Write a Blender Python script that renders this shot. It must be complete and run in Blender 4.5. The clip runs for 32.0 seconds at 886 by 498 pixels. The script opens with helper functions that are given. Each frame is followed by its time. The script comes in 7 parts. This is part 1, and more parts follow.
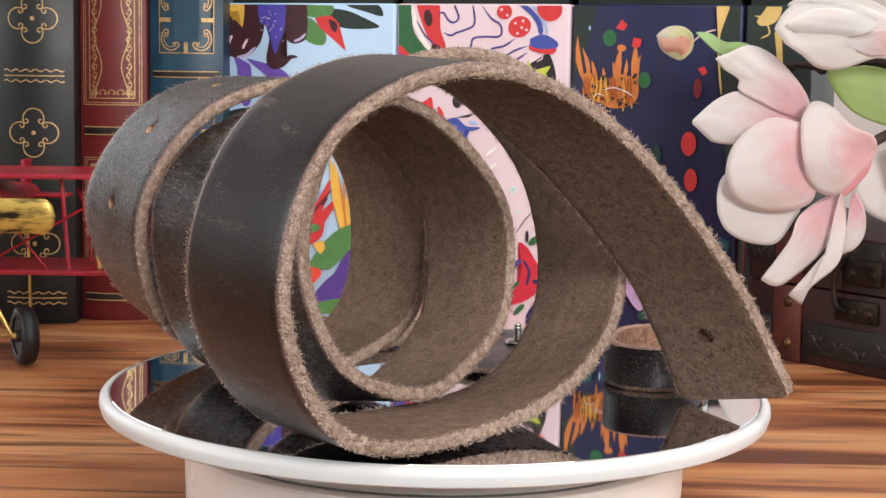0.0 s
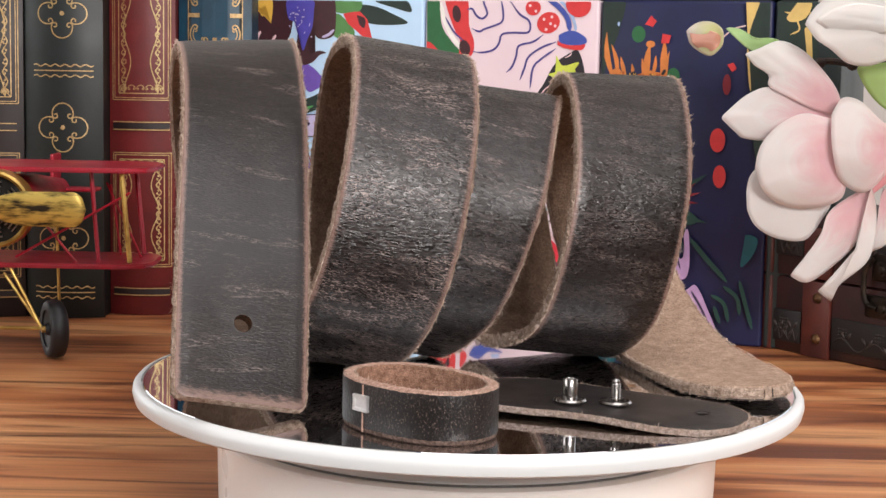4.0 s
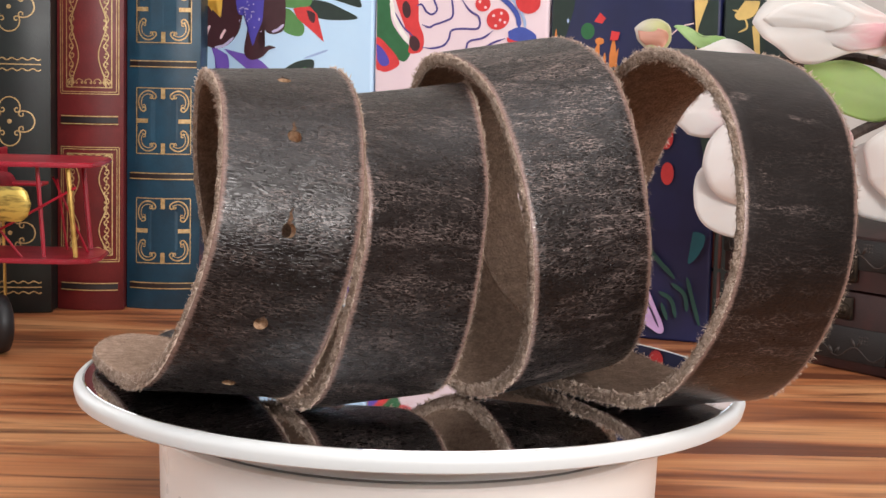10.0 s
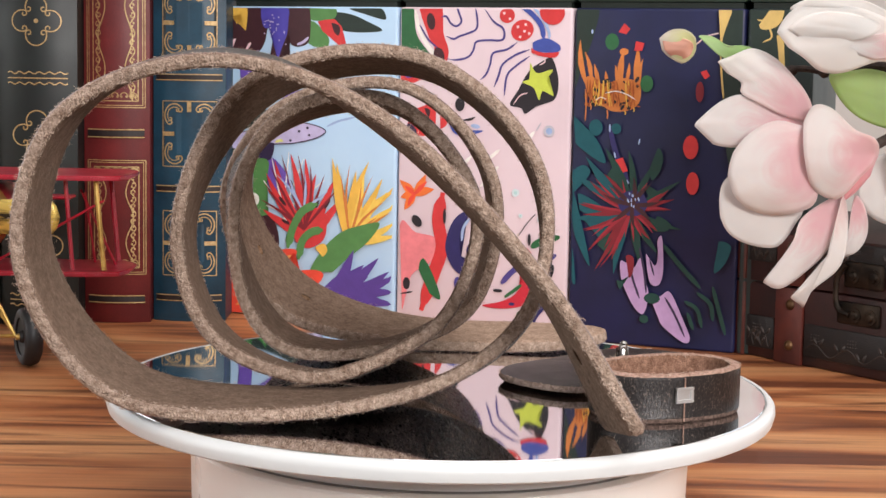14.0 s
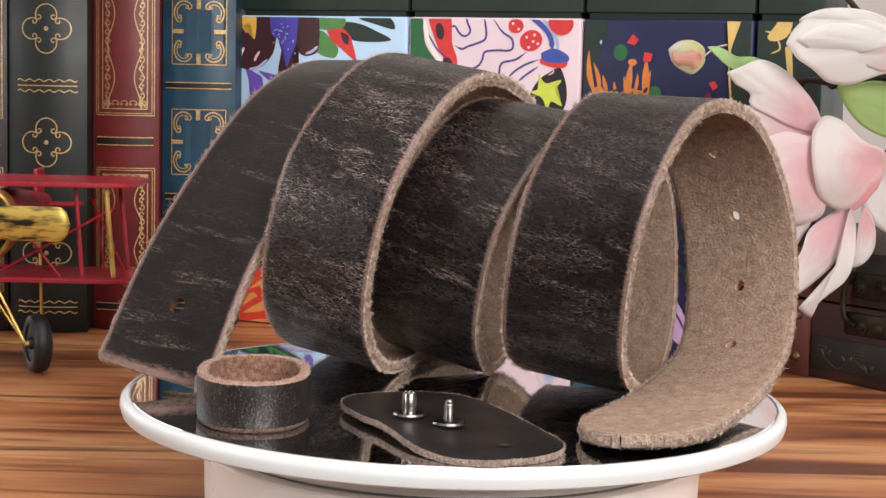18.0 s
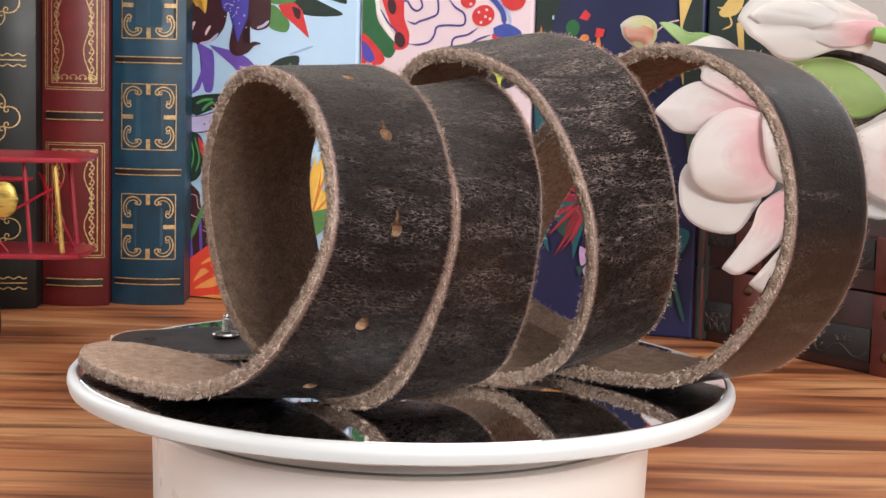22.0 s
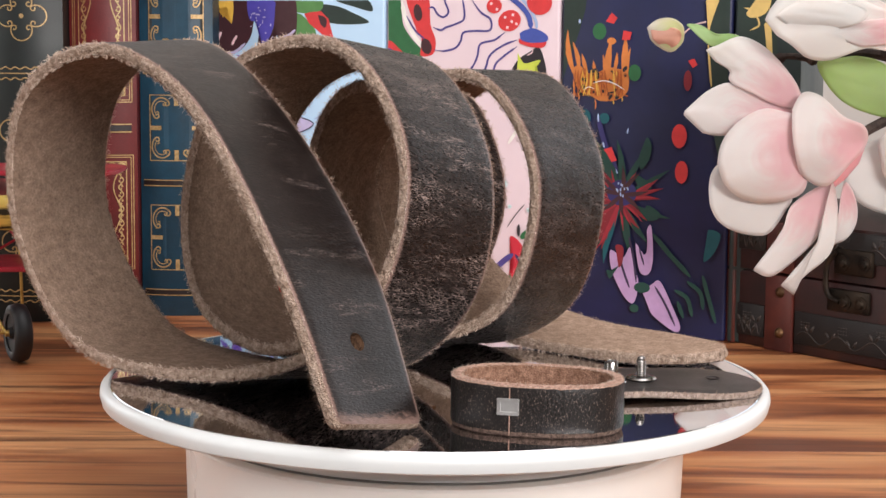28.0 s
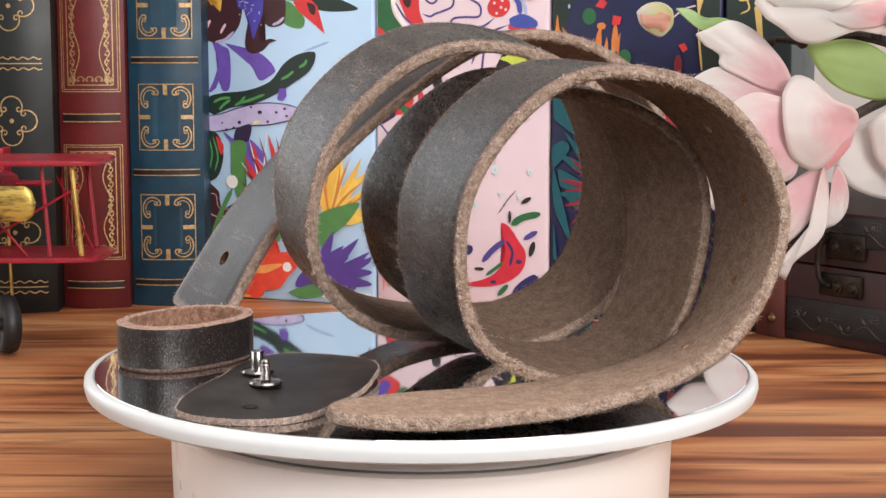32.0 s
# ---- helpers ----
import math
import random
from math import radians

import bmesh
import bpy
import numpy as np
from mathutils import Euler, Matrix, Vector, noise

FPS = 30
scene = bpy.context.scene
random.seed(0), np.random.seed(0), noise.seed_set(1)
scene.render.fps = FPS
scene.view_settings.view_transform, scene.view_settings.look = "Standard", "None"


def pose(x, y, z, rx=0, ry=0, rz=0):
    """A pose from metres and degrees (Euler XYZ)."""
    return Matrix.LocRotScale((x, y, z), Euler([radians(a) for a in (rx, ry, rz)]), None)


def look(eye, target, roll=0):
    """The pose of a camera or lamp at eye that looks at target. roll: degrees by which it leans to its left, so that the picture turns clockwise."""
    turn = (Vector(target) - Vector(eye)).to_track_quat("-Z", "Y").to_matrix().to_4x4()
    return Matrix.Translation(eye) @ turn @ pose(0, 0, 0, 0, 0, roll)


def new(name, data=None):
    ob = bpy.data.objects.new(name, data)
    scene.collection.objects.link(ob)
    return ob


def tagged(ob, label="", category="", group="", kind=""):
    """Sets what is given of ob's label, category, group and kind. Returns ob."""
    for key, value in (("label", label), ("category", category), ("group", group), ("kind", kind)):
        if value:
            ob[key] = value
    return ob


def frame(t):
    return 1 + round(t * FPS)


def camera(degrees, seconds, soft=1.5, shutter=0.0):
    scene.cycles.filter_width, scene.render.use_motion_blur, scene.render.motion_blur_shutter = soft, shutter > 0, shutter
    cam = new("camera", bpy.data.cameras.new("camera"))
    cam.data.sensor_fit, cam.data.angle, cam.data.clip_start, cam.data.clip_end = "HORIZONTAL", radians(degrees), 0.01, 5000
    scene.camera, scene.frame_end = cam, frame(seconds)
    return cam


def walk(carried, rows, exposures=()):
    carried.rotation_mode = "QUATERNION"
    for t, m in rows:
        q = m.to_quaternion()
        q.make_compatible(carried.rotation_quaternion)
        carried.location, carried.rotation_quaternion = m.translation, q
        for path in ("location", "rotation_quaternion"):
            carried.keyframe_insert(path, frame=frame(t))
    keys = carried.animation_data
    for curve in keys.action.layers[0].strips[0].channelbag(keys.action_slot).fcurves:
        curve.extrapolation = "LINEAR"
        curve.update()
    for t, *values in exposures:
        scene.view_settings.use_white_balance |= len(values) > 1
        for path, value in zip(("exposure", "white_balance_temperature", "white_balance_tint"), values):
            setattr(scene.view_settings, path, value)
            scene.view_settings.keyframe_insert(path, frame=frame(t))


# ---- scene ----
# world: metres, table top at z = 0, the turntable's axis close to x = y = 0
DECK = 0.045      # height of the mirror plate above the table
SPIN = -28.665    # degrees a second
SQUARE = 4.4384      # second at which the coil faces the camera squarely

STAND = pose(-0.00113, 0.00101, -0.00177, 0.395, 0.298, -0.000)  # the turntable stands a little askew

# seconds, place, tilt, roll, turn
PATH = [
    (0.0, 0.0017, -0.5049, 0.1438, 83.355, 0.874, 0.108),
    (0.5, 0.0015, -0.5058, 0.1438, 83.279, 0.779, 0.268),
    (1.0, 0.0018, -0.5060, 0.1425, 83.233, 0.751, 0.360),
    (1.5, 0.0012, -0.5062, 0.1423, 83.203, 0.787, 0.415),
    (2.0, -0.0002, -0.5073, 0.1420, 83.437, 0.923, 0.591),
    (2.5, -0.0011, -0.5072, 0.1423, 83.651, 0.999, 0.747),
    (4.5, -0.0025, -0.5049, 0.1400, 83.380, 1.008, 0.797),
    (5.0, -0.0031, -0.5051, 0.1398, 83.404, 1.015, 0.769),
    (5.5, -0.0034, -0.5044, 0.1391, 83.364, 1.049, 0.686),
    (6.0, -0.0026, -0.5042, 0.1399, 83.273, 1.076, 0.513),
    (6.5, -0.0031, -0.5060, 0.1403, 83.412, 1.131, 0.494),
    (7.0, -0.0035, -0.5061, 0.1403, 83.456, 1.178, 0.425),
    (7.5, -0.0031, -0.5052, 0.1394, 83.348, 1.209, 0.257),
    (8.0, -0.0010, -0.5038, 0.1389, 83.106, 1.216, 0.127),
    (8.5, 0.0012, -0.5037, 0.1391, 82.977, 1.262, -0.110),
    (9.0, 0.0013, -0.5034, 0.1401, 82.989, 1.350, -0.393),
    (9.5, 0.0014, -0.5034, 0.1406, 83.145, 1.414, -0.609),
    (10.0, 0.0019, -0.5049, 0.1408, 83.295, 1.372, -0.676),
    (10.5, 0.0020, -0.5044, 0.1402, 83.367, 1.355, -0.652),
    (11.0, 0.0023, -0.5036, 0.1394, 83.377, 1.342, -0.609),
    (11.5, 0.0020, -0.5033, 0.1394, 83.385, 1.277, -0.561),
    (12.0, 0.0021, -0.5041, 0.1399, 83.477, 1.140, -0.383),
    (12.5, 0.0016, -0.5047, 0.1408, 83.519, 1.037, -0.200),
    (13.0, 0.0005, -0.5065, 0.1416, 83.586, 0.953, -0.107),
    (13.5, -0.0002, -0.5070, 0.1413, 83.621, 0.936, -0.001),
    (15.5, -0.0021, -0.5068, 0.1402, 83.853, 1.168, 0.007),
    (16.0, -0.0026, -0.5083, 0.1413, 83.960, 1.107, -0.018),
    (16.5, -0.0027, -0.5093, 0.1415, 84.085, 1.153, 0.077),
    (17.0, -0.0032, -0.5096, 0.1411, 84.084, 1.192, 0.078),
    (17.5, -0.0036, -0.5091, 0.1403, 84.061, 1.240, 0.082),
    (18.0, -0.0049, -0.5091, 0.1400, 84.037, 1.308, 0.021),
    (18.5, -0.0055, -0.5089, 0.1401, 83.881, 1.388, -0.206),
    (19.0, -0.0047, -0.5081, 0.1401, 83.672, 1.445, -0.556),
    (19.5, -0.0028, -0.5083, 0.1406, 83.599, 1.379, -0.861),
    (20.0, -0.0034, -0.5091, 0.1416, 83.476, 1.352, -1.103),
    (20.5, -0.0030, -0.5089, 0.1413, 83.400, 1.421, -1.183),
    (21.0, -0.0032, -0.5088, 0.1408, 83.350, 1.422, -1.303),
    (21.5, -0.0025, -0.5073, 0.1401, 83.249, 1.430, -1.375),
    (22.0, -0.0031, -0.5076, 0.1398, 83.254, 1.492, -1.509),
    (22.5, -0.0032, -0.5067, 0.1395, 83.171, 1.497, -1.650),
    (23.0, -0.0018, -0.5061, 0.1401, 83.187, 1.465, -1.697),
    (23.5, -0.0037, -0.5071, 0.1405, 83.334, 1.318, -1.484),
    (24.0, -0.0064, -0.5063, 0.1399, 83.442, 1.195, -1.083),
    (24.5, -0.0057, -0.5052, 0.1395, 83.421, 1.076, -0.726),
    (25.0, -0.0058, -0.5047, 0.1395, 83.341, 0.954, -0.582),
    (25.5, -0.0059, -0.5049, 0.1395, 83.305, 0.962, -0.566),
    (26.0, -0.0048, -0.5051, 0.1407, 83.268, 0.910, -0.644),
    (26.5, -0.0038, -0.5068, 0.1413, 83.463, 0.771, -0.672),
    (28.5, -0.0035, -0.5055, 0.1404, 83.330, 0.364, -0.474),
    (29.0, -0.0034, -0.5047, 0.1404, 83.256, 0.303, -0.456),
    (29.5, -0.0033, -0.5039, 0.1403, 83.182, 0.283, -0.462),
    (30.0, -0.0030, -0.5040, 0.1405, 83.130, 0.172, -0.487),
    (30.5, -0.0019, -0.5047, 0.1413, 83.154, 0.081, -0.452),
    (31.0, -0.0012, -0.5040, 0.1410, 83.168, -0.020, -0.446),
    (31.5, -0.0006, -0.5033, 0.1404, 83.113, -0.067, -0.419),
    (32.0, 0.0007, -0.5029, 0.1401, 82.969, -0.042, -0.544),
]
cam = camera(29.28, 32.0, soft=1.5)
walk(cam, [(t, pose(x, y, z, tilt, 0, turn) @ pose(0, 0, 0, 0, 0, roll)) for t, x, y, z, tilt, roll, turn in PATH],
     exposures=[(0.0, 0.0), (32.0, 0.0)])


# ---- light: a bright room with a window behind the camera, one in the side wall and two narrow windows far to the sides of the table; the overhead lamp and its roof opening are unseen, added as fill ----
world = bpy.data.worlds.new("world")
scene.world = world
world.use_nodes = True
wn = world.node_tree
sky = wn.nodes.new("ShaderNodeTexSky")
sky.sky_type, sky.sun_disc = "NISHITA", False
sky.sun_elevation, sky.sun_rotation = radians(40), radians(200)
wn.links.new(sky.outputs["Color"], wn.nodes["Background"].inputs["Color"])
wn.nodes["Background"].inputs["Strength"].default_value = 0.1


def window_light(name, eye, target, wide, high, watts, colour):
    data = bpy.data.lights.new(name, "AREA")
    data.shape, data.size, data.size_y, data.energy, data.color = "RECTANGLE", wide, high, watts, colour
    ob = new(name, data)
    ob.matrix_world = look(eye, target)
    return ob


window_light("window_light_back", (0.90, -1.96, 0.90), (0.30, 0, 0.36), 1.0, 0.64, 55, (1.0, 0.942, 0.916))
# unseen overhead fill, added to brighten what faces upwards
top_light = window_light("overhead_fill_light", (0.35, -0.45, 1.76), (0.35, -0.45, 0.0), 1.3, 1.1, 15.5, (1.0, 0.946, 0.922))
window_light("window_light_west", (-1.86, -0.55, 0.62), (0.0, 0.0, 0.15), 1.1, 0.8, 11.5, (1.0, 0.965, 0.95))
window_light("window_light_left", (-1.05, 0.88, 0.50), (-0.5, -0.5, 0.30), 0.8, 0.9, 4.8, (1.0, 0.985, 0.97))
window_light("window_light_right", (1.05, 0.88, 0.50), (0.5, -0.5, 0.30), 0.8, 0.9, 2.8, (1.0, 0.985, 0.97))


# ---- small building tools ----
def part(name, bm, material, parent=None, label=""):
    mesh = bpy.data.meshes.new(name)
    if isinstance(bm, bmesh.types.BMesh):
        bm.to_mesh(mesh)
        bm.free()
    else:
        mesh.from_pydata(*bm)
    if material:
        mesh.materials.append(material)
    ob = new(name, mesh)
    ob.parent = parent
    if label:
        tagged(ob, label)
    return ob


def smooth(ob, angle=40):
    ob.data.shade_smooth()
    if angle < 180:
        ob.data.set_sharp_from_angle(angle=radians(angle))
    return ob


def thing(name, label, category, m=None, group="", kind=""):
    ob = new(name)
    ob.empty_display_size = 0.01
    if m is not None:
        ob.matrix_basis = m
    return tagged(ob, label, category, group, kind)


def add_box(bm, size, at=(0, 0, 0), bevel=0.0, turn=None, seg=2):
    m = Matrix.Translation(at) @ (turn if turn is not None else Matrix()) @ Matrix.Diagonal((*size, 1))
    made = bmesh.ops.create_cube(bm, size=1.0, matrix=m)["verts"]
    if bevel > 0:
        edges = list({e for v in made for e in v.link_edges})
        bmesh.ops.bevel(bm, geom=edges, offset=bevel, segments=seg, affect="EDGES", profile=0.5)
    return bm


def box(size, at=(0, 0, 0), bevel=0.0, turn=None, seg=2):
    return add_box(bmesh.new(), size, at, bevel, turn, seg)


def lathe(profile, seg=64, m=None, bm=None):
    """A turned body round z from (radius, height) pairs."""
    bm = bm or bmesh.new()
    rings = []
    for r, z in profile:
        if r < 1e-6:
            rings.append([bm.verts.new((0, 0, z))])
        else:
            rings.append([bm.verts.new((r * math.cos(2 * math.pi * k / seg), r * math.sin(2 * math.pi * k / seg), z)) for k in range(seg)])
    new_faces = []
    for a, b in zip(rings, rings[1:]):
        for k in range(seg):
            j = (k + 1) % seg
            if len(a) == 1 and len(b) == 1:
                continue
            if len(a) == 1:
                new_faces.append(bm.faces.new((a[0], b[j], b[k])))
            elif len(b) == 1:
                new_faces.append(bm.faces.new((a[k], a[j], b[0])))
            else:
                new_faces.append(bm.faces.new((a[k], a[j], b[j], b[k])))
    if m is not None:
        bmesh.ops.transform(bm, matrix=m, verts=[v for ring in rings for v in ring])
    return bm


def tube(points, radius, seg=8, bm=None):
    """A round bar along points; radius is a number or one per point."""
    bm = bm or bmesh.new()
    pts = [Vector(p) for p in points]
    radii = radius if isinstance(radius, (list, tuple)) else [radius] * len(pts)
    side, rings = None, []
    for i, p in enumerate(pts):
        t = (pts[min(i + 1, len(pts) - 1)] - pts[max(i - 1, 0)]).normalized()
        if side is None:
            side = t.orthogonal().normalized()
        side = (side - t * side.dot(t)).normalized()
        up = t.cross(side)
        rings.append([bm.verts.new(p + (side * math.cos(2 * math.pi * k / seg) + up * math.sin(2 * math.pi * k / seg)) * radii[i]) for k in range(seg)])
    for a, b in zip(rings, rings[1:]):
        for k in range(seg):
            bm.faces.new((a[k], a[(k + 1) % seg], b[(k + 1) % seg], b[k]))
    bm.faces.new(rings[0][::-1])
    bm.faces.new(rings[-1])
    return bm


def bend(points, n=8):
    """A smooth line through points."""
    q = np.array(points, float)
    p = np.vstack([2 * q[0] - q[1], q, 2 * q[-1] - q[-2]])
    u = (np.arange(n) / n)[None, :, None]
    p0, p1, p2, p3 = p[:-3, None], p[1:-2, None], p[2:-1, None], p[3:, None]
    o = 0.5 * (2 * p1 + (p2 - p0) * u + (2 * p0 - 5 * p1 + 4 * p2 - p3) * u ** 2 + (3 * p1 - p0 - 3 * p2 + p3) * u ** 3)
    return np.vstack([o.reshape(-1, q.shape[1]), q[-1:]])


# ---- materials ----
def surface(name, colour, rough=0.5, metal=0.0, second=None, scale=40.0, detail=4.0, mix=(0.35, 0.65), stretch=(1, 1, 1), grain=None,
            bump=0.0, bump_scale=None, bump_depth=0.001, rough_vary=0.1, coat=0.0, spec=0.5, uv=False, sheen=0.0, vary=0.0):
    """A painted, wooden, leather or metal surface: a base colour, patches of a second one, fine grain and relief."""
    m = bpy.data.materials.new(name)
    m.use_nodes = True
    t, n = m.node_tree, m.node_tree.nodes
    b = n["Principled BSDF"]
    b.inputs["Metallic"].default_value = metal
    b.inputs["Coat Weight"].default_value = coat
    b.inputs["Specular IOR Level"].default_value = spec
    b.inputs["Sheen Weight"].default_value = sheen
    b.inputs["Sheen Roughness"].default_value = 0.5
    where = n.new("ShaderNodeTexCoord")
    place = n.new("ShaderNodeMapping")
    place.inputs["Scale"].default_value = stretch
    t.links.new(where.outputs["UV" if uv else "Object"], place.inputs["Vector"])
    patch = n.new("ShaderNodeTexNoise")
    patch.inputs["Scale"].default_value, patch.inputs["Detail"].default_value = scale, detail
    patch.inputs["Roughness"].default_value = 0.6
    t.links.new(place.outputs["Vector"], patch.inputs["Vector"])
    ramp = n.new("ShaderNodeMapRange")
    ramp.inputs["From Min"].default_value, ramp.inputs["From Max"].default_value = mix
    t.links.new(patch.outputs["Fac"], ramp.inputs["Value"])
    blend = n.new("ShaderNodeMix")
    blend.data_type = "RGBA"
    second = second or tuple(c * 0.78 for c in colour)
    blend.inputs["A"].default_value, blend.inputs["B"].default_value = (*colour, 1), (*second, 1)
    t.links.new(ramp.outputs["Result"], blend.inputs["Factor"])
    out = blend.outputs["Result"]
    fine = n.new("ShaderNodeTexNoise")
    fine.inputs["Scale"].default_value, fine.inputs["Detail"].default_value = (bump_scale or scale * 8), 3.0
    t.links.new(place.outputs["Vector"], fine.inputs["Vector"])
    if grain:
        shade = n.new("ShaderNodeMapRange")
        shade.inputs["From Min"].default_value, shade.inputs["From Max"].default_value = 0.3, 0.7
        shade.inputs["To Min"].default_value, shade.inputs["To Max"].default_value = 1 - grain, 1 + grain
        t.links.new(fine.outputs["Fac"], shade.inputs["Value"])
        times = n.new("ShaderNodeVectorMath")
        times.operation = "SCALE"
        t.links.new(out, times.inputs[0])
        t.links.new(shade.outputs["Result"], times.inputs["Scale"])
        out = times.outputs["Vector"]
    if vary:
        info = n.new("ShaderNodeObjectInfo")
        each = n.new("ShaderNodeMapRange")
        each.inputs["To Min"].default_value, each.inputs["To Max"].default_value = 1 - vary, 1 + vary
        t.links.new(info.outputs["Random"], each.inputs["Value"])
        more = n.new("ShaderNodeVectorMath")
        more.operation = "SCALE"
        t.links.new(out, more.inputs[0])
        t.links.new(each.outputs["Result"], more.inputs["Scale"])
        out = more.outputs["Vector"]
    t.links.new(out, b.inputs["Base Color"])
    gloss = n.new("ShaderNodeMapRange")
    gloss.inputs["To Min"].default_value, gloss.inputs["To Max"].default_value = max(rough - rough_vary, 0.02), min(rough + rough_vary, 1)
    t.links.new(patch.outputs["Fac"], gloss.inputs["Value"])
    t.links.new(gloss.outputs["Result"], b.inputs["Roughness"])
    if bump:
        relief = n.new("ShaderNodeBump")
        relief.inputs["Strength"].default_value, relief.inputs["Distance"].default_value = bump, bump_depth
        t.links.new(fine.outputs["Fac"], relief.inputs["Height"])
        t.links.new(relief.outputs["Normal"], b.inputs["Normal"])
    return m


def srgb(r, g, b):
    return tuple((c / 255 / 12.92) if c <= 10 else ((c / 255 + 0.055) / 1.055) ** 2.4 for c in (r, g, b))


def wood_material():
    """Warm acacia table boards: long streaks along x, darker veins, satin varnish."""
    m = bpy.data.materials.new("table_wood")
    m.use_nodes = True
    t, n = m.node_tree, m.node_tree.nodes
    b = n["Principled BSDF"]
    where, info = n.new("ShaderNodeTexCoord"), n.new("ShaderNodeObjectInfo")
    shift = n.new("ShaderNodeVectorMath")
    shift.operation = "MULTIPLY_ADD"
    shift.inputs[1].default_value = (7.0, 3.0, 5.0)
    t.links.new(info.outputs["Random"], shift.inputs[0])
    t.links.new(where.outputs["Object"], shift.inputs[2])

    def streak(sx, sy, scale, detail, wave):
        place = n.new("ShaderNodeMapping")
        place.inputs["Scale"].default_value = (sx, sy, 1)
        t.links.new(shift.outputs["Vector"], place.inputs["Vector"])
        noise_node = n.new("ShaderNodeTexNoise")
        noise_node.inputs["Scale"].default_value, noise_node.inputs["Detail"].default_value = scale, detail
        noise_node.inputs["Distortion"].default_value = wave
        t.links.new(place.outputs["Vector"], noise_node.inputs["Vector"])
        return noise_node

    broad, vein, fine = streak(6.0, 30, 1.0, 3, 0.7), streak(8.0, 95, 1.0, 4, 0.9), streak(14, 420, 1.0, 3, 0.2)
    ramp = n.new("ShaderNodeValToRGB")
    e = ramp.color_ramp.elements
    e[0].position, e[0].color = 0.35, (*srgb(106, 58, 34), 1)
    e[1].position, e[1].color = 0.62, (*srgb(206, 148, 100), 1)
    mid = e.new(0.47)
    mid.color = (*srgb(174, 108, 66), 1)
    t.links.new(broad.outputs["Fac"], ramp.inputs["Fac"])
    dark = n.new("ShaderNodeMapRange")
    dark.inputs["From Min"].default_value, dark.inputs["From Max"].default_value = 0.53, 0.72
    t.links.new(vein.outputs["Fac"], dark.inputs["Value"])
    veins = n.new("ShaderNodeMix")
    veins.data_type = "RGBA"
    veins.inputs["B"].default_value = (*srgb(84, 44, 24), 1)
    t.links.new(dark.outputs["Result"], veins.inputs["Factor"])
    t.links.new(ramp.outputs["Color"], veins.inputs["A"])
    grain = n.new("ShaderNodeMapRange")
    grain.inputs["From Min"].default_value, grain.inputs["From Max"].default_value = 0.3, 0.7
    grain.inputs["To Min"].default_value, grain.inputs["To Max"].default_value = 0.86, 1.1
    t.links.new(fine.outputs["Fac"], grain.inputs["Value"])
    times = n.new("ShaderNodeVectorMath")
    times.operation = "SCALE"
    t.links.new(veins.outputs["Result"], times.inputs[0])
    t.links.new(grain.outputs["Result"], times.inputs["Scale"])
    t.links.new(times.outputs["Vector"], b.inputs["Base Color"])
    b.inputs["Roughness"].default_value = 0.42
    relief = n.new("ShaderNodeBump")
    relief.inputs["Strength"].default_value, relief.inputs["Distance"].default_value = 0.15, 0.0004
    t.links.new(fine.outputs["Fac"], relief.inputs["Height"])
    t.links.new(relief.outputs["Normal"], b.inputs["Normal"])
    return m


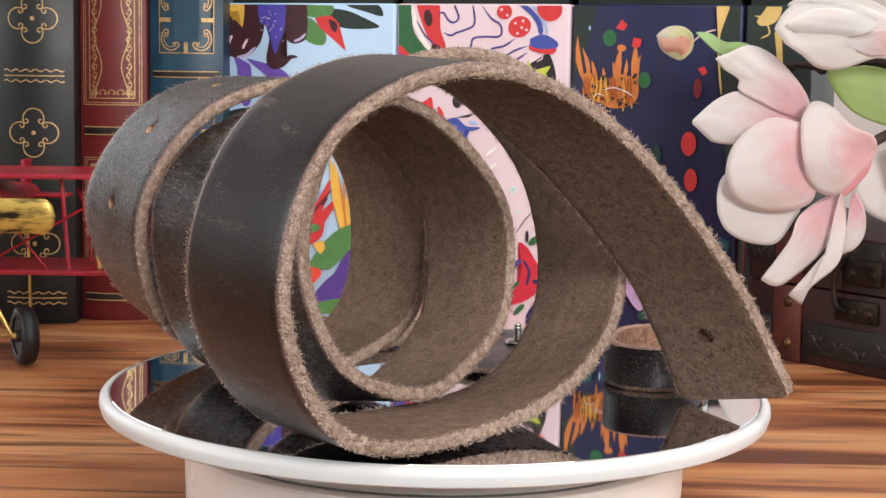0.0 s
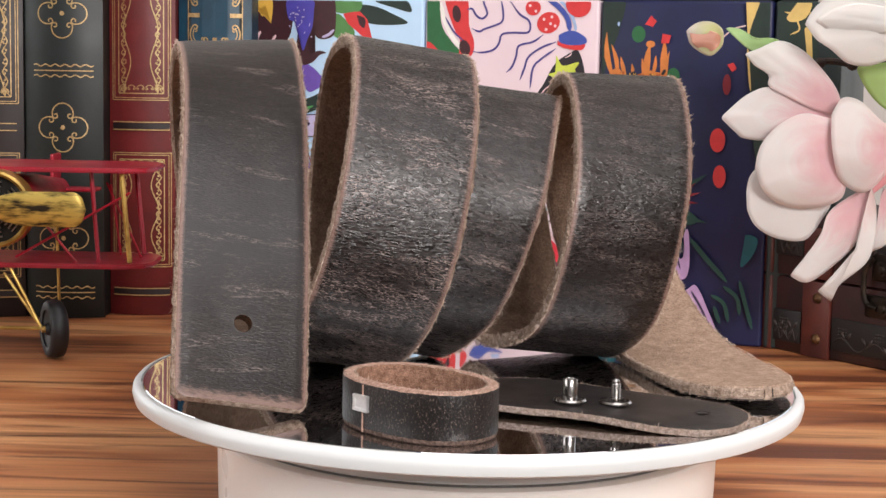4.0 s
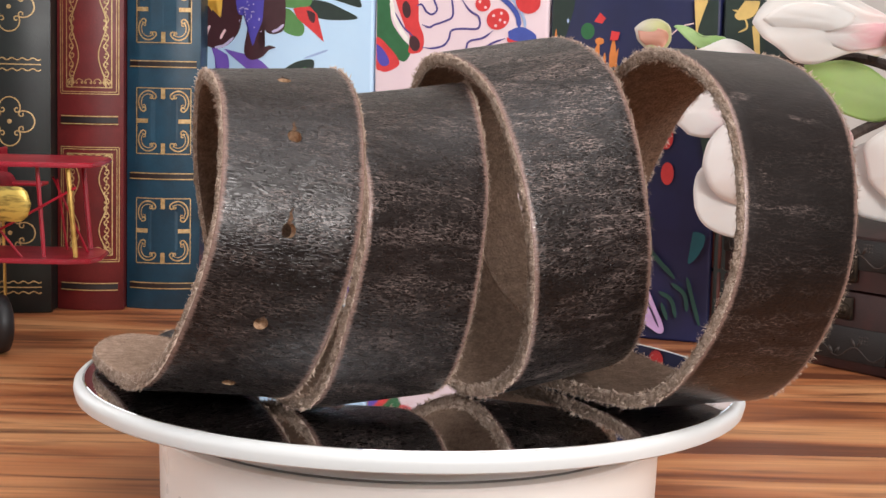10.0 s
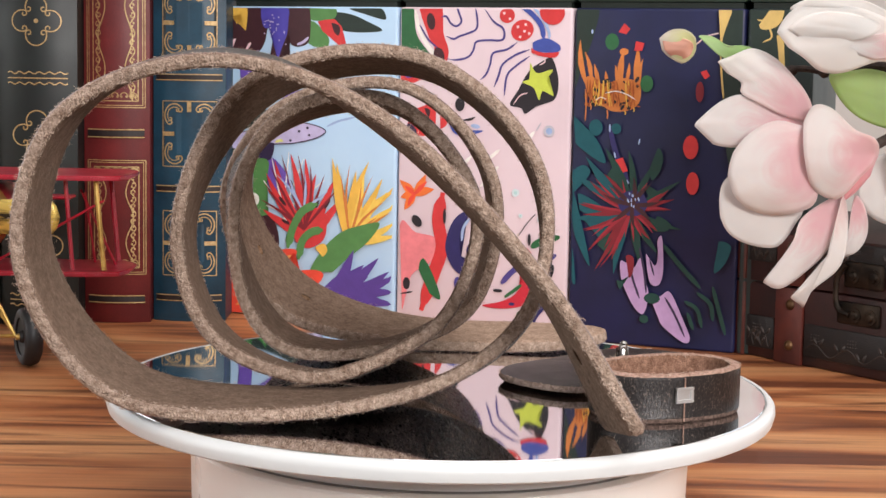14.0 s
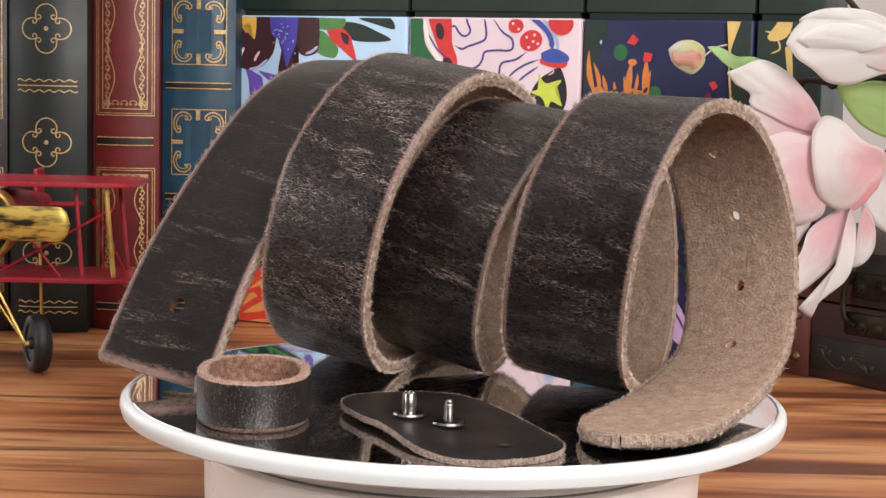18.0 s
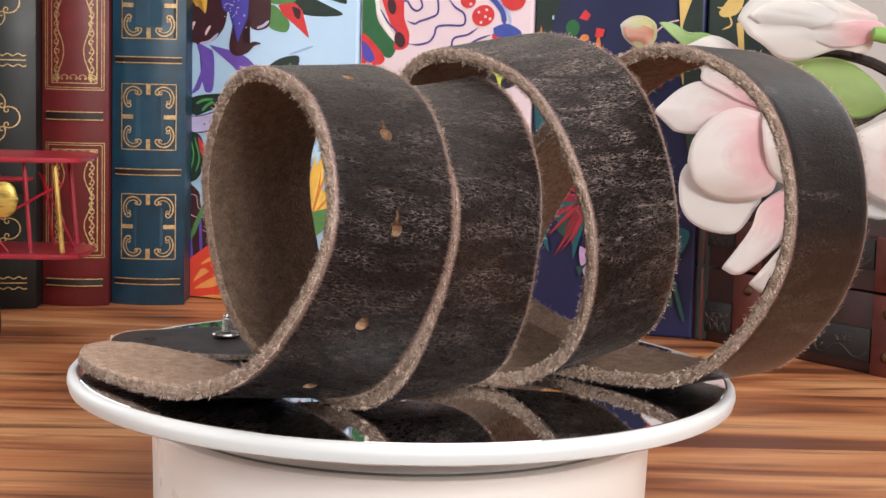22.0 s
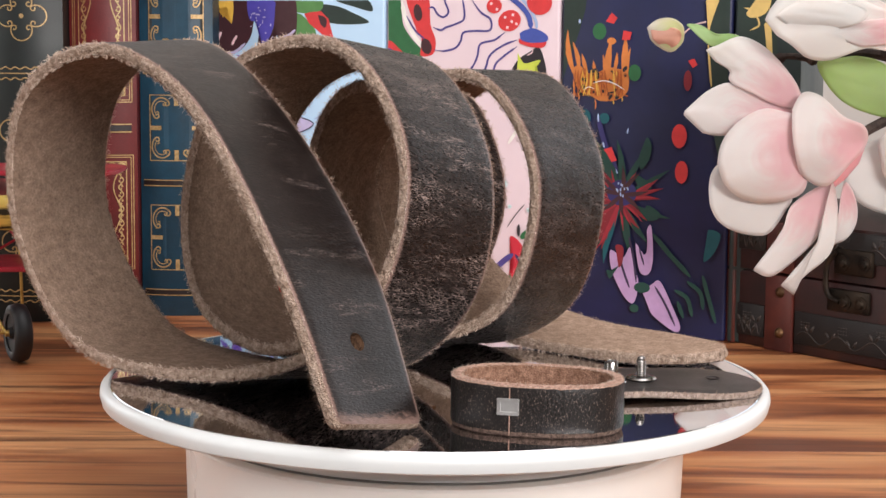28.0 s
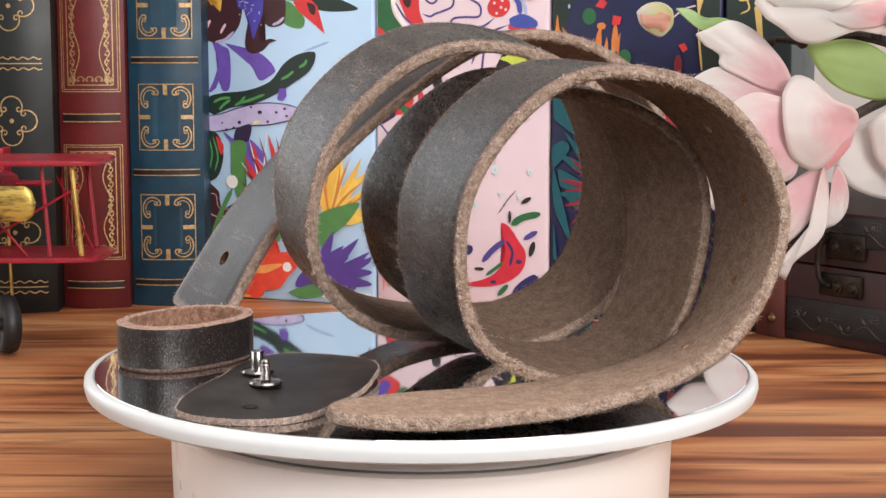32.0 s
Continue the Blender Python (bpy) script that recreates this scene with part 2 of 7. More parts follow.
def grain_leather():
    """Waxed dark brown leather: fine cross wrinkles, pale pull-up cracks, rubbed shine. UV in centimetres along and across the strap."""
    m = bpy.data.materials.new("waxed_leather")
    m.use_nodes = True
    t, n = m.node_tree, m.node_tree.nodes
    b = n["Principled BSDF"]
    where = n.new("ShaderNodeTexCoord")

    def spots(sx, sy, detail, wave=0.0, rough=0.6):
        place = n.new("ShaderNodeMapping")
        place.inputs["Scale"].default_value = (sx, sy, 1)
        t.links.new(where.outputs["UV"], place.inputs["Vector"])
        node = n.new("ShaderNodeTexNoise")
        node.inputs["Scale"].default_value, node.inputs["Detail"].default_value = 1.0, detail
        node.inputs["Distortion"].default_value, node.inputs["Roughness"].default_value = wave, rough
        t.links.new(place.outputs["Vector"], node.inputs["Vector"])
        return node

    def span(node, a, c, lo=0.0, hi=1.0):
        r = n.new("ShaderNodeMapRange")
        for key, value in (("From Min", a), ("From Max", c), ("To Min", lo), ("To Max", hi)):
            r.inputs[key].default_value = value
        t.links.new(node.outputs["Fac"], r.inputs["Value"])
        return r.outputs["Result"]

    def math_node(kind, x, y=None, clamp=False):
        k = n.new("ShaderNodeMath")
        k.operation, k.use_clamp = kind, clamp
        for i, v in enumerate((x, y)):
            if v is None:
                continue
            if isinstance(v, (int, float)):
                k.inputs[i].default_value = v
            else:
                t.links.new(v, k.inputs[i])
        return k.outputs["Value"]

    def mixed(factor, low, high):
        k = n.new("ShaderNodeMix")
        k.data_type = "RGBA"
        t.links.new(factor, k.inputs["Factor"])
        for slot, v in (("A", low), ("B", high)):
            if isinstance(v, tuple):
                k.inputs[slot].default_value = (*v, 1)
            else:
                t.links.new(v, k.inputs[slot])
        return k.outputs["Result"]

    split = n.new("ShaderNodeSeparateXYZ")
    t.links.new(where.outputs["UV"], split.inputs["Vector"])
    zones, patches = spots(0.22, 0.4, 3), spots(1.5, 0.38, 4, 0.9)
    wrinkle, crack, thin, fuzz = spots(8, 3.2, 4, 1.0), spots(20, 3.6, 5, 1.6, 0.7), spots(44, 6.5, 3, 1.4, 0.65), spots(60, 40, 2)
    cell = n.new("ShaderNodeTexVoronoi")
    cell.feature = "DISTANCE_TO_EDGE"
    cell.inputs["Scale"].default_value = 1.0
    lay, sway = n.new("ShaderNodeVectorMath"), n.new("ShaderNodeMapping")
    lay.operation = "MULTIPLY_ADD"
    lay.inputs[1].default_value = (0.9, 0.9, 0.0)
    sway.inputs["Scale"].default_value = (16, 4.4, 1)
    t.links.new(where.outputs["UV"], sway.inputs["Vector"])
    t.links.new(wrinkle.outputs["Color"], lay.inputs[0])
    t.links.new(sway.outputs["Vector"], lay.inputs[2])
    t.links.new(lay.outputs["Vector"], cell.inputs["Vector"])
    humps = n.new("ShaderNodeMapRange")
    humps.interpolation_type = "SMOOTHSTEP"
    humps.inputs["From Max"].default_value = 0.28
    t.links.new(cell.outputs["Distance"], humps.inputs["Value"])
    pebble = humps.outputs["Result"]
    seam = n.new("ShaderNodeMapRange")
    for key, value in (("From Min", 0.02), ("From Max", 0.10), ("To Min", 1.0), ("To Max", 0.0)):
        seam.inputs[key].default_value = value
    t.links.new(cell.outputs["Distance"], seam.inputs["Value"])
    crease = spots(1.7, 0.30, 5, 0.9)
    worked = n.new("ShaderNodeMapRange")
    worked.interpolation_type = "SMOOTHSTEP"
    for key, value in (("From Min", 20.0), ("From Max", 38.0), ("To Min", 0.10), ("To Max", 1.0)):
        worked.inputs[key].default_value = value
    t.links.new(split.outputs["X"], worked.inputs["Value"])
    supple = n.new("ShaderNodeMapRange")
    supple.interpolation_type = "SMOOTHSTEP"
    for key, value in (("From Min", 52.0), ("From Max", 60.0), ("To Min", 1.0), ("To Max", 0.42)):
        supple.inputs[key].default_value = value
    t.links.new(split.outputs["X"], supple.inputs["Value"])
    taut = n.new("ShaderNodeMapRange")   # fold marks fade out on the last turn
    for key, value in (("From Min", 78.0), ("From Max", 90.0), ("To Min", 1.0), ("To Max", 0.15)):
        taut.inputs[key].default_value = value
    t.links.new(split.outputs["X"], taut.inputs["Value"])
    base = mixed(span(zones, 0.36, 0.68), srgb(18, 12, 11), srgb(29, 22, 21))
    dry = math_node("MULTIPLY", span(patches, 0.46, 0.62, 0.02, 0.6), span(crack, 0.585, 0.65))
    hair = math_node("MULTIPLY", math_node("MULTIPLY", seam.outputs["Result"], span(crack, 0.45, 0.58)), span(patches, 0.44, 0.60, 0.12, 1.0))
    folds = math_node("MULTIPLY", math_node("MULTIPLY", span(crease, 0.59, 0.66), span(crack, 0.50, 0.58)), math_node("MAXIMUM", worked.outputs["Result"], 0.4))
    pale = math_node("MAXIMUM", math_node("MULTIPLY", math_node("MAXIMUM", dry, hair), math_node("MULTIPLY", worked.outputs["Result"], supple.outputs["Result"])), math_node("MULTIPLY", math_node("MULTIPLY", folds, taut.outputs["Result"]), 0.7))
    worn = mixed(math_node("MULTIPLY", pale, 0.85), base, srgb(190, 168, 160))
    rim = n.new("ShaderNodeMapRange")
    rim.inputs["From Min"].default_value, rim.inputs["From Max"].default_value = 1.66, 1.76
    t.links.new(math_node("ADD", math_node("ABSOLUTE", split.outputs["Y"]), span(thin, 0.3, 0.7, -0.07, 0.07)), rim.inputs["Value"])
    tip = n.new("ShaderNodeMapRange")
    for key, value in (("From Min", 0.06), ("From Max", 0.34), ("To Min", 0.8), ("To Max", 0.0)):
        tip.inputs[key].default_value = value
    t.links.new(math_node("ADD", split.outputs["X"], span(wrinkle, 0.3, 0.7, -0.12, 0.12)), tip.inputs["Value"])
    border = math_node("MAXIMUM", rim.outputs["Result"], tip.outputs["Result"])
    t.links.new(mixed(math_node("MULTIPLY", border, 0.85), worn, srgb(148, 120, 110)), b.inputs["Base Color"])
    t.links.new(math_node("ADD", math_node("ADD", span(wrinkle, 0.3, 0.7, 0.28, 0.37), math_node("MULTIPLY", worked.outputs["Result"], -0.05)), math_node("MULTIPLY", pale, 0.2), True), b.inputs["Roughness"])
    b.inputs["Specular IOR Level"].default_value = 0.48
    b.inputs["Sheen Weight"].default_value, b.inputs["Sheen Roughness"].default_value = 0.03, 0.35
    relief = n.new("ShaderNodeBump")
    relief.inputs["Distance"].default_value = 0.0004
    wrinkled = math_node("MAXIMUM", worked.outputs["Result"], 0.5)
    t.links.new(math_node("MULTIPLY", wrinkled, 0.20), relief.inputs["Strength"])
    t.links.new(wrinkle.outputs["Fac"], relief.inputs["Height"])
    cut = n.new("ShaderNodeBump")
    cut.inputs["Distance"].default_value = 0.00015
    t.links.new(math_node("MULTIPLY", wrinkled, 0.42), cut.inputs["Strength"])
    t.links.new(pebble, cut.inputs["Height"])
    t.links.new(relief.outputs["Normal"], cut.inputs["Normal"])
    fine = n.new("ShaderNodeBump")
    fine.inputs["Strength"].default_value, fine.inputs["Distance"].default_value = 0.05, 0.0001
    t.links.new(fuzz.outputs["Fac"], fine.inputs["Height"])
    t.links.new(cut.outputs["Normal"], fine.inputs["Normal"])
    t.links.new(fine.outputs["Normal"], b.inputs["Normal"])
    return m


WOOD = wood_material()
GRAIN = grain_leather()
SUEDE = surface("suede", srgb(148, 126, 110), 0.95, second=srgb(126, 105, 90), scale=300, detail=9, grain=0.22, bump=1.0, bump_scale=1350, bump_depth=0.0006, spec=0.1)


def paler_tongue(m):
    """The flesh side is paler towards the tongue, with a darker open nap at the plain end (UV x in centimetres along the strap)."""
    t, n = m.node_tree, m.node_tree.nodes
    skin = n["Principled BSDF"].inputs["Base Color"]
    where, split, rise, lift = n.new("ShaderNodeTexCoord"), n.new("ShaderNodeSeparateXYZ"), n.new("ShaderNodeMapRange"), n.new("ShaderNodeVectorMath")
    t.links.new(where.outputs["UV"], split.inputs["Vector"])
    t.links.new(split.outputs["X"], rise.inputs["Value"])
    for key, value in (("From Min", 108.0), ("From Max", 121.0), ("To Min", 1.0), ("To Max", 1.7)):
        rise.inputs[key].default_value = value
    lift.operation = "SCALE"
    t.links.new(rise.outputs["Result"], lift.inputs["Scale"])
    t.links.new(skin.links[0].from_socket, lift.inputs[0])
    speck, dark, less = n.new("ShaderNodeTexNoise"), n.new("ShaderNodeMapRange"), n.new("ShaderNodeMapRange")
    speck.inputs["Scale"].default_value, speck.inputs["Detail"].default_value = 820.0, 5.0
    t.links.new(where.outputs["Object"], speck.inputs["Vector"])
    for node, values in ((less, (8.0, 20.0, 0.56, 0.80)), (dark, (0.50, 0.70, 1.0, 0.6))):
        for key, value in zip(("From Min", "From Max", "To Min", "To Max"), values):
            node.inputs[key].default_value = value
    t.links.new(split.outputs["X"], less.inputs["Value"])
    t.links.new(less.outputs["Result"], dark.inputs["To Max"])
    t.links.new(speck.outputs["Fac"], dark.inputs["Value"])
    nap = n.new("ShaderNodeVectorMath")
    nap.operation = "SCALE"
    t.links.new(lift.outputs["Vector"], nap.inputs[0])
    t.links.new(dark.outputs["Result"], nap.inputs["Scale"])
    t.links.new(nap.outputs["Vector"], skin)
    pile = n.new("ShaderNodeBump")
    pile.inputs["Strength"].default_value, pile.inputs["Distance"].default_value = 0.6, 0.0007
    bare = n["Principled BSDF"].inputs["Normal"]
    t.links.new(bare.links[0].from_socket, pile.inputs["Normal"])
    t.links.new(speck.outputs["Fac"], pile.inputs["Height"])
    t.links.new(pile.outputs["Normal"], bare)


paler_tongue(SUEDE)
CUT = surface("cut_leather_edge", srgb(204, 181, 164), 0.95, second=srgb(152, 128, 111), scale=520, detail=6, grain=0.22, bump=1.0, bump_scale=1700, bump_depth=0.0014, spec=0.1)
HOLE_DARK = surface("dark_hole_wall", srgb(118, 90, 70), 0.9, second=srgb(52, 38, 30), scale=900, spec=0.1)
HOLE_CUT = surface("tan_hole_wall", srgb(206, 174, 144), 0.9, second=srgb(150, 116, 88), scale=900, spec=0.1)
FIBRE = surface("leather_fibre", srgb(222, 203, 187), 0.9, second=srgb(174, 150, 134), scale=300, spec=0.1)
WHITE = surface("white_plastic", srgb(229, 231, 230), 0.35, second=srgb(223, 226, 226), scale=12, bump=0.02, bump_scale=900, bump_depth=0.0002)
# WHITE lifted in colour, for the stronger light on the turntable's base
BASE_WHITE = surface("lit_white_plastic", srgb(243, 241, 236), 0.3, second=srgb(239, 237, 232), scale=12, bump=0.02, bump_scale=900, bump_depth=0.0002)
MIRROR = surface("black_mirror", (0.72, 0.72, 0.73), 0.025, 1.0, second=(0.68, 0.68, 0.69), scale=9, rough_vary=0.012)
GAP_SHADE = surface("gap_shade", srgb(120, 116, 112), 0.6, scale=60)
STEEL = surface("steel", (0.46, 0.44, 0.42), 0.22, 1.0, second=(0.34, 0.32, 0.31), scale=400)
WALL = surface("wall_paint", srgb(190, 187, 183), 0.85, second=srgb(182, 179, 175), scale=3, bump=0.05, bump_scale=300)
WALL_DIM = surface("taupe_wall_paint", srgb(118, 111, 104), 0.85, second=srgb(108, 102, 96), scale=3)
FLOOR = surface("floor_boards", srgb(100, 76, 56), 0.5, second=srgb(78, 58, 42), scale=4, stretch=(1, 8, 1))
CEILING = surface("ceiling_paint", srgb(240, 239, 236), 0.9, scale=2)
BOOK_GREEN = surface("dark_green_leather", srgb(21, 30, 28), 0.46, second=srgb(15, 21, 21), scale=50, bump=0.25, bump_scale=1400, bump_depth=0.0003, grain=0.1)
BOOK_RED = surface("oxblood_leather", srgb(104, 30, 31), 0.48, second=srgb(88, 24, 25), scale=50, bump=0.25, bump_scale=1400, bump_depth=0.0003, grain=0.1)
BOOK_TEAL = surface("teal_leather", srgb(26, 66, 86), 0.45, second=srgb(18, 50, 67), scale=50, bump=0.25, bump_scale=1400, bump_depth=0.0003, grain=0.1)
BOOK_BROWN = surface("dark_brown_leather", srgb(38, 30, 29), 0.48, second=srgb(28, 21, 22), scale=50, bump=0.25, bump_scale=1400, bump_depth=0.0003, grain=0.1)
PAPER = surface("book_pages", srgb(222, 208, 178), 0.9, second=srgb(200, 184, 150), scale=30)
GOLD = surface("gold_foil", srgb(194, 166, 118), 0.42, 0.35, second=srgb(158, 128, 82), scale=500)
BOX_GREEN = surface("dark_green_board", srgb(42, 58, 48), 0.6, second=srgb(36, 50, 42), scale=20, bump=0.08, bump_scale=1800, bump_depth=0.0002)


# ---- the room ----
def slab(name, size, at, material, label, category):
    ob = part(name, box(size), material)
    ob.location = at
    return tagged(ob, label, category, kind="structure")


slab("floor", (4.2, 3.4, 0.1), (0, -0.6, -0.80), FLOOR, "brown wooden floor of the room", "floor")


def wall_with_window(name, number, wide, at, turn, opening, up=0.05):
    """A wall of four blocks round a window opening (width, height), with frame and sill."""
    ow, oh = opening
    bm = bmesh.new()
    side = (wide - ow) / 2
    add_box(bm, (side, 0.1, 2.5), (-(ow + side) / 2, 0, 0))
    add_box(bm, (side, 0.1, 2.5), ((ow + side) / 2, 0, 0))
    above = 1.25 - up - oh / 2
    add_box(bm, (ow, 0.1, above), (0, 0, 1.25 - above / 2))
    below = 2.5 - oh - above
    add_box(bm, (ow, 0.1, below), (0, 0, -1.25 + below / 2))
    wall = part(name, bm, WALL_DIM)
    wall.matrix_basis = pose(*at, 0, 0, turn)
    tagged(wall, "plain taupe wall with a window opening", "wall", kind="structure")
    window = thing("window_%d" % number, "white framed window in the room wall", "window", pose(at[0], at[1], at[2] + up, 0, 0, turn), kind="structure")
    bm = bmesh.new()
    for sx in (-1, 1):
        add_box(bm, (0.05, 0.08, oh), (sx * (ow / 2 - 0.025), 0, 0))
        add_box(bm, (ow - 0.1, 0.08, 0.05), (0, 0, sx * (oh / 2 - 0.025)))
    part("window_frame", bm, WHITE, window)
    part("window_sill", box((ow + 0.1, 0.16, 0.03), (0, 0.06, -oh / 2 - 0.016), 0.006), WHITE, window)


wall_with_window("wall_south", 1, 4.9, (0.5, -2.05, 0.5), 0, (1.9, 0.95), 0.38)
wall_with_window("wall_west", 5, 3.0, (-1.95, -0.55, 0.5), -90, (1.3, 1.0))
bm = bmesh.new()
add_box(bm, (1.2, 0.1, 2.5), (0, 0.95, 0.5))
for sx in (-1, 1):
    add_box(bm, (0.6, 0.1, 2.5), (sx * 1.8, 0.95, 0.5))
    add_box(bm, (0.9, 0.1, 0.75), (sx * 1.05, 0.95, 1.375))
    add_box(bm, (0.9, 0.1, 0.75), (sx * 1.05, 0.95, -0.375))
tagged(part("wall_north", bm, WALL), "plain pale grey wall behind the table", "wall", kind="structure")
for number, sx in ((3, -1), (4, 1)):
    side_window = thing("window_%d" % number, "white framed window in the wall behind the table", "window", pose(sx * 1.05, 0.95, 0.5), kind="structure")
    bm = bmesh.new()
    for s in (-1, 1):
        add_box(bm, (0.04, 0.08, 1.0), (s * 0.43, 0, 0))
        add_box(bm, (0.82, 0.08, 0.04), (0, 0, s * 0.48))
    part("window_frame", bm, WHITE, side_window)
slab("wall_east", (0.1, 3.0, 2.5), (1.95, -0.55, 0.5), WALL_DIM, "plain taupe side wall", "wall")
bm = bmesh.new()
for sx in (-1, 1):
    add_box(bm, (1.35 - sx * 0.35, 3.4, 0.1), (0.35 + sx * (0.75 + (1.35 - sx * 0.35) / 2), -0.6, 1.80))
add_box(bm, (1.5, 1.25, 0.1), (0.35, -1.675, 1.80))
add_box(bm, (1.5, 0.95, 0.1), (0.35, 0.625, 1.80))
tagged(part("ceiling", bm, CEILING), "plain white ceiling with an opening for the added overhead light", "ceiling", kind="structure")
# frame of the added roof opening, out of view
fill_opening = thing("window_2", "white framed roof window, unseen, added for the overhead light", "window", pose(0.35, -0.45, 1.80), kind="structure")
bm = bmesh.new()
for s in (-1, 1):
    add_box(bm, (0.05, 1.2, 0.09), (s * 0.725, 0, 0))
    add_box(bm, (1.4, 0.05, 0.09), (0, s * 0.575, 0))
part("window_frame", bm, WHITE, fill_opening)

# ---- the table ----
table = thing("table", "warm brown table of streaked wooden boards", "table", pose(0, 0, 0))
BOARD = 0.0980
TABLE_FRONT, TABLE_BACK = -0.11, 0.87
rows_of_boards = int(round((TABLE_BACK - TABLE_FRONT) / BOARD))
board_mesh = None
for k in range(rows_of_boards):
    ob = part("plank", box((1.9, BOARD - 0.0002, 0.024), (0, 0, -0.012), 0.0001, seg=1), WOOD, table) if board_mesh is None else new("plank", board_mesh)
    board_mesh = ob.data
    ob.parent = table
    ob.location = (0.0, TABLE_FRONT + BOARD * (k + 0.5), 0)
for sx in (-1, 1):
    for y in (-0.05, 0.80):
        part("leg", box((0.06, 0.06, 0.701), (sx * 0.86, y, -0.3995), 0.004), WOOD, table)
    part("rail", box((0.03, 0.85, 0.025), (sx * 0.86, 0.375, -0.0365), 0.002), WOOD, table)


# ---- the turntable ----
turntable = thing("turntable", "white display turntable with a black mirror plate, standing on the table", "turntable", STAND)
smooth(part("base", lathe([(0, 0.0025), (0.0735, 0.0025), (0.0745, 0.0035), (0.0752, DECK - 0.0164), (0.0748, DECK - 0.0157), (0.0738, DECK - 0.0154), (0, DECK - 0.0154)], 128), BASE_WHITE, turntable), 30)
# shade in the slit below the disc, put in as a grey ring
smooth(part("gap_shade_ring", lathe([(0.0, DECK - 0.0153), (0.0712, DECK - 0.0153), (0.0712, DECK - 0.0146), (0, DECK - 0.0146)], 96), GAP_SHADE, turntable, "grey ring for the shade in the gap under the disc"), 30)
disc = smooth(part("disc", lathe([(0, -0.0145), (0.0716, -0.0145), (0.0721, -0.0140), (0.0726, -0.0082), (0.0740, -0.0074), (0.0900, -0.0068), (0.0966, -0.0058), (0.0984, -0.0056), (0.0994, -0.0050), (0.1000, -0.0028), (0.0998, -0.0012), (0.0990, -0.0003), (0.0980, 0.0001),
                                  (0.0974, 0.0000), (0.0972, -0.0008), (0, -0.0008)], 160), WHITE, turntable, "white plastic rim"), 35)
disc.location = (0, 0, DECK)
smooth(part("mirror_plate", lathe([(0, -0.0007), (0.0968, -0.0007), (0.0970, -0.0002), (0.0968, 0.0), (0, 0.0)], 160), MIRROR, disc, "black mirror plate"), 20)


# ---- the coiled strap: centre line in millimetres and twist in degrees, turn by turn from the plain end to the punched tongue ----
LOOP_1 = [
    (-73.6, -53.0, 4.5, 14.4),
    (-70.8, -29.1, 42.9, 8.9),
    (-67.2, 10.8, 80.9, 9.8),
    (-66.5, 52.8, 97.9, -1.9),
    (-66.7, 93.8, 83.7, -4.8),
    (-63.3, 106.4, 44.8, -6.2),
    (-57.2, 84.6, 9.6, -0.9),
    (-52.1, 43.2, 3.2, -1.6),
    (-41.5, -3.6, 9.0, -8.8),
]
LOOP_2 = [
    (-32.2, -28.7, 32.0, -3.4),
    (-23.8, -26.7, 69.4, 6.5),
    (-17.9, 6.3, 96.6, 8.3),
    (-19.4, 51.7, 89.4, 8.0),
    (-21.3, 74.2, 52.7, -5.2),
    (-24.2, 65.8, 19.4, -8.6),
    (-23.1, 40.5, 6.0, -10.2),
    (-17.7, 18.9, 8.7, -8.5),
]
LOOP_3 = [
    (-9.2, -3.4, 24.7, -1.9),
    (1.0, -9.2, 55.9, 4.8),
    (11.1, 14.6, 82.7, 6.5),
    (19.6, 47.4, 80.2, 4.8),
    (22.2, 68.0, 57.8, -13.0),
    (26.5, 65.4, 24.6, -5.7),
    (29.3, 49.0, 5.4, -4.0),
    (34.0, 17.4, 5.9, -5.9),
]
LOOP_4 = [
    (39.5, -8.0, 22.0, 3.0),
    (46.1, -11.4, 59.8, 6.6),
    (51.6, 16.0, 88.2, 2.7),
    (55.4, 55.8, 82.6, -1.5),
    (61.6, 75.7, 51.7, 0.5),
    (69.0, 59.5, 17.0, 10.9),
    (71.2, 22.1, 4.3, 4.2),
    (73.2, -25.0, 3.0, 1.7),
    (75.3, -51.2, 4.2, 2.2),
]

STRAP_WIDE, STRAP_THICK = 0.0368, 0.0040


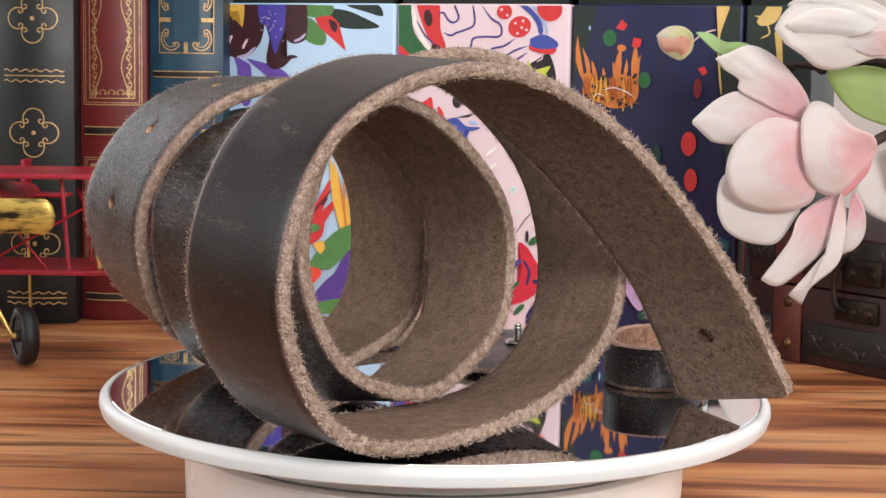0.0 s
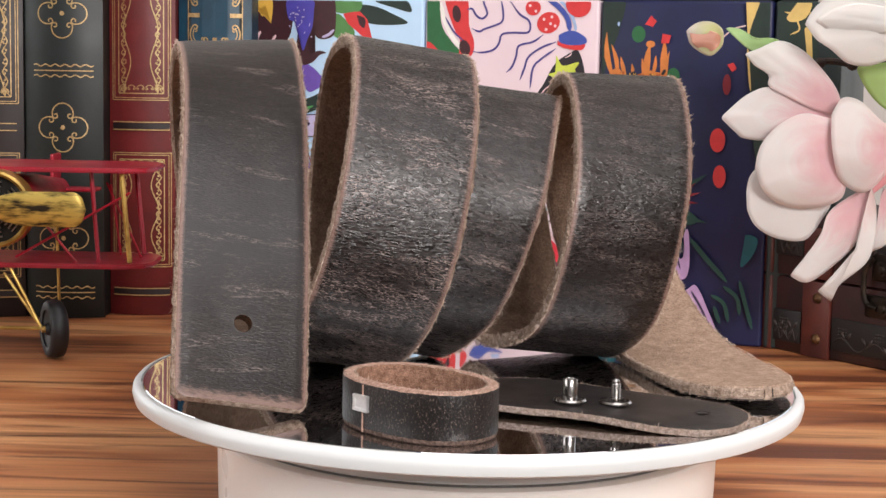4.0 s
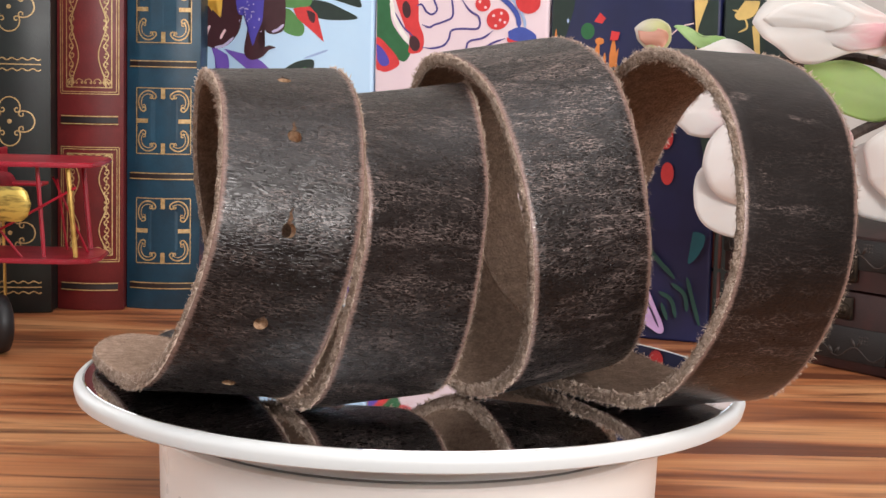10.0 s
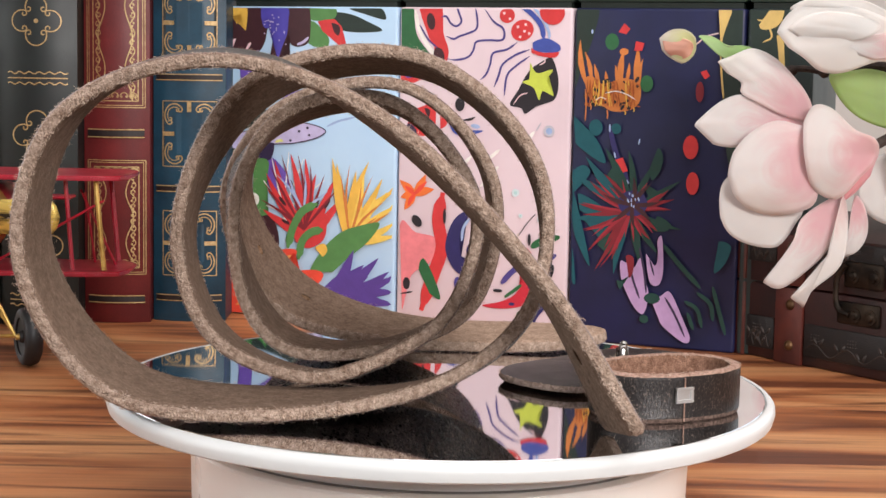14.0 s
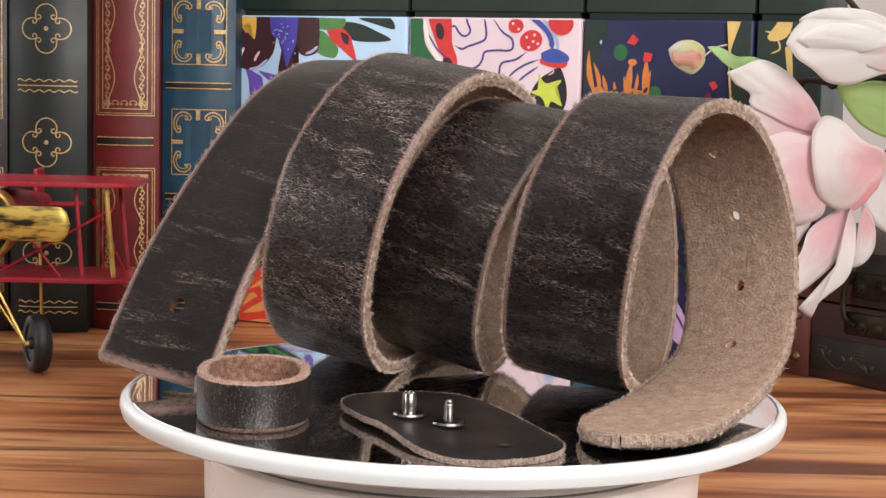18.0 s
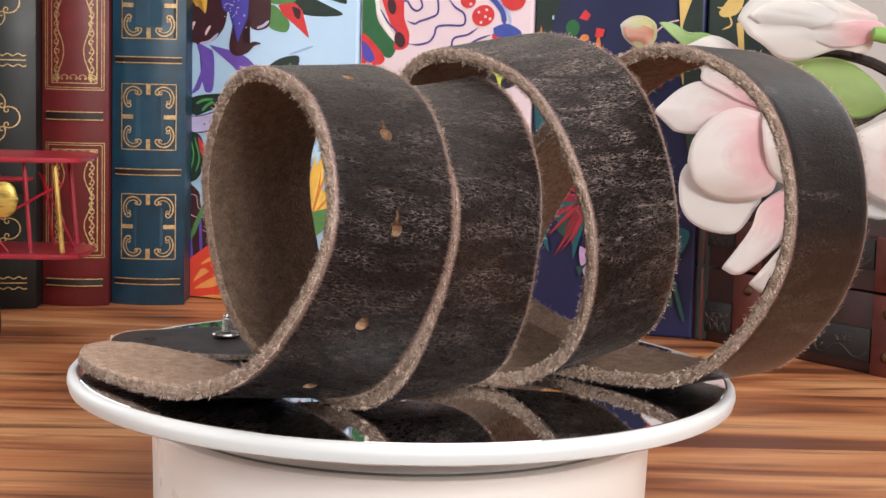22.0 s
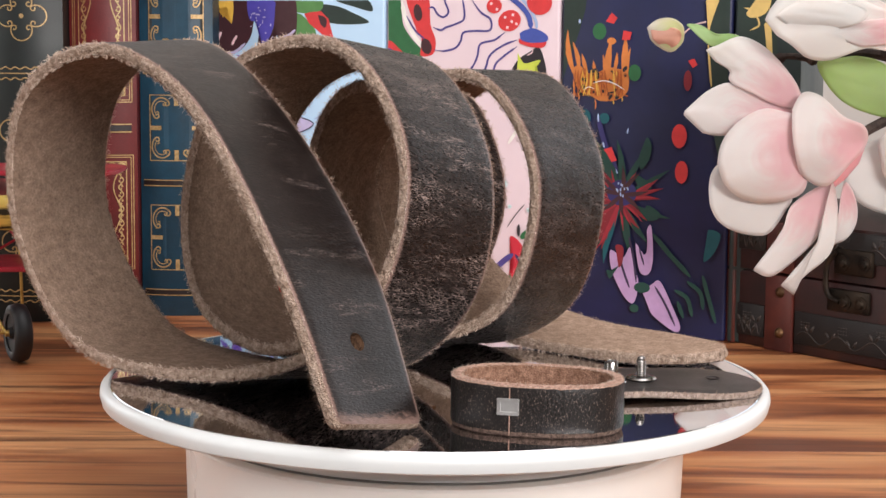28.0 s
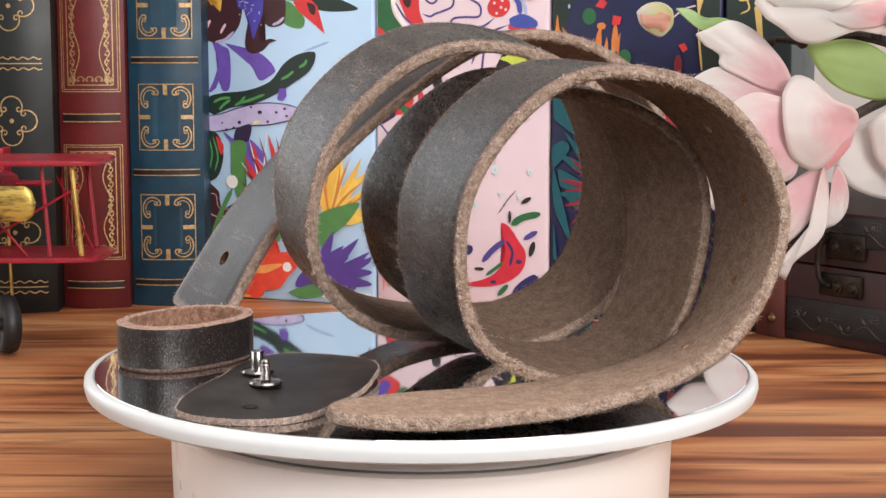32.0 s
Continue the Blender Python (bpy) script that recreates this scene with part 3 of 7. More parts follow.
class Strap:
    """The strap's middle line as a smooth band; s runs along it in metres."""

    def __init__(self, rows):
        q = np.array(rows, float)
        q[:, :3] *= 0.001
        q[:, 3] = np.radians(q[:, 3])
        fine = bend(q, 40)
        gap = np.linalg.norm(np.diff(fine[:, :3], axis=0), axis=1).mean()
        reach = int(0.014 / gap)
        bell = np.exp(-0.5 * (np.arange(-reach, reach + 1) * gap / 0.005) ** 2)
        bell /= bell.sum()
        ends = np.concatenate([2 * fine[0] - fine[reach:0:-1], fine, 2 * fine[-1] - fine[-2:-reach - 2:-1]])
        fine = np.stack([np.convolve(ends[:, k], bell, "valid") for k in range(4)], -1)
        step = np.linalg.norm(np.diff(fine[:, :3], axis=0), axis=1)
        self.arc = np.concatenate([[0], np.cumsum(step)])
        self.length = self.arc[-1]
        self.fine = fine

    def frame_at(self, s):
        s = np.asarray(s, float)
        at = lambda u: np.stack([np.interp(u, self.arc, self.fine[:, k]) for k in range(4)], -1)
        c = at(s)
        e = 0.004
        lo, hi = np.clip(s - e, 0, self.length), np.clip(s + e, 0, self.length)
        along = at(hi)[:, :3] - at(lo)[:, :3]
        along /= np.linalg.norm(along, axis=1, keepdims=True)
        across = np.array([1.0, 0, 0]) - along[:, :1] * along
        across /= np.linalg.norm(across, axis=1, keepdims=True)
        turned = np.cross(along, across)
        twist = c[:, 3:4]
        across = np.cos(twist) * across + np.sin(twist) * turned
        out = np.cross(across, along)
        return c[:, :3], along, across, out

    def nearest(self, p):
        return self.arc[np.linalg.norm(self.fine[:, :3] - np.array(p), axis=1).argmin()]


strap = Strap(LOOP_1 + LOOP_2 + LOOP_3 + LOOP_4)
BUCKLE_HOLE = strap.nearest((-0.0725, -0.0412, 0.0237))
FIRST_HOLE = strap.nearest((0.0580, 0.0642, 0.0737))
HOLES = [(BUCKLE_HOLE, 0.0025)] + [(FIRST_HOLE + 0.0243 * k, 0.0018) for k in (-1, 0, 1, 2, 3)]
rng = np.random.default_rng(7)


def half_wide(s):
    """Half the strap's width: squared plain end, rounded tongue."""
    h = np.full_like(s, STRAP_WIDE / 2)
    k = np.clip(0.0025 - s, 0, 0.0025)
    h = h - (0.0025 - np.sqrt(np.maximum(0.0025 ** 2 - k * k, 0)))
    k = np.clip(1 - (strap.length - s) / 0.034, 0, 1)
    return np.minimum(h, STRAP_WIDE / 2 * np.sqrt(np.maximum(1 - k * k, 0.006)))


def stations():
    s = list(np.arange(0, strap.length, 0.0020)) + [strap.length]
    for d in (0.0002, 0.0006, 0.0012, 0.0025, 0.0035, 0.0045):
        s += [d, strap.length - d]
    s += [strap.length - 0.034 * (1 - math.cos(a)) for a in np.linspace(0.06, 1.3, 16)]
    for h, _ in HOLES:
        s = [v for v in s if abs(v - h) > 0.0032] + list(h + np.linspace(-0.0030, 0.0030, 15))
    return np.array(sorted(set(np.round(s, 6))))


S = stations()
centre, along, across, outward = strap.frame_at(S)
HALF = half_wide(S)
lump = np.array([[noise.noise((s * 22, k * 9.1, 0)) for k in range(3)] for s in S])


def face_grid(side, name, material, label):
    """One broad face of the strap; side +1 is the grain, -1 the flesh side. Holes are cut out of it."""
    inner = np.concatenate([np.linspace(-1, -0.2, 14)[:-1], np.linspace(-0.2, 0.2, 15), np.linspace(0.2, 1, 14)[1:]])
    rows_v = np.concatenate([[-1.0], inner * 0.972, [1.0]])
    nv = len(rows_v)
    edge_gap = HALF - 0.00035
    v = rows_v[None, :] * edge_gap[:, None]
    from_edge = edge_gap[:, None] - np.abs(v)
    lift = np.full_like(v, STRAP_THICK / 2)
    lift -= 0.00045 * np.exp(-from_edge / 0.0004)
    if side > 0:
        lift -= 0.00022 * np.exp(-((from_edge - 0.0019) / 0.00045) ** 2)
    lift += 0.00012 * (lump[:, :1] * np.sin(v * 300) + lump[:, 1:2])
    keep_v = v.copy()
    s_all = np.repeat(S[:, None], nv, 1)
    ds = np.zeros_like(v)
    dead = np.zeros_like(v, bool)
    for h, hole_r in HOLES:
        a, b = s_all - h, keep_v
        r = np.hypot(a, b)
        near = r < hole_r
        f = np.where(near & (r > 1e-9), hole_r / np.maximum(r, 1e-9), 1.0)
        ds += np.where(near, a * f - a, 0)
        v = np.where(near, b * f, v)
        dead |= r < hole_r * 0.78
    pos = centre[:, None] + along[:, None] * ds[..., None] + across[:, None] * v[..., None] + outward[:, None] * (side * lift)[..., None]
    ns = len(S)
    verts = pos.reshape(-1, 3)
    alive = ~dead
    idx = np.arange(ns * nv).reshape(ns, nv)
    a, b, c, d = idx[:-1, :-1], idx[1:, :-1], idx[1:, 1:], idx[:-1, 1:]
    ok = alive[:-1, :-1] & alive[1:, :-1] & alive[1:, 1:] & alive[:-1, 1:]
    quads = np.stack([a, b, c, d] if side < 0 else [d, c, b, a], -1)[ok]
    used = np.unique(quads)
    renum = np.full(ns * nv, -1)
    renum[used] = np.arange(len(used))
    ob = part(name, (verts[used].tolist(), [], renum[quads].tolist()), material, belt, label)
    uv = ob.data.uv_layers.new(name="UVMap")
    flat = np.stack([s_all.ravel() * 100, keep_v.ravel() * 100], -1)[used]
    loops = np.empty(len(ob.data.loops), np.int32)
    ob.data.loops.foreach_get("vertex_index", loops)
    uv.data.foreach_set("uv", flat[loops].astype(np.float32).ravel())
    smooth(ob, 180)
    return ob


def cut_edge(sign):
    """The raw cut side of the strap, lumpy and fibrous."""
    fine = np.array(sorted(set(np.round(np.concatenate([np.arange(0, strap.length, 0.0006), S[S < 0.006], S[S > strap.length - 0.030], [strap.length]]), 6))))
    c, al, ac, ou = strap.frame_at(fine)
    h = half_wide(fine)
    slope = np.clip(np.gradient(h, fine), -6, 6)[:, None]
    face_out = ac * sign - al * slope
    face_out /= np.linalg.norm(face_out, axis=1, keepdims=True)
    slow = np.interp(fine, S, lump[:, 1])
    levels = np.linspace(-1, 1, 9)
    verts, faces = [], []
    ns, nl = len(fine), len(levels)
    for i in range(ns):
        for l in levels:
            bulge = 0.00065 * (1 - l * l) ** 0.5 if abs(l) < 1 else 0.0
            rough = 0.00055 * noise.noise((fine[i] * 1150, l * 3.0, sign * 4.0)) + 0.00042 * noise.noise((fine[i] * 330, l * 1.3, sign * 9.0))
            rough *= 0.35 if abs(l) == 1 else 1.0
            verts.append(c[i] + ac[i] * (sign * (h[i] - 0.00035)) + face_out[i] * (bulge + rough) + ou[i] * l * (STRAP_THICK / 2 - 0.00046 + 0.00012 * slow[i]))
    for i in range(ns - 1):
        for j in range(nl - 1):
            q = (i * nl + j, i * nl + j + 1, (i + 1) * nl + j + 1, (i + 1) * nl + j)
            faces.append(q if sign > 0 else q[::-1])
    ob = part("cut_edge", ([tuple(p) for p in verts], [], faces), CUT, belt, "pale raw fibrous cut edge")
    return smooth(ob, 180)


def strap_end(i, sign):
    """The short cut end between the two faces."""
    levels, widths = np.linspace(-1, 1, 5), np.linspace(-1, 1, 13)
    verts, faces = [], []
    for l in levels:
        for w in widths:
            bulge = 0.0004 * (1 - l * l) + 0.00025 * noise.noise((w * 30, l * 2, i * 0.1))
            verts.append(tuple(centre[i] + across[i] * w * (HALF[i] - 0.0003) + outward[i] * l * (STRAP_THICK / 2 - 0.0001) + along[i] * sign * bulge))
    nw = len(widths)
    for a in range(len(levels) - 1):
        for b in range(nw - 1):
            q = (a * nw + b, a * nw + b + 1, (a + 1) * nw + b + 1, (a + 1) * nw + b)
            faces.append(q if sign < 0 else q[::-1])
    return smooth(part("strap_end", (verts, [], faces), CUT, belt, "pale raw cut end"), 180)


def hole_wall(s, hole_r, material):
    c, al, ac, ou = (a[0] for a in strap.frame_at([s]))
    verts, faces = [], []
    k = 20
    for l in (-1, -0.3, 0.3, 1):
        for j in range(k):
            w = 2 * math.pi * j / k
            r = hole_r * (1 + 0.05 * noise.noise((w * 2, l, s * 50)))
            verts.append(tuple(c + al * r * math.cos(w) + ac * r * math.sin(w) + ou * l * (STRAP_THICK / 2 - 0.0001)))
    for a in range(3):
        for j in range(k):
            faces.append((a * k + j, a * k + (j + 1) % k, (a + 1) * k + (j + 1) % k, (a + 1) * k + j))
    return smooth(part("punched_hole", (verts, [], faces), material, belt, "round punched hole"), 180)


def fibres(count, name="fibre_fuzz"):
    """Short stray fibres that stand off both cut edges."""
    s = rng.uniform(0, strap.length, count)
    c, al, ac, ou = strap.frame_at(s)
    h = half_wide(s)
    sign = rng.choice((-1, 1), count)
    level = rng.uniform(-1, 1, count)
    root = c + ac * (sign * (h - 0.0002))[:, None] + ou * (level * STRAP_THICK / 2)[:, None]
    way = ac * (sign * rng.uniform(0.2, 1.0, count))[:, None] + ou * (level * 0.8 + rng.normal(0, 0.3, count))[:, None] + al * rng.normal(0, 0.7, count)[:, None]
    way /= np.linalg.norm(way, axis=1, keepdims=True)
    tuft = np.array([min(max(0.75 + 1.7 * noise.noise((v * 420, g * 5.0, 3.0)), 0.2), 2.2) for v, g in zip(s, sign)])
    long = np.minimum(rng.gamma(2.0, 0.00027, count) * tuft + np.where(rng.random(count) < 0.02, 0.0008, 0), 0.0016)
    long *= np.clip((strap.length - 0.02 - s) / 0.06, 0.35, 1.0)   # worn short round the tongue
    side = np.cross(way, al + 0.01)
    side /= np.linalg.norm(side, axis=1, keepdims=True)
    curl = np.cross(way, side) * (rng.normal(0, 0.35, count) * long)[:, None]
    wide = rng.uniform(0.00008, 0.00016, count)[:, None]
    v = np.stack([root - side * wide, root + side * wide, root + way * (long * 0.6)[:, None] + side * wide * 0.7, root + way * (long * 0.6)[:, None] - side * wide * 0.7,
                  root + way * long[:, None] + curl], 1).reshape(-1, 3)
    base = (np.arange(count) * 5)[:, None]
    quads = (base + np.array([0, 1, 2, 3])).tolist()
    tris = (base + np.array([3, 2, 4])).tolist()
    return tagged(part(name, (v.tolist(), [], quads + tris), FIBRE, belt, "pale stray leather fibres"), kind="stuff")


belt = thing("leather_belt_strap", "dark brown waxed leather strap, coiled upright on the mirror plate", "belt")
face_grid(1, "grain_face", GRAIN, "dark brown waxed grain side with pale cracks")
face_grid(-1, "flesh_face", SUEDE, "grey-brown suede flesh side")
cut_edge(1)
cut_edge(-1)
strap_end(0, -1)
strap_end(len(S) - 1, 1)
for h, hole_r in HOLES:
    hole_wall(h, hole_r, HOLE_DARK if h == BUCKLE_HOLE else HOLE_CUT)


def pulled_slit(s, hole_r, reach):
    """A dark tear that runs from a stretched hole along the strap, a thin wedge pressed into the grain."""
    c, al, ac, ou = strap.frame_at(s - hole_r * 0.8 - np.linspace(0, reach, 7))
    half = 0.00055 * (1 - np.linspace(0, 1, 7)) ** 0.7 + 0.00004
    mid = c + ou * (STRAP_THICK / 2 + 0.00014) + ac * (0.0002 * np.sin(np.arange(7) * 1.9))[:, None]
    verts = np.vstack([mid - ac * half[:, None], mid + ou * 0.00006, mid + ac * half[:, None]])
    faces = [(a * 7 + k, a * 7 + k + 1, (a + 1) * 7 + k + 1, (a + 1) * 7 + k) for a in (0, 1) for k in range(6)]
    return part("pulled_slit", (verts.tolist(), [], faces), HOLE_DARK, belt, "dark slit torn from a hole")


for (h, hole_r), reach in zip(HOLES[1:], (0.0012, 0.0032, 0.0040, 0.0010, 0.0008)):
    pulled_slit(h, hole_r, reach)
fibres(110000)


# ---- printing flat shapes and gold lines on a front face ----
class Face:
    """A flat or bulged front, measured in millimetres from its lower left corner; shapes are laid on it one above the other."""

    def __init__(self, parent, bulge=None, left=0.0):
        self.parent, self.bulge, self.left, self.layer, self.limit = parent, bulge, left, 0, None

    def depth(self, u):
        return self.bulge(u) if self.bulge else 0.0

    def lay(self, name, material, outline, triangles=None):
        self.layer += 1
        if self.limit:
            outline = [(min(max(u, 0.9), self.limit[0]), min(max(v, 0.9), self.limit[1])) for u, v in outline]
        lift = 0.00006 + 0.000012 * self.layer
        bm = bmesh.new()
        vs = [bm.verts.new(((u + self.left) * 0.001, self.depth(u) - lift, v * 0.001)) for u, v in outline]
        if triangles:
            for t in triangles:
                bm.faces.new([vs[k] for k in t])
        else:
            f = bm.faces.new(vs)
            bmesh.ops.triangulate(bm, faces=[f], ngon_method="EAR_CLIP")
        bm.normal_update()
        for f in bm.faces:
            if f.normal.y > 0:
                f.normal_flip()
        return part(name, bm, material, self.parent)

    def patch(self, name, material, *pts, sharp=False):
        q = list(pts)
        if not sharp:
            q = [tuple(p) for p in bend(q[-2:] + q + q[:2], 5)[10:-10]][:-1]
        return self.lay(name, material, q)

    def stroke(self, name, material, wide, *pts, taper=True):
        q = bend(pts, 6) if len(pts) > 2 else np.linspace(pts[0], pts[1], 5)
        t = np.gradient(q, axis=0)
        t /= np.linalg.norm(t, axis=1, keepdims=True) + 1e-9
        n = np.stack([-t[:, 1], t[:, 0]], -1)
        k = np.linspace(0, 1, len(q))
        w = wide / 2 * (np.clip(np.minimum(k, 1 - k) * 9, 0.35, 1) if taper else np.ones(len(q)))
        a, b = q + n * w[:, None], q - n * w[:, None]
        m = len(q)
        return self.lay(name, material, [tuple(p) for p in np.vstack([a, b])], [(i, i + 1, m + i + 1, m + i) for i in range(m - 1)])

    def blade(self, name, material, wide, base, tip):
        b, t = np.array(base, float), np.array(tip, float)
        d = t - b
        n = np.array([-d[1], d[0]]) / (np.linalg.norm(d) + 1e-9)
        k = np.array([0.0, 0.2, 0.45, 0.7, 0.88, 1.0])
        w = np.array([0.45, 0.8, 1.0, 0.7, 0.35, 0.04]) * wide / 2
        sway = n * (0.06 * np.linalg.norm(d) * math.sin(b[0] + t[1]))
        mid = b + d * k[:, None] + sway * (np.sin(k * math.pi))[:, None]
        a, c = mid + n * w[:, None], mid - n * w[:, None]
        m = len(k)
        return self.lay(name, material, [tuple(p) for p in np.vstack([a, c])], [(i, i + 1, m + i + 1, m + i) for i in range(m - 1)])

    def dot(self, name, material, u, v, ru, rv, turn=0):
        c, s = math.cos(radians(turn)), math.sin(radians(turn))
        n = 10 if ru < 2 else 20
        ring = [(ru * math.cos(2 * math.pi * k / n), rv * math.sin(2 * math.pi * k / n)) for k in range(n)]
        return self.lay(name, material, [(u + c * a - s * b, v + s * a + c * b) for a, b in ring])

    def line(self, name, material, wide, *pts):
        """Straight strokes bent over the bulge."""
        fine = []
        for (u0, v0), (u1, v1) in zip(pts, pts[1:]):
            n = max(2, int(abs(u1 - u0) / 3) + 2)
            fine += [(u0 + (u1 - u0) * k / n, v0 + (v1 - v0) * k / n) for k in range(n)]
        fine.append(pts[-1])
        return self.raw(name, material, wide, fine)

    def raw(self, name, material, wide, fine):
        q = np.array(fine, float)
        t = np.gradient(q, axis=0)
        t /= np.linalg.norm(t, axis=1, keepdims=True) + 1e-9
        n = np.stack([-t[:, 1], t[:, 0]], -1)
        a, b = q + n * wide / 2, q - n * wide / 2
        m = len(q)
        return self.lay(name, material, [tuple(p) for p in np.vstack([a, b])], [(i, i + 1, m + i + 1, m + i) for i in range(m - 1)])

    def frame_lines(self, name, material, wide, u0, v0, u1, v1):
        for a, b in (((u0, v0), (u1, v0)), ((u1, v0), (u1, v1)), ((u1, v1), (u0, v1)), ((u0, v1), (u0, v0))):
            self.line(name, material, wide, a, b)

    def scroll(self, name, material, wide, centre, radius, start, sweep, curl=1.0, squash=1.0):
        """An open arc whose two ends curl inwards."""
        pts = []
        n = 28
        for k in range(n + 1):
            w = radians(start + sweep * k / n)
            pts.append((centre[0] + radius * math.cos(w), centre[1] + radius * squash * math.sin(w)))
        for end in (0, 1):
            w = radians(start + sweep * end)
            r = radius * 0.27 * curl
            cx, cy = centre[0] + (radius - r) * math.cos(w), centre[1] + (radius * squash - r) * math.sin(w)
            way = 1 if (sweep > 0) == bool(end) else -1
            spiral = []
            for k in range(1, 15):
                g = w + way * radians(300) * k / 14
                rr = r * (1 - 0.55 * k / 14)
                spiral.append((cx + rr * math.cos(g), cy + rr * math.sin(g)))
            pts = pts + spiral if end else spiral[::-1] + pts
        return self.raw(name, material, wide, pts)


# ---- the bound books ----
def book(label, x0, x1, y, deep, tall, leather, group="bound books"):
    """A hardback with a rounded spine towards the camera. Returns the thing and the face of its spine."""
    wide = x1 - x0
    ob = thing("book", label, "book", pose(x0, y, 0), group)
    rise = 0.0045

    def curve(u):
        k = (u / 1000 - wide / 2) / (wide / 2)
        return rise * min(k * k, 1.2)

    spine = bmesh.new()
    n, zs = 14, [0.0, 0.0012, tall - 0.0012, tall]
    front, back = [], []
    for z in zs:
        inset = 0.0008 if z in (0.0, tall) else 0.0
        front.append([spine.verts.new((wide * k / n, curve(wide * 1000 * k / n) + inset, z)) for k in range(n + 1)])
        back.append([spine.verts.new((wide * k / n, curve(wide * 1000 * k / n) + 0.004, z)) for k in range(n + 1)])
    for a in range(3):
        for k in range(n):
            spine.faces.new((front[a][k], front[a][k + 1], front[a + 1][k + 1], front[a + 1][k]))
            spine.faces.new((back[a][k], back[a + 1][k], back[a + 1][k + 1], back[a][k + 1]))
    for k in range(n):
        spine.faces.new((front[0][k], back[0][k], back[0][k + 1], front[0][k + 1]))
        spine.faces.new((front[3][k], front[3][k + 1], back[3][k + 1], back[3][k]))
    for k in (0, n):
        for a in range(3):
            q = (front[a][k], front[a + 1][k], back[a + 1][k], back[a][k])
            spine.faces.new(q if k == 0 else q[::-1])
    spine_ob = smooth(part("spine", spine, leather, ob), 35)
    for s in (0, 1):
        part("cover", box((0.0028, deep, tall), (0.0016 + s * (wide - 0.0032), rise + 0.001 + deep / 2, tall / 2), 0.0008), leather, ob)
    part("page_block", box((wide - 0.007, deep - 0.012, tall - 0.008), (wide / 2, rise + 0.003 + (deep - 0.006) / 2, tall / 2)), PAPER, ob)
    return ob, Face(spine_ob, curve)


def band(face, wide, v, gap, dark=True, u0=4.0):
    """Two gold rules over the spine; a flat dark strip between paints a hollow's shade."""
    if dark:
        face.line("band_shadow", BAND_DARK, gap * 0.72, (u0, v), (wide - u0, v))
    for s in (-1, 1):
        face.line("gold_rule", GOLD, 0.55, (u0, v + s * gap / 2), (wide - u0, v + s * gap / 2))


BAND_DARK = surface("hollow_shade", srgb(30, 18, 18), 0.5, scale=60)


def wavy(face, u0, u1, v):
    for s in (-1, 1):
        face.raw("wavy_rule", GOLD, 0.6, [(u0 + (u1 - u0) * k / 60, v + s * 2.7 + 0.55 * math.sin(k / 60 * math.pi * 12)) for k in range(61)])
    face.line("gold_rule", GOLD, 0.6, (u0, v), (u1, v))


def quatrefoil(face, u, v, r=12.5):
    face.dot("gold_dot", GOLD, u, v, 1.2, 1.2)
    for k in range(4):
        w = 90 * k
        c = (u + (r - 5.4) * math.cos(radians(w)), v + (r - 5.4) * math.sin(radians(w)))
        face.scroll("gold_scroll", GOLD, 0.65, c, 5.4, w - 105, 210, 1.05)


green_book, green_face = book("dark green leather bound book with gold scroll ornaments on its spine", -0.2312, -0.1908, 0.3650, 0.15, 0.242, BOOK_GREEN)
for v in (41.9, 99.2, 157.4, 214.0):
    quatrefoil(green_face, 20.4, v)
for v in (13.6, 128.3, 186.0):
    wavy(green_face, 5.3, 36.0, v)

red_book, red_face = book("oxblood red leather bound book with gold vine frames on its spine", -0.1905, -0.1560, 0.3795, 0.15, 0.246, BOOK_RED)


def vine_frame(face, u0, u1, v0, v1):
    face.frame_lines("gold_rule", GOLD, 0.45, u0, v0, u1, v1)
    face.frame_lines("gold_rule", GOLD, 0.40, u0 + 1.1, v0 + 1.1, u1 - 1.1, v1 - 1.1)
    a, b, c, d = u0 + 3.4, u1 - 3.4, v0 + 3.4, v1 - 3.4
    face.frame_lines("gold_rule", GOLD, 0.55, a, c, b, d)
    n = 80
    for side, edge in ((1, a), (-1, b)):
        inner = []
        for k in range(n + 1):
            v = c + (d - c) * k / n
            inner.append((edge + side * (4.6 + 1.9 * math.cos(2 * math.pi * 2.0 * k / n + math.pi)), v))
        face.raw("gold_vine_edge", GOLD, 0.6, inner)
        stem = [(edge + side * (2.6 + 1.1 * math.sin(2 * math.pi * 7 * k / n)), c + (d - c) * k / n) for k in range(n + 1)]
        face.raw("gold_vine", GOLD, 0.5, stem)
        for k in range(14):
            v = c + (d - c) * (k + 0.5) / 14
            face.scroll("gold_leaf_scroll", GOLD, 0.42, (edge + side * 2.8, v), 1.25, 40 + 180 * (k % 2), 230, 1.2)
    for edge in (c, d):
        s = 1 if edge == c else -1
        for k in range(5):
            u = a + (b - a) * (k + 0.5) / 5
            face.scroll("gold_leaf_scroll", GOLD, 0.45, (u, edge + s * 2.4), 1.9, 180 if s > 0 else 0, -180 if s > 0 else 180, 1.1)
        for u, w in ((a, 1), (b, -1)):
            face.line("gold_rule", GOLD, 0.4, (u, edge), (u + w * 4.2, edge + s * 4.6))


vine_frame(red_face, 2.0, 32.2, 113.6, 186.0)
vine_frame(red_face, 2.4, 32.6, 26.0, 86.0)
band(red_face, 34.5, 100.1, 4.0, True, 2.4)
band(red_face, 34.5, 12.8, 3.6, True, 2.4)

teal_book, teal_face = book("teal blue leather bound book with square gold corner ornaments", -0.1556, -0.1172, 0.3880, 0.15, 0.244, BOOK_TEAL)
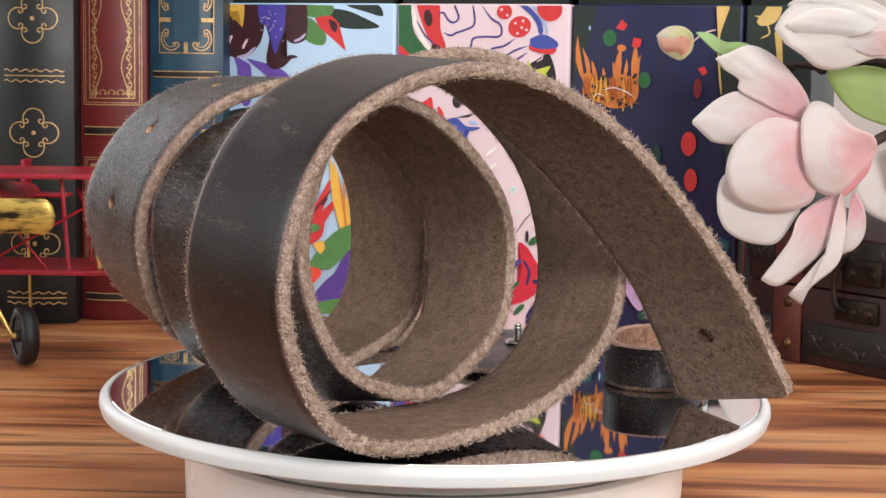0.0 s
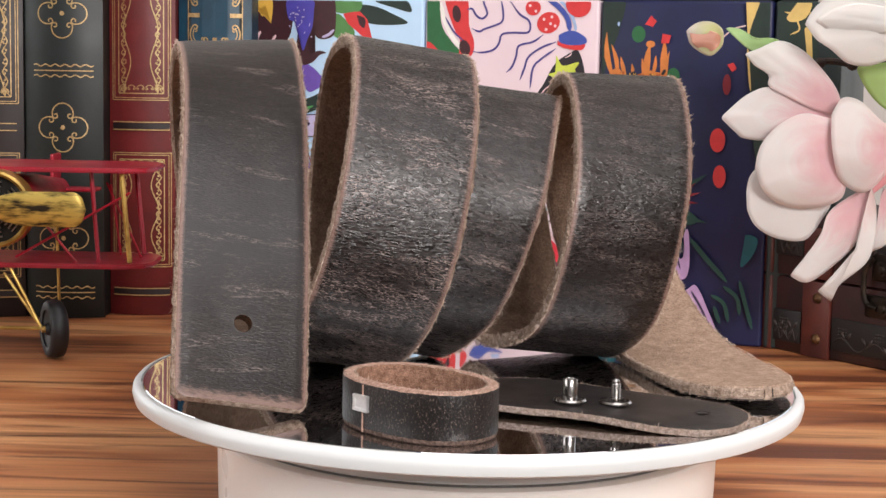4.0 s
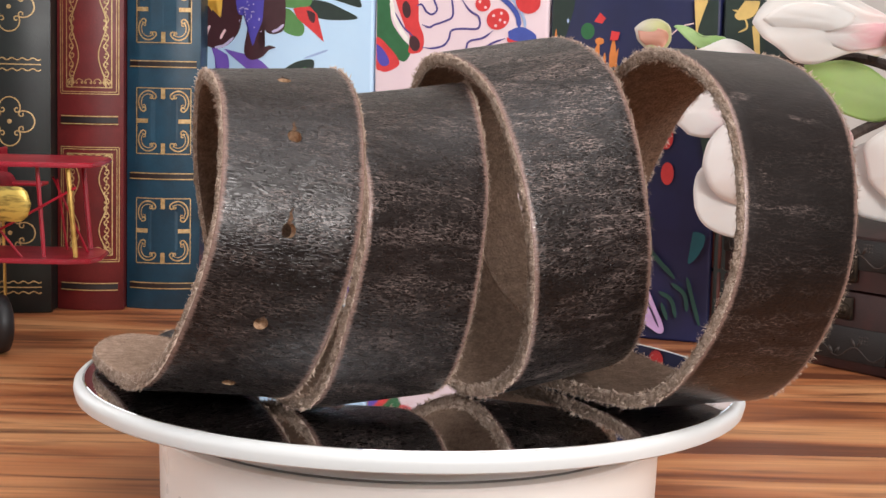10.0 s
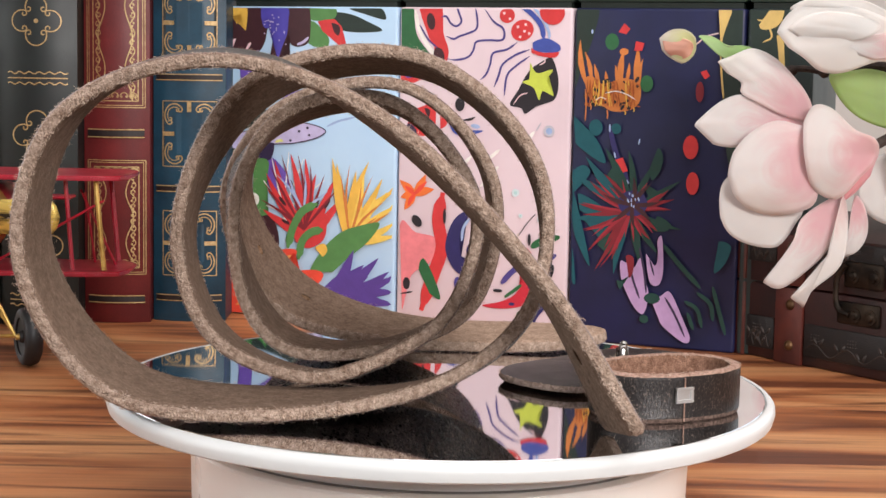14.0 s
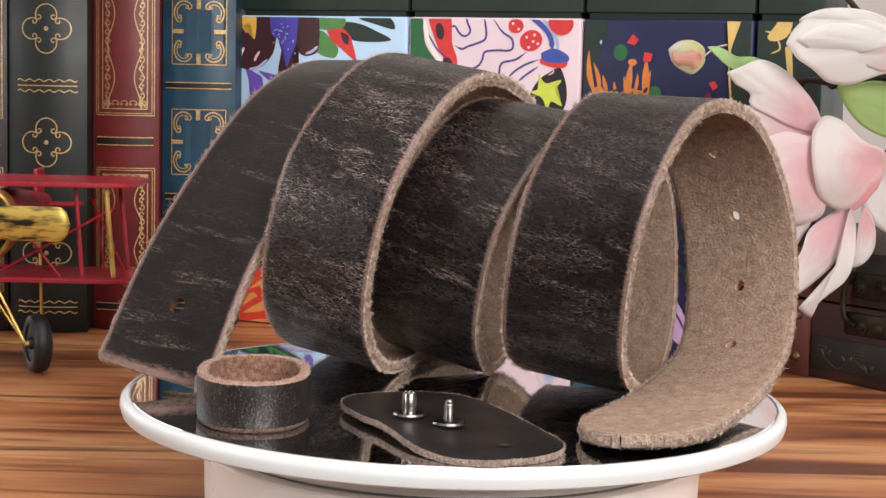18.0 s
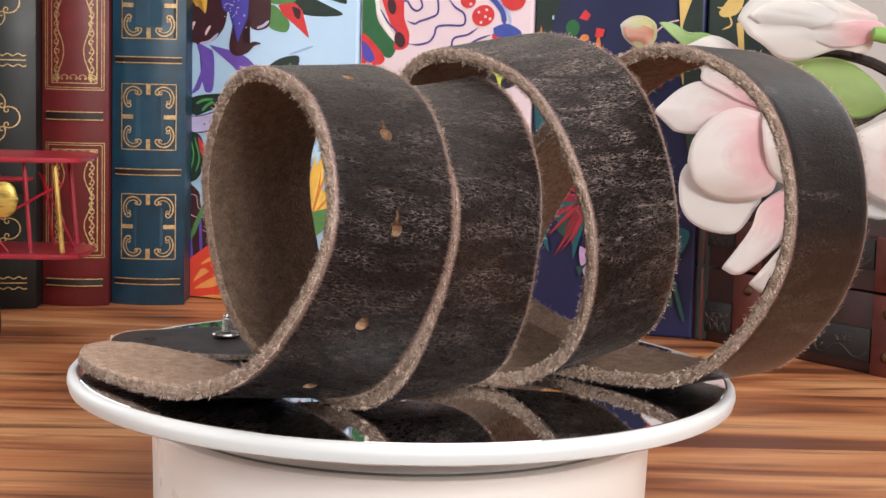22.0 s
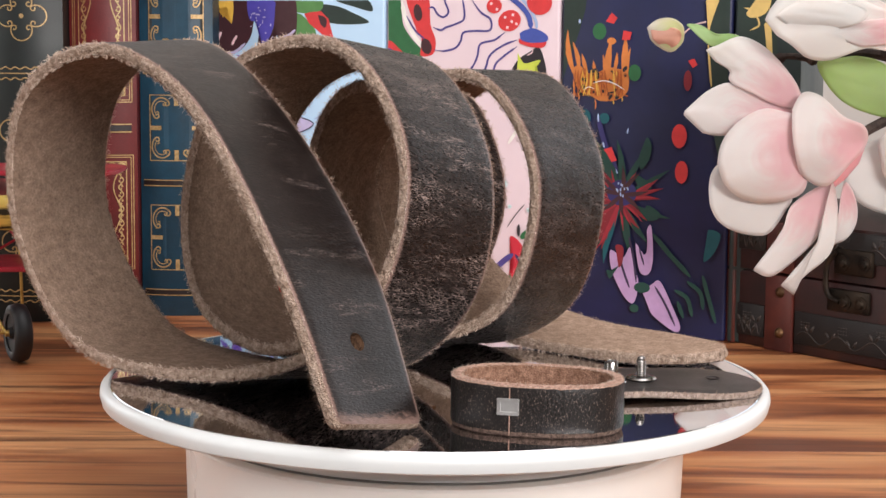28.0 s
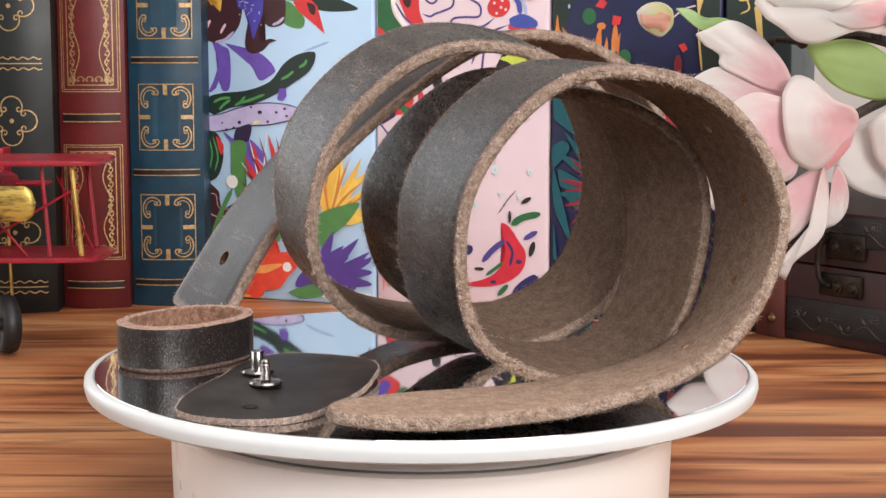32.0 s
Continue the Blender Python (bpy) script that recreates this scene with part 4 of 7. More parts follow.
TEAL_DEEP = surface("tooled_teal_panel", srgb(34, 42, 44), 0.5, second=srgb(26, 34, 36), scale=300)


def corner_square(face, u0, u1, v0, v1):
    face.patch("dark_panel", TEAL_DEEP, (u0, v0), (u1, v0), (u1, v1), (u0, v1), sharp=True)
    uc, vc, w = (u0 + u1) / 2, (v0 + v1) / 2, 3.6
    cut = 6.4
    face.patch("teal_heart", BOOK_TEAL, (u0 + cut, v0 + w + 4), (u0 + w + 4, v0 + cut), (u1 - w - 4, v0 + cut), (u1 - cut, v0 + w + 4), (u1 - cut, v1 - w - 4),
               (u1 - w - 4, v1 - cut), (u0 + w + 4, v1 - cut), (u0 + cut, v1 - w - 4), sharp=True)
    face.frame_lines("gold_rule", GOLD, 0.5, u0, v0, u1, v1)
    for sx in (-1, 1):
        for sz in (-1, 1):
            cu, cv = (u0 if sx < 0 else u1) - sx * 6.3, (v0 if sz < 0 else v1) - sz * 7.4
            mid = math.degrees(math.atan2(sz, sx))
            face.scroll("gold_scroll", GOLD, 0.75, (cu, cv), 5.2, mid - 95, 190, 1.0, 1.15)
            face.scroll("gold_scroll", GOLD, 0.5, (cu, cv), 3.7, mid - 80, 160, 1.0, 1.15)
    for su, sv in ((0, 1), (0, -1), (1, 0), (-1, 0)):
        du, dv = (2.2, 5.6) if su == 0 else (6.2, 2.2)
        cu = uc + su * ((u1 - u0) / 2 - 3.1)
        cv = vc + sv * ((v1 - v0) / 2 - 2.8)
        face.patch("gold_bar", GOLD, (cu - du / 2, cv - dv / 2), (cu + du / 2, cv - dv / 2), (cu + du / 2, cv + dv / 2), (cu - du / 2, cv + dv / 2), sharp=True)


for v0, v1 in ((24.8, 59.2), (82.8, 117.2), (140.9, 175.3)):
    corner_square(teal_face, 5.4, 33.8, v0, v1)
for v in (12.8, 71.0, 129.8, 187.0):
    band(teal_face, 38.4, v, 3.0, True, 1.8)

brown_book, brown_face = book("dark brown leather bound book with gold lined frames", -0.2720, -0.2318, 0.3640, 0.15, 0.240, BOOK_BROWN)
for v0, v1 in ((21.0, 85.5), (111.0, 190.0)):
    vine_frame(brown_face, 3.0, 38.0, v0, v1)
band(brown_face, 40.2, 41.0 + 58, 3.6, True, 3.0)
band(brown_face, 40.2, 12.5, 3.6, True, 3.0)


# ---- the illustrated boxes ----
def ink(name, r, g, b):
    return surface(name, srgb(r, g, b), 0.55, second=tuple(c * 0.86 for c in srgb(r, g, b)), scale=160, rough_vary=0.08)


HAZE_BLUE = ink("ink_haze_blue", 158, 182, 222)
INK_GREEN = ink("ink_ink_green", 36, 52, 46)
LEAF = ink("ink_leaf", 88, 140, 78)
SCARLET = ink("ink_scarlet", 214, 58, 60)
MAROON = ink("ink_maroon", 66, 34, 40)
VIOLET = ink("ink_violet", 112, 84, 178)
AMBER = ink("ink_amber", 238, 188, 80)
PALE_PINK = ink("ink_pale_pink", 242, 206, 210)
LILAC = ink("ink_lilac", 196, 186, 222)
BLUE_VIOLET = ink("ink_blue_violet", 82, 74, 176)
GRASS = ink("ink_grass", 84, 158, 84)
INK_VIOLET = ink("ink_ink_violet", 54, 42, 72)
PALE_YELLOW = ink("ink_pale_yellow", 226, 226, 140)
CREAM = ink("ink_cream", 246, 242, 236)
DUSTY_PINK = ink("ink_dusty_pink", 206, 168, 164)
YELLOW = ink("ink_yellow", 246, 208, 96)
PURPLE = ink("ink_purple", 92, 66, 150)
TOMATO = ink("ink_tomato", 238, 78, 56)
APRICOT = ink("ink_apricot", 248, 166, 92)
DEEP_GREEN = ink("ink_deep_green", 44, 104, 62)
INDIGO = ink("ink_indigo", 78, 68, 138)
INK = ink("ink_ink", 38, 34, 40)
LIME = ink("ink_lime", 208, 222, 84)
COBALT = ink("ink_cobalt", 66, 84, 168)
SKY = ink("ink_sky", 168, 190, 228)
PALE_GREY = ink("ink_pale_grey", 198, 196, 206)
TANGERINE = ink("ink_tangerine", 244, 122, 54)
CORAL = ink("ink_coral", 240, 136, 142)
DEEP_INDIGO = ink("ink_deep_indigo", 46, 42, 98)
CRIMSON = ink("ink_crimson", 130, 32, 44)
ROSE_RED = ink("ink_rose_red", 206, 44, 62)
MINT = ink("ink_mint", 176, 216, 214)
PALE_MINT = ink("ink_pale_mint", 214, 228, 230)
ORANGE = ink("ink_orange", 214, 130, 64)
TEAL = ink("ink_teal", 14, 84, 94)
FOREST = ink("ink_forest", 26, 66, 58)
LILAC_PINK = ink("ink_lilac_pink", 186, 152, 196)
STRAW = ink("ink_straw", 222, 190, 116)

BOARD_BLUE = surface("sky_blue_card", srgb(186, 216, 240), 0.42, second=srgb(178, 209, 236), scale=25)
BOARD_PINK = surface("pale_pink_card", srgb(226, 206, 212), 0.5, second=srgb(220, 199, 206), scale=25)
BOARD_NAVY = surface("navy_card", srgb(26, 31, 74), 0.5, second=srgb(20, 25, 60), scale=25)
BOARD_BOTTLE = surface("bottle_green_card", srgb(34, 48, 46), 0.5, second=srgb(26, 38, 40), scale=25)
ROW_TURN = 22.07


def art_box(label, x0, x1, card):
    """An upright illustrated box in the slanting row, with a dark green lid. Returns the printed face."""
    wide = (x1 - x0) / math.cos(radians(ROW_TURN)) - 0.0006
    ob = thing("illustrated_box", label, "box", pose(x0, 0.405 - 0.4055 * (x0 + 0.075), 0, 0, 0, -ROW_TURN), "illustrated boxes")
    body = part("body", box((wide, 0.07, 0.1682), (wide / 2, 0.035, 0.0841), 0.0016, seg=3), card, ob)
    smooth(body, 40)
    smooth(part("lid", box((wide - 0.0006, 0.069, 0.070), (wide / 2, 0.0362, 0.2062), 0.0012), BOX_GREEN, ob, "dark green lid"), 40)
    # dark filler: the shade under the lid is put into its colour
    part("lid_gap", box((wide - 0.004, 0.066, 0.0028), (wide / 2, 0.036, 0.1697)), BOX_SHADOW, ob)
    face = Face(body)
    face.limit = (wide * 1000 - 0.9, 167.4)
    return face


BOX_SHADOW = surface("lid_gap_shade", srgb(24, 34, 28), 0.7, scale=50)
blue = art_box("light blue box printed with bright mushrooms, flowers and a snake", -0.119, -0.0262, BOARD_BLUE)
pink = art_box("pale pink box printed with wavy lines, mushrooms and chillies", -0.0257, 0.0625, BOARD_PINK)
navy = art_box("navy blue box printed with an orange crown and a red flower", 0.0630, 0.1432, BOARD_NAVY)
last = art_box("dark green box printed with gold scrolls, behind the flowers", 0.1436, 0.1740, BOARD_BOTTLE)
blue.stroke("streak", HAZE_BLUE, 1.17, (59.7, 134.3), (67.3, 136.9), (73.9, 139.1))
blue.stroke("streak", HAZE_BLUE, 1.17, (58.8, 104.7), (66.1, 107.9), (76, 110.3))
blue.patch("dark_leaf", INK_GREEN, (60.4, 159), (72, 155), (90.6, 155.8), (81.1, 161), (71.8, 164.4), (61.9, 164.9))
blue.patch("dark_leaf", INK_GREEN, (71.8, 167.4), (82.3, 163.9), (92.7, 161.7), (88.1, 168.7))
blue.patch("leaf", LEAF, (46, 161.2), (44.7, 152.9), (49.5, 147.6), (57.9, 146.2), (59.8, 151.3), (54.7, 157.2), (50, 160.7))
blue.patch("leaf", LEAF, (45.2, 168.4), (43.9, 163.3), (52, 160.7), (62.6, 162), (62.6, 167.9))
blue.patch("flower", SCARLET, (53, 160.4), (57.3, 161.3), (63, 161.7), (67.3, 157.6), (71.5, 143.2), (62.8, 150.1), (55.8, 155.4), sharp=True)
blue.patch("flower_heart", MAROON, (61, 159.6), (66, 157.9), (65.4, 153.1), (62.1, 155.5))
blue.patch("purple_leg", VIOLET, (4.4, 140.1), (7.7, 128), (4.9, 118.8), (1.8, 112.2), (6, 114.2), (8.4, 118.9), (9.9, 113.1), (14.4, 114.5), (15.3, 128.2), (13.1, 136.7))
blue.patch("purple_leg", VIOLET, (12.1, 138.5), (27, 127), (32.3, 118.9), (37.7, 120.3), (42.1, 124.3), (35.5, 131.7), (25.2, 136))
blue.patch("purple_leg", VIOLET, (-2.2, 140), (-2.1, 128.4), (-0, 126), (1.3, 138.9))
blue.patch("body", MAROON, (-5.6, 170.4), (-4, 146.1), (0.9, 140.1), (9.7, 138.7), (17.6, 143.4), (22.3, 152.6), (21.4, 170.6))
blue.patch("hair", AMBER, (-3.5, 169.8), (-0.3, 159.8), (1.8, 164.4), (4.3, 158.4), (6.3, 164.5), (9.5, 155.1), (9.7, 169.9))
blue.stroke("eye", PALE_PINK, 1.47, (0.9, 145.3), (1.9, 148.3), (3.3, 150.8))
blue.stroke("eye", PALE_PINK, 1.47, (9.6, 143.6), (11, 146.3), (12.7, 148.8))
blue.stroke("lip", LILAC, 1.47, (6.2, 139), (12.1, 140.3), (17.6, 144.6))
blue.patch("body", MAROON, (35.1, 170.1), (34.6, 155.7), (37.4, 148), (43.8, 147.2), (48.5, 151.7), (47.2, 170.2))
blue.stroke("lip", LILAC, 1.47, (40.7, 148), (44.4, 149.3), (47.8, 152))
blue.patch("tentacle", MAROON, (26.1, 149.6), (24.2, 137.5), (28, 133), (34.8, 134.4), (39.2, 138.4), (43.2, 139.7), (38.8, 140.8), (34.1, 139.2), (32.6, 145.2), (36, 152.7), (36.5, 161.7), (26.7, 160.1))
blue.patch("dotted_arm", BLUE_VIOLET, (20.1, 170), (20.2, 158), (25, 155.6), (27.8, 146.6), (29.3, 140.6), (31.9, 146.7), (35.2, 155.7), (34.1, 170.1))
blue.patch("arm", BLUE_VIOLET, (24.9, 167.6), (25.7, 160.1), (30.1, 158.7), (35.2, 161.7), (35.1, 167.7))
blue.dot("speck", LILAC, 28.4, 156.6, 0.41, 0.41, 0)
blue.dot("speck", LILAC, 24.9, 152.3, 0.41, 0.41, 0)
blue.dot("speck", LILAC, 33.1, 154.1, 0.41, 0.41, 0)
blue.dot("speck", LILAC, 22.6, 160.5, 0.41, 0.41, 0)
blue.dot("speck", LILAC, 21.6, 160.1, 0.41, 0.41, 0)
blue.dot("speck", LILAC, 21.3, 153.7, 0.41, 0.41, 0)
blue.dot("speck", LILAC, 29.7, 162.4, 0.41, 0.41, 0)
blue.dot("speck", LILAC, 30.2, 150.2, 0.41, 0.41, 0)
blue.dot("speck", LILAC, 21.2, 158.5, 0.41, 0.41, 0)
blue.dot("speck", LILAC, 24.5, 154.9, 0.41, 0.41, 0)
blue.dot("speck", LILAC, 24.8, 156.7, 0.41, 0.41, 0)
blue.dot("speck", LILAC, 26.9, 161.9, 0.41, 0.41, 0)
blue.dot("speck", LILAC, 28.4, 155.6, 0.41, 0.41, 0)
blue.dot("speck", LILAC, 25.1, 160.1, 0.41, 0.41, 0)
blue.dot("speck", LILAC, 26.2, 153.5, 0.41, 0.41, 0)
blue.dot("speck", LILAC, 34.3, 148.1, 0.41, 0.41, 0)
blue.dot("speck", LILAC, 33.2, 154.8, 0.41, 0.41, 0)
blue.dot("speck", LILAC, 26, 163.6, 0.41, 0.41, 0)
blue.dot("speck", LILAC, 29.8, 158.6, 0.41, 0.41, 0)
blue.dot("speck", LILAC, 25.8, 160, 0.41, 0.41, 0)
blue.dot("speck", LILAC, 26.4, 159.8, 0.41, 0.41, 0)
blue.dot("speck", LILAC, 24.6, 158.2, 0.41, 0.41, 0)
blue.dot("speck", LILAC, 27.2, 154.5, 0.41, 0.41, 0)
blue.dot("speck", LILAC, 28.9, 158.5, 0.41, 0.41, 0)
blue.dot("speck", LILAC, 24.7, 160, 0.41, 0.41, 0)
blue.dot("speck", LILAC, 23.7, 160.7, 0.41, 0.41, 0)
blue.patch("snake", INK_GREEN, (-3, 101.9), (1.2, 109.1), (9.9, 111.6), (25.5, 113.3), (39.1, 118.2), (47.4, 127.5), (55.8, 132.5), (65.1, 133.9), (65.8, 129.4), (61.9, 123.3), (52.6, 117.1), (42.6, 111.4), (29, 106.1), (15.2, 103.8), (3, 99.4))
blue.stroke("scale_mark", GRASS, 1.47, (8.2, 102.6), (11, 105.5), (15.1, 108.1))
blue.stroke("scale_mark", GRASS, 1.47, (21.4, 106.4), (28.3, 108.5), (35.8, 111.2))
blue.stroke("scale_mark", GRASS, 1.47, (4.7, 106.5), (8.9, 108.5), (15.1, 109.3))
blue.stroke("scale_mark", GRASS, 1.47, (45.8, 119.3), (49.9, 121.2), (53.2, 123.7))
blue.stroke("scale_mark", GRASS, 1.47, (56.5, 125.6), (59.8, 127.5), (61.1, 129.9))
blue.stroke("scale_mark", GRASS, 1.47, (17.9, 105.1), (21.4, 107), (24.1, 110.2))
blue.patch("fin", VIOLET, (43.3, 109), (44.6, 114.4), (48.6, 114.6), (49, 110.4), (46.7, 107.9), sharp=True)
blue.patch("mushroom_cap", LILAC, (-3.7, 98.8), (8.2, 100.2), (22.1, 104.3), (35.8, 106.6), (49.4, 105.8), (58.5, 102.5), (52.9, 98.4), (39.4, 95.2), (25.7, 94.1), (8.3, 91.2), (-3.6, 90.5))
blue.stroke("outline", INK_VIOLET, 0.59, (-2.3, 98.9), (8.2, 100.2), (22.1, 104.3), (35.8, 106.6), (49.4, 105.8), (58.5, 102.5), (52.9, 98.4), (39.4, 95.2), (25.7, 94.1), (8.3, 91.2), (-2.2, 90.5))
blue.dot("spot", INK_VIOLET, 20.4, 96, 1.17, 0.94, 0)
blue.dot("spot", INK_VIOLET, 32.8, 101.6, 1.32, 1.06, 0)
blue.dot("spot", INK_VIOLET, 42.7, 101.7, 0.88, 0.7, 0)
blue.dot("spot", INK_VIOLET, 37.6, 96.6, 0.88, 0.7, 0)
blue.dot("spot", INK_VIOLET, 47.7, 103.7, 0.88, 0.7, 0)
blue.dot("spot", INK_VIOLET, 48.8, 99.8, 0.88, 0.7, 0)
blue.dot("spot", INK_VIOLET, 17, 93.1, 0.88, 0.7, 0)
blue.dot("spot", INK_VIOLET, 27.6, 104.2, 0.73, 0.59, 0)
blue.dot("spot", INK_VIOLET, 10, 95.6, 0.59, 0.47, 0)
blue.dot("spot", INK_VIOLET, 12.5, 92, 0.88, 0.7, 0)
blue.stroke("highlight", PALE_YELLOW, 1.47, (28.4, 95.4), (31.1, 96.4), (33.2, 96.2))
blue.patch("purple_stalk", VIOLET, (10.1, 91), (18.8, 86.1), (26.4, 87.1), (33.4, 81.2), (37.2, 74.1), (33.5, 69), (25.9, 70.2), (21.7, 78), (15.3, 84.8))
blue.patch("mushroom_stem", INK_VIOLET, (18.1, 92.2), (27.4, 95), (25.7, 86.1), (18.8, 85.5), (16.7, 87.9))
blue.patch("dark_frond", INK_GREEN, (-4.3, 88.9), (6.6, 89.9), (10.5, 79), (7.1, 67.1), (0.8, 63.7), (-4.2, 65.9))
blue.patch("petal", SCARLET, (5.9, 88.4), (10.5, 83.6), (9.5, 78.3), (7, 81.9))
blue.stroke("scale_mark", GRASS, 0.88, (1.3, 87.9), (3.5, 78.7), (1.4, 69.3))
blue.stroke("scale_mark", GRASS, 0.88, (4.1, 88), (7, 77.3), (5, 69.5))
blue.patch("green_stalk", LEAF, (15.3, 84.8), (24.4, 85.1), (23.4, 73.4), (22.9, 59.5), (25.7, 52), (19.1, 54.1), (14.4, 73))
blue.patch("dark_shell", MAROON, (-4.9, 61.2), (6.8, 58.7), (8.7, 48.5), (22.6, 55.5), (28.9, 51.5), (31.1, 38.4), (23.5, 29.5), (1.8, 21.8), (-4.6, 18.9))
blue.stroke("shell_line", DUSTY_PINK, 0.53, (-2, 56.7), (5.1, 56.4), (7.2, 49.4), (15.7, 48.9), (21.9, 49.9), (26.2, 42.7), (28, 39.1))
blue.stroke("shell_line", DUSTY_PINK, 0.53, (-0.2, 47.4), (5.2, 44.6), (15.7, 44.6), (21.4, 38.7), (23.5, 33.9))
blue.stroke("shell_line", DUSTY_PINK, 0.53, (8.7, 37.9), (15.8, 35.2), (19.3, 31.1))
blue.stroke("purple_reed", VIOLET, 1.76, (1.7, 35), (2.5, 27.2), (3.2, 18.8))
blue.stroke("purple_reed", VIOLET, 1.76, (8, 44.1), (8.4, 32.3), (8.9, 20.4))
blue.stroke("purple_reed", VIOLET, 1.76, (14.7, 42), (14.1, 32.6), (12.4, 25.7))
blue.stroke("green_stem", LEAF, 2.64, (15.6, 60.1), (10.7, 51.1), (6.2, 42.1), (2.4, 32.5))
blue.dot("berry", CREAM, 15.5, 63.8, 3.52, 3.52, 0)
blue.dot("berry", CREAM, 17.1, 43.1, 2.35, 2.35, 0)
blue.stroke("white_edge", CREAM, 0.88, (23.2, 60.8), (34.7, 56.7), (43.3, 46.4))
blue.stroke("white_edge", CREAM, 0.88, (21.4, 74.6), (34.7, 56.7), (43.3, 46.4))
blue.stroke("white_edge", CREAM, 0.88, (26.6, 86.5), (34.7, 56.7), (43.3, 46.4))
blue.stroke("white_edge", CREAM, 0.88, (36.9, 90.6), (34.7, 56.7), (43.3, 46.4))
blue.stroke("white_edge", CREAM, 0.88, (45.9, 87.2), (34.7, 56.7), (43.3, 46.4))
blue.stroke("white_edge", CREAM, 0.88, (58.5, 76.1), (34.7, 56.7), (43.3, 46.4))
blue.blade("red_petal", SCARLET, 5.2, (48.5, 43.6), (21.4, 58.5))
blue.blade("red_petal", SCARLET, 5.2, (48.5, 43.6), (24.2, 69.2))
blue.blade("red_petal", SCARLET, 5.2, (48.5, 43.6), (23.2, 78.4))
blue.blade("red_petal", SCARLET, 5.2, (48.5, 43.6), (28.3, 85.4))
blue.blade("red_petal", SCARLET, 5.2, (48.5, 43.6), (38, 89.4))
blue.blade("red_petal", SCARLET, 5.2, (48.5, 43.6), (46.9, 87))
blue.blade("red_petal", SCARLET, 5.2, (48.5, 43.6), (53.4, 79))
blue.blade("red_petal", SCARLET, 5.2, (48.5, 43.6), (64.6, 77))
blue.blade("red_petal", SCARLET, 5.2, (48.5, 43.6), (70, 68.1))
blue.stroke("petal_mark", MAROON, 1.76, (31.2, 65.8), (35.3, 61.4))
blue.stroke("petal_mark", MAROON, 1.76, (38, 75.3), (40.8, 66.2))
blue.stroke("petal_mark", MAROON, 1.76, (46.9, 75.7), (47.7, 66.5))
blue.stroke("petal_mark", MAROON, 1.76, (55.2, 66.9), (53.5, 60.7))
blue.stroke("petal_mark", MAROON, 1.76, (32.9, 53.5), (38.1, 51.3))
blue.stroke("petal_mark", MAROON, 1.76, (61.9, 65.7), (58.6, 60.9))
blue.patch("flower_heart", SCARLET, (36.9, 53.6), (43.2, 59.8), (54.0, 60.9), (59.7, 54.1), (58.1, 43.8), (48.5, 38.9), (40.2, 43.4))
for tip in ((20.0, 64.0), (22.0, 73.5), (26.0, 82.0), (32.5, 88.6), (42.5, 89.5), (50.0, 84.0), (58.5, 79.0), (67.5, 73.0)):
    blue.blade("red_petal", CRIMSON, 1.7, (46.5, 48.6), tip)
for tip in ((29.5, 78.0), (35.5, 82.0), (47.0, 79.0), (60.5, 70.0)):
    blue.blade("petal_gap", SKY, 1.6, (46.0, 58.6), tip)
blue.blade("yellow_petal", AMBER, 5.0, (72.2, 44.9), (63.1, 87.8))
blue.blade("yellow_petal", AMBER, 5.0, (72.2, 44.9), (65.8, 84.9))
blue.blade("yellow_petal", AMBER, 5.0, (72.2, 44.9), (77.2, 81.7))
blue.blade("yellow_petal", AMBER, 5.0, (72.2, 44.9), (84.5, 86.8))
blue.blade("yellow_petal", AMBER, 5.0, (72.2, 44.9), (92.5, 78.1))
blue.blade("yellow_petal", AMBER, 5.0, (72.2, 44.9), (101, 73.7))
blue.blade("yellow_petal", YELLOW, 4.4, (74.2, 43.4), (81.9, 80.1))
blue.blade("yellow_petal", YELLOW, 4.4, (74.2, 43.4), (95.2, 71.1))
blue.blade("yellow_petal", YELLOW, 4.4, (74.2, 43.4), (101.1, 64.7))
blue.blade("yellow_petal", YELLOW, 4.4, (74.2, 43.4), (101.9, 56.4))
blue.blade("yellow_petal", YELLOW, 4.4, (74.2, 43.4), (101.6, 48.6))
blue.blade("yellow_petal", YELLOW, 4.4, (74.2, 43.4), (88.6, 68.4))
for tip in ((68.0, 80.0), (73.5, 84.5), (80.5, 76.0), (87.0, 79.5), (93.5, 66.0), (98.0, 61.0), (90.0, 58.0)):
    blue.blade("yellow_petal", ORANGE, 1.5, (74.0, 46.0), tip)
blue.stroke("curled_leaf", LEAF, 4.4, (36.8, 38.3), (39.9, 49.3), (45.7, 58.8), (54.5, 63.2))
blue.stroke("curled_leaf", LEAF, 4.4, (43.4, 32.5), (45.7, 42.5), (51.2, 47.7), (58, 49.3))
blue.patch("broad_leaf", LEAF, (50.6, 26.1), (58.1, 38.9), (68.8, 48.6), (80.5, 52.9), (91.4, 54.7), (84.9, 44.6), (72.9, 34.8), (61.5, 25.6))
blue.patch("bud", AMBER, (53.6, 39.2), (58.7, 42), (60.8, 38.1), (57.1, 34.5))
blue.blade("purple_petal", PURPLE, 7.04, (64.4, 10.6), (76.3, 39.3))
blue.blade("purple_petal", PURPLE, 7.04, (64.4, 10.6), (82.3, 31.7))
blue.blade("purple_petal", PURPLE, 7.04, (64.4, 10.6), (90.9, 35.9))
blue.blade("purple_petal", PURPLE, 7.04, (64.4, 10.6), (97, 29))
blue.blade("purple_petal", PURPLE, 7.04, (64.4, 10.6), (101.6, 26.9))
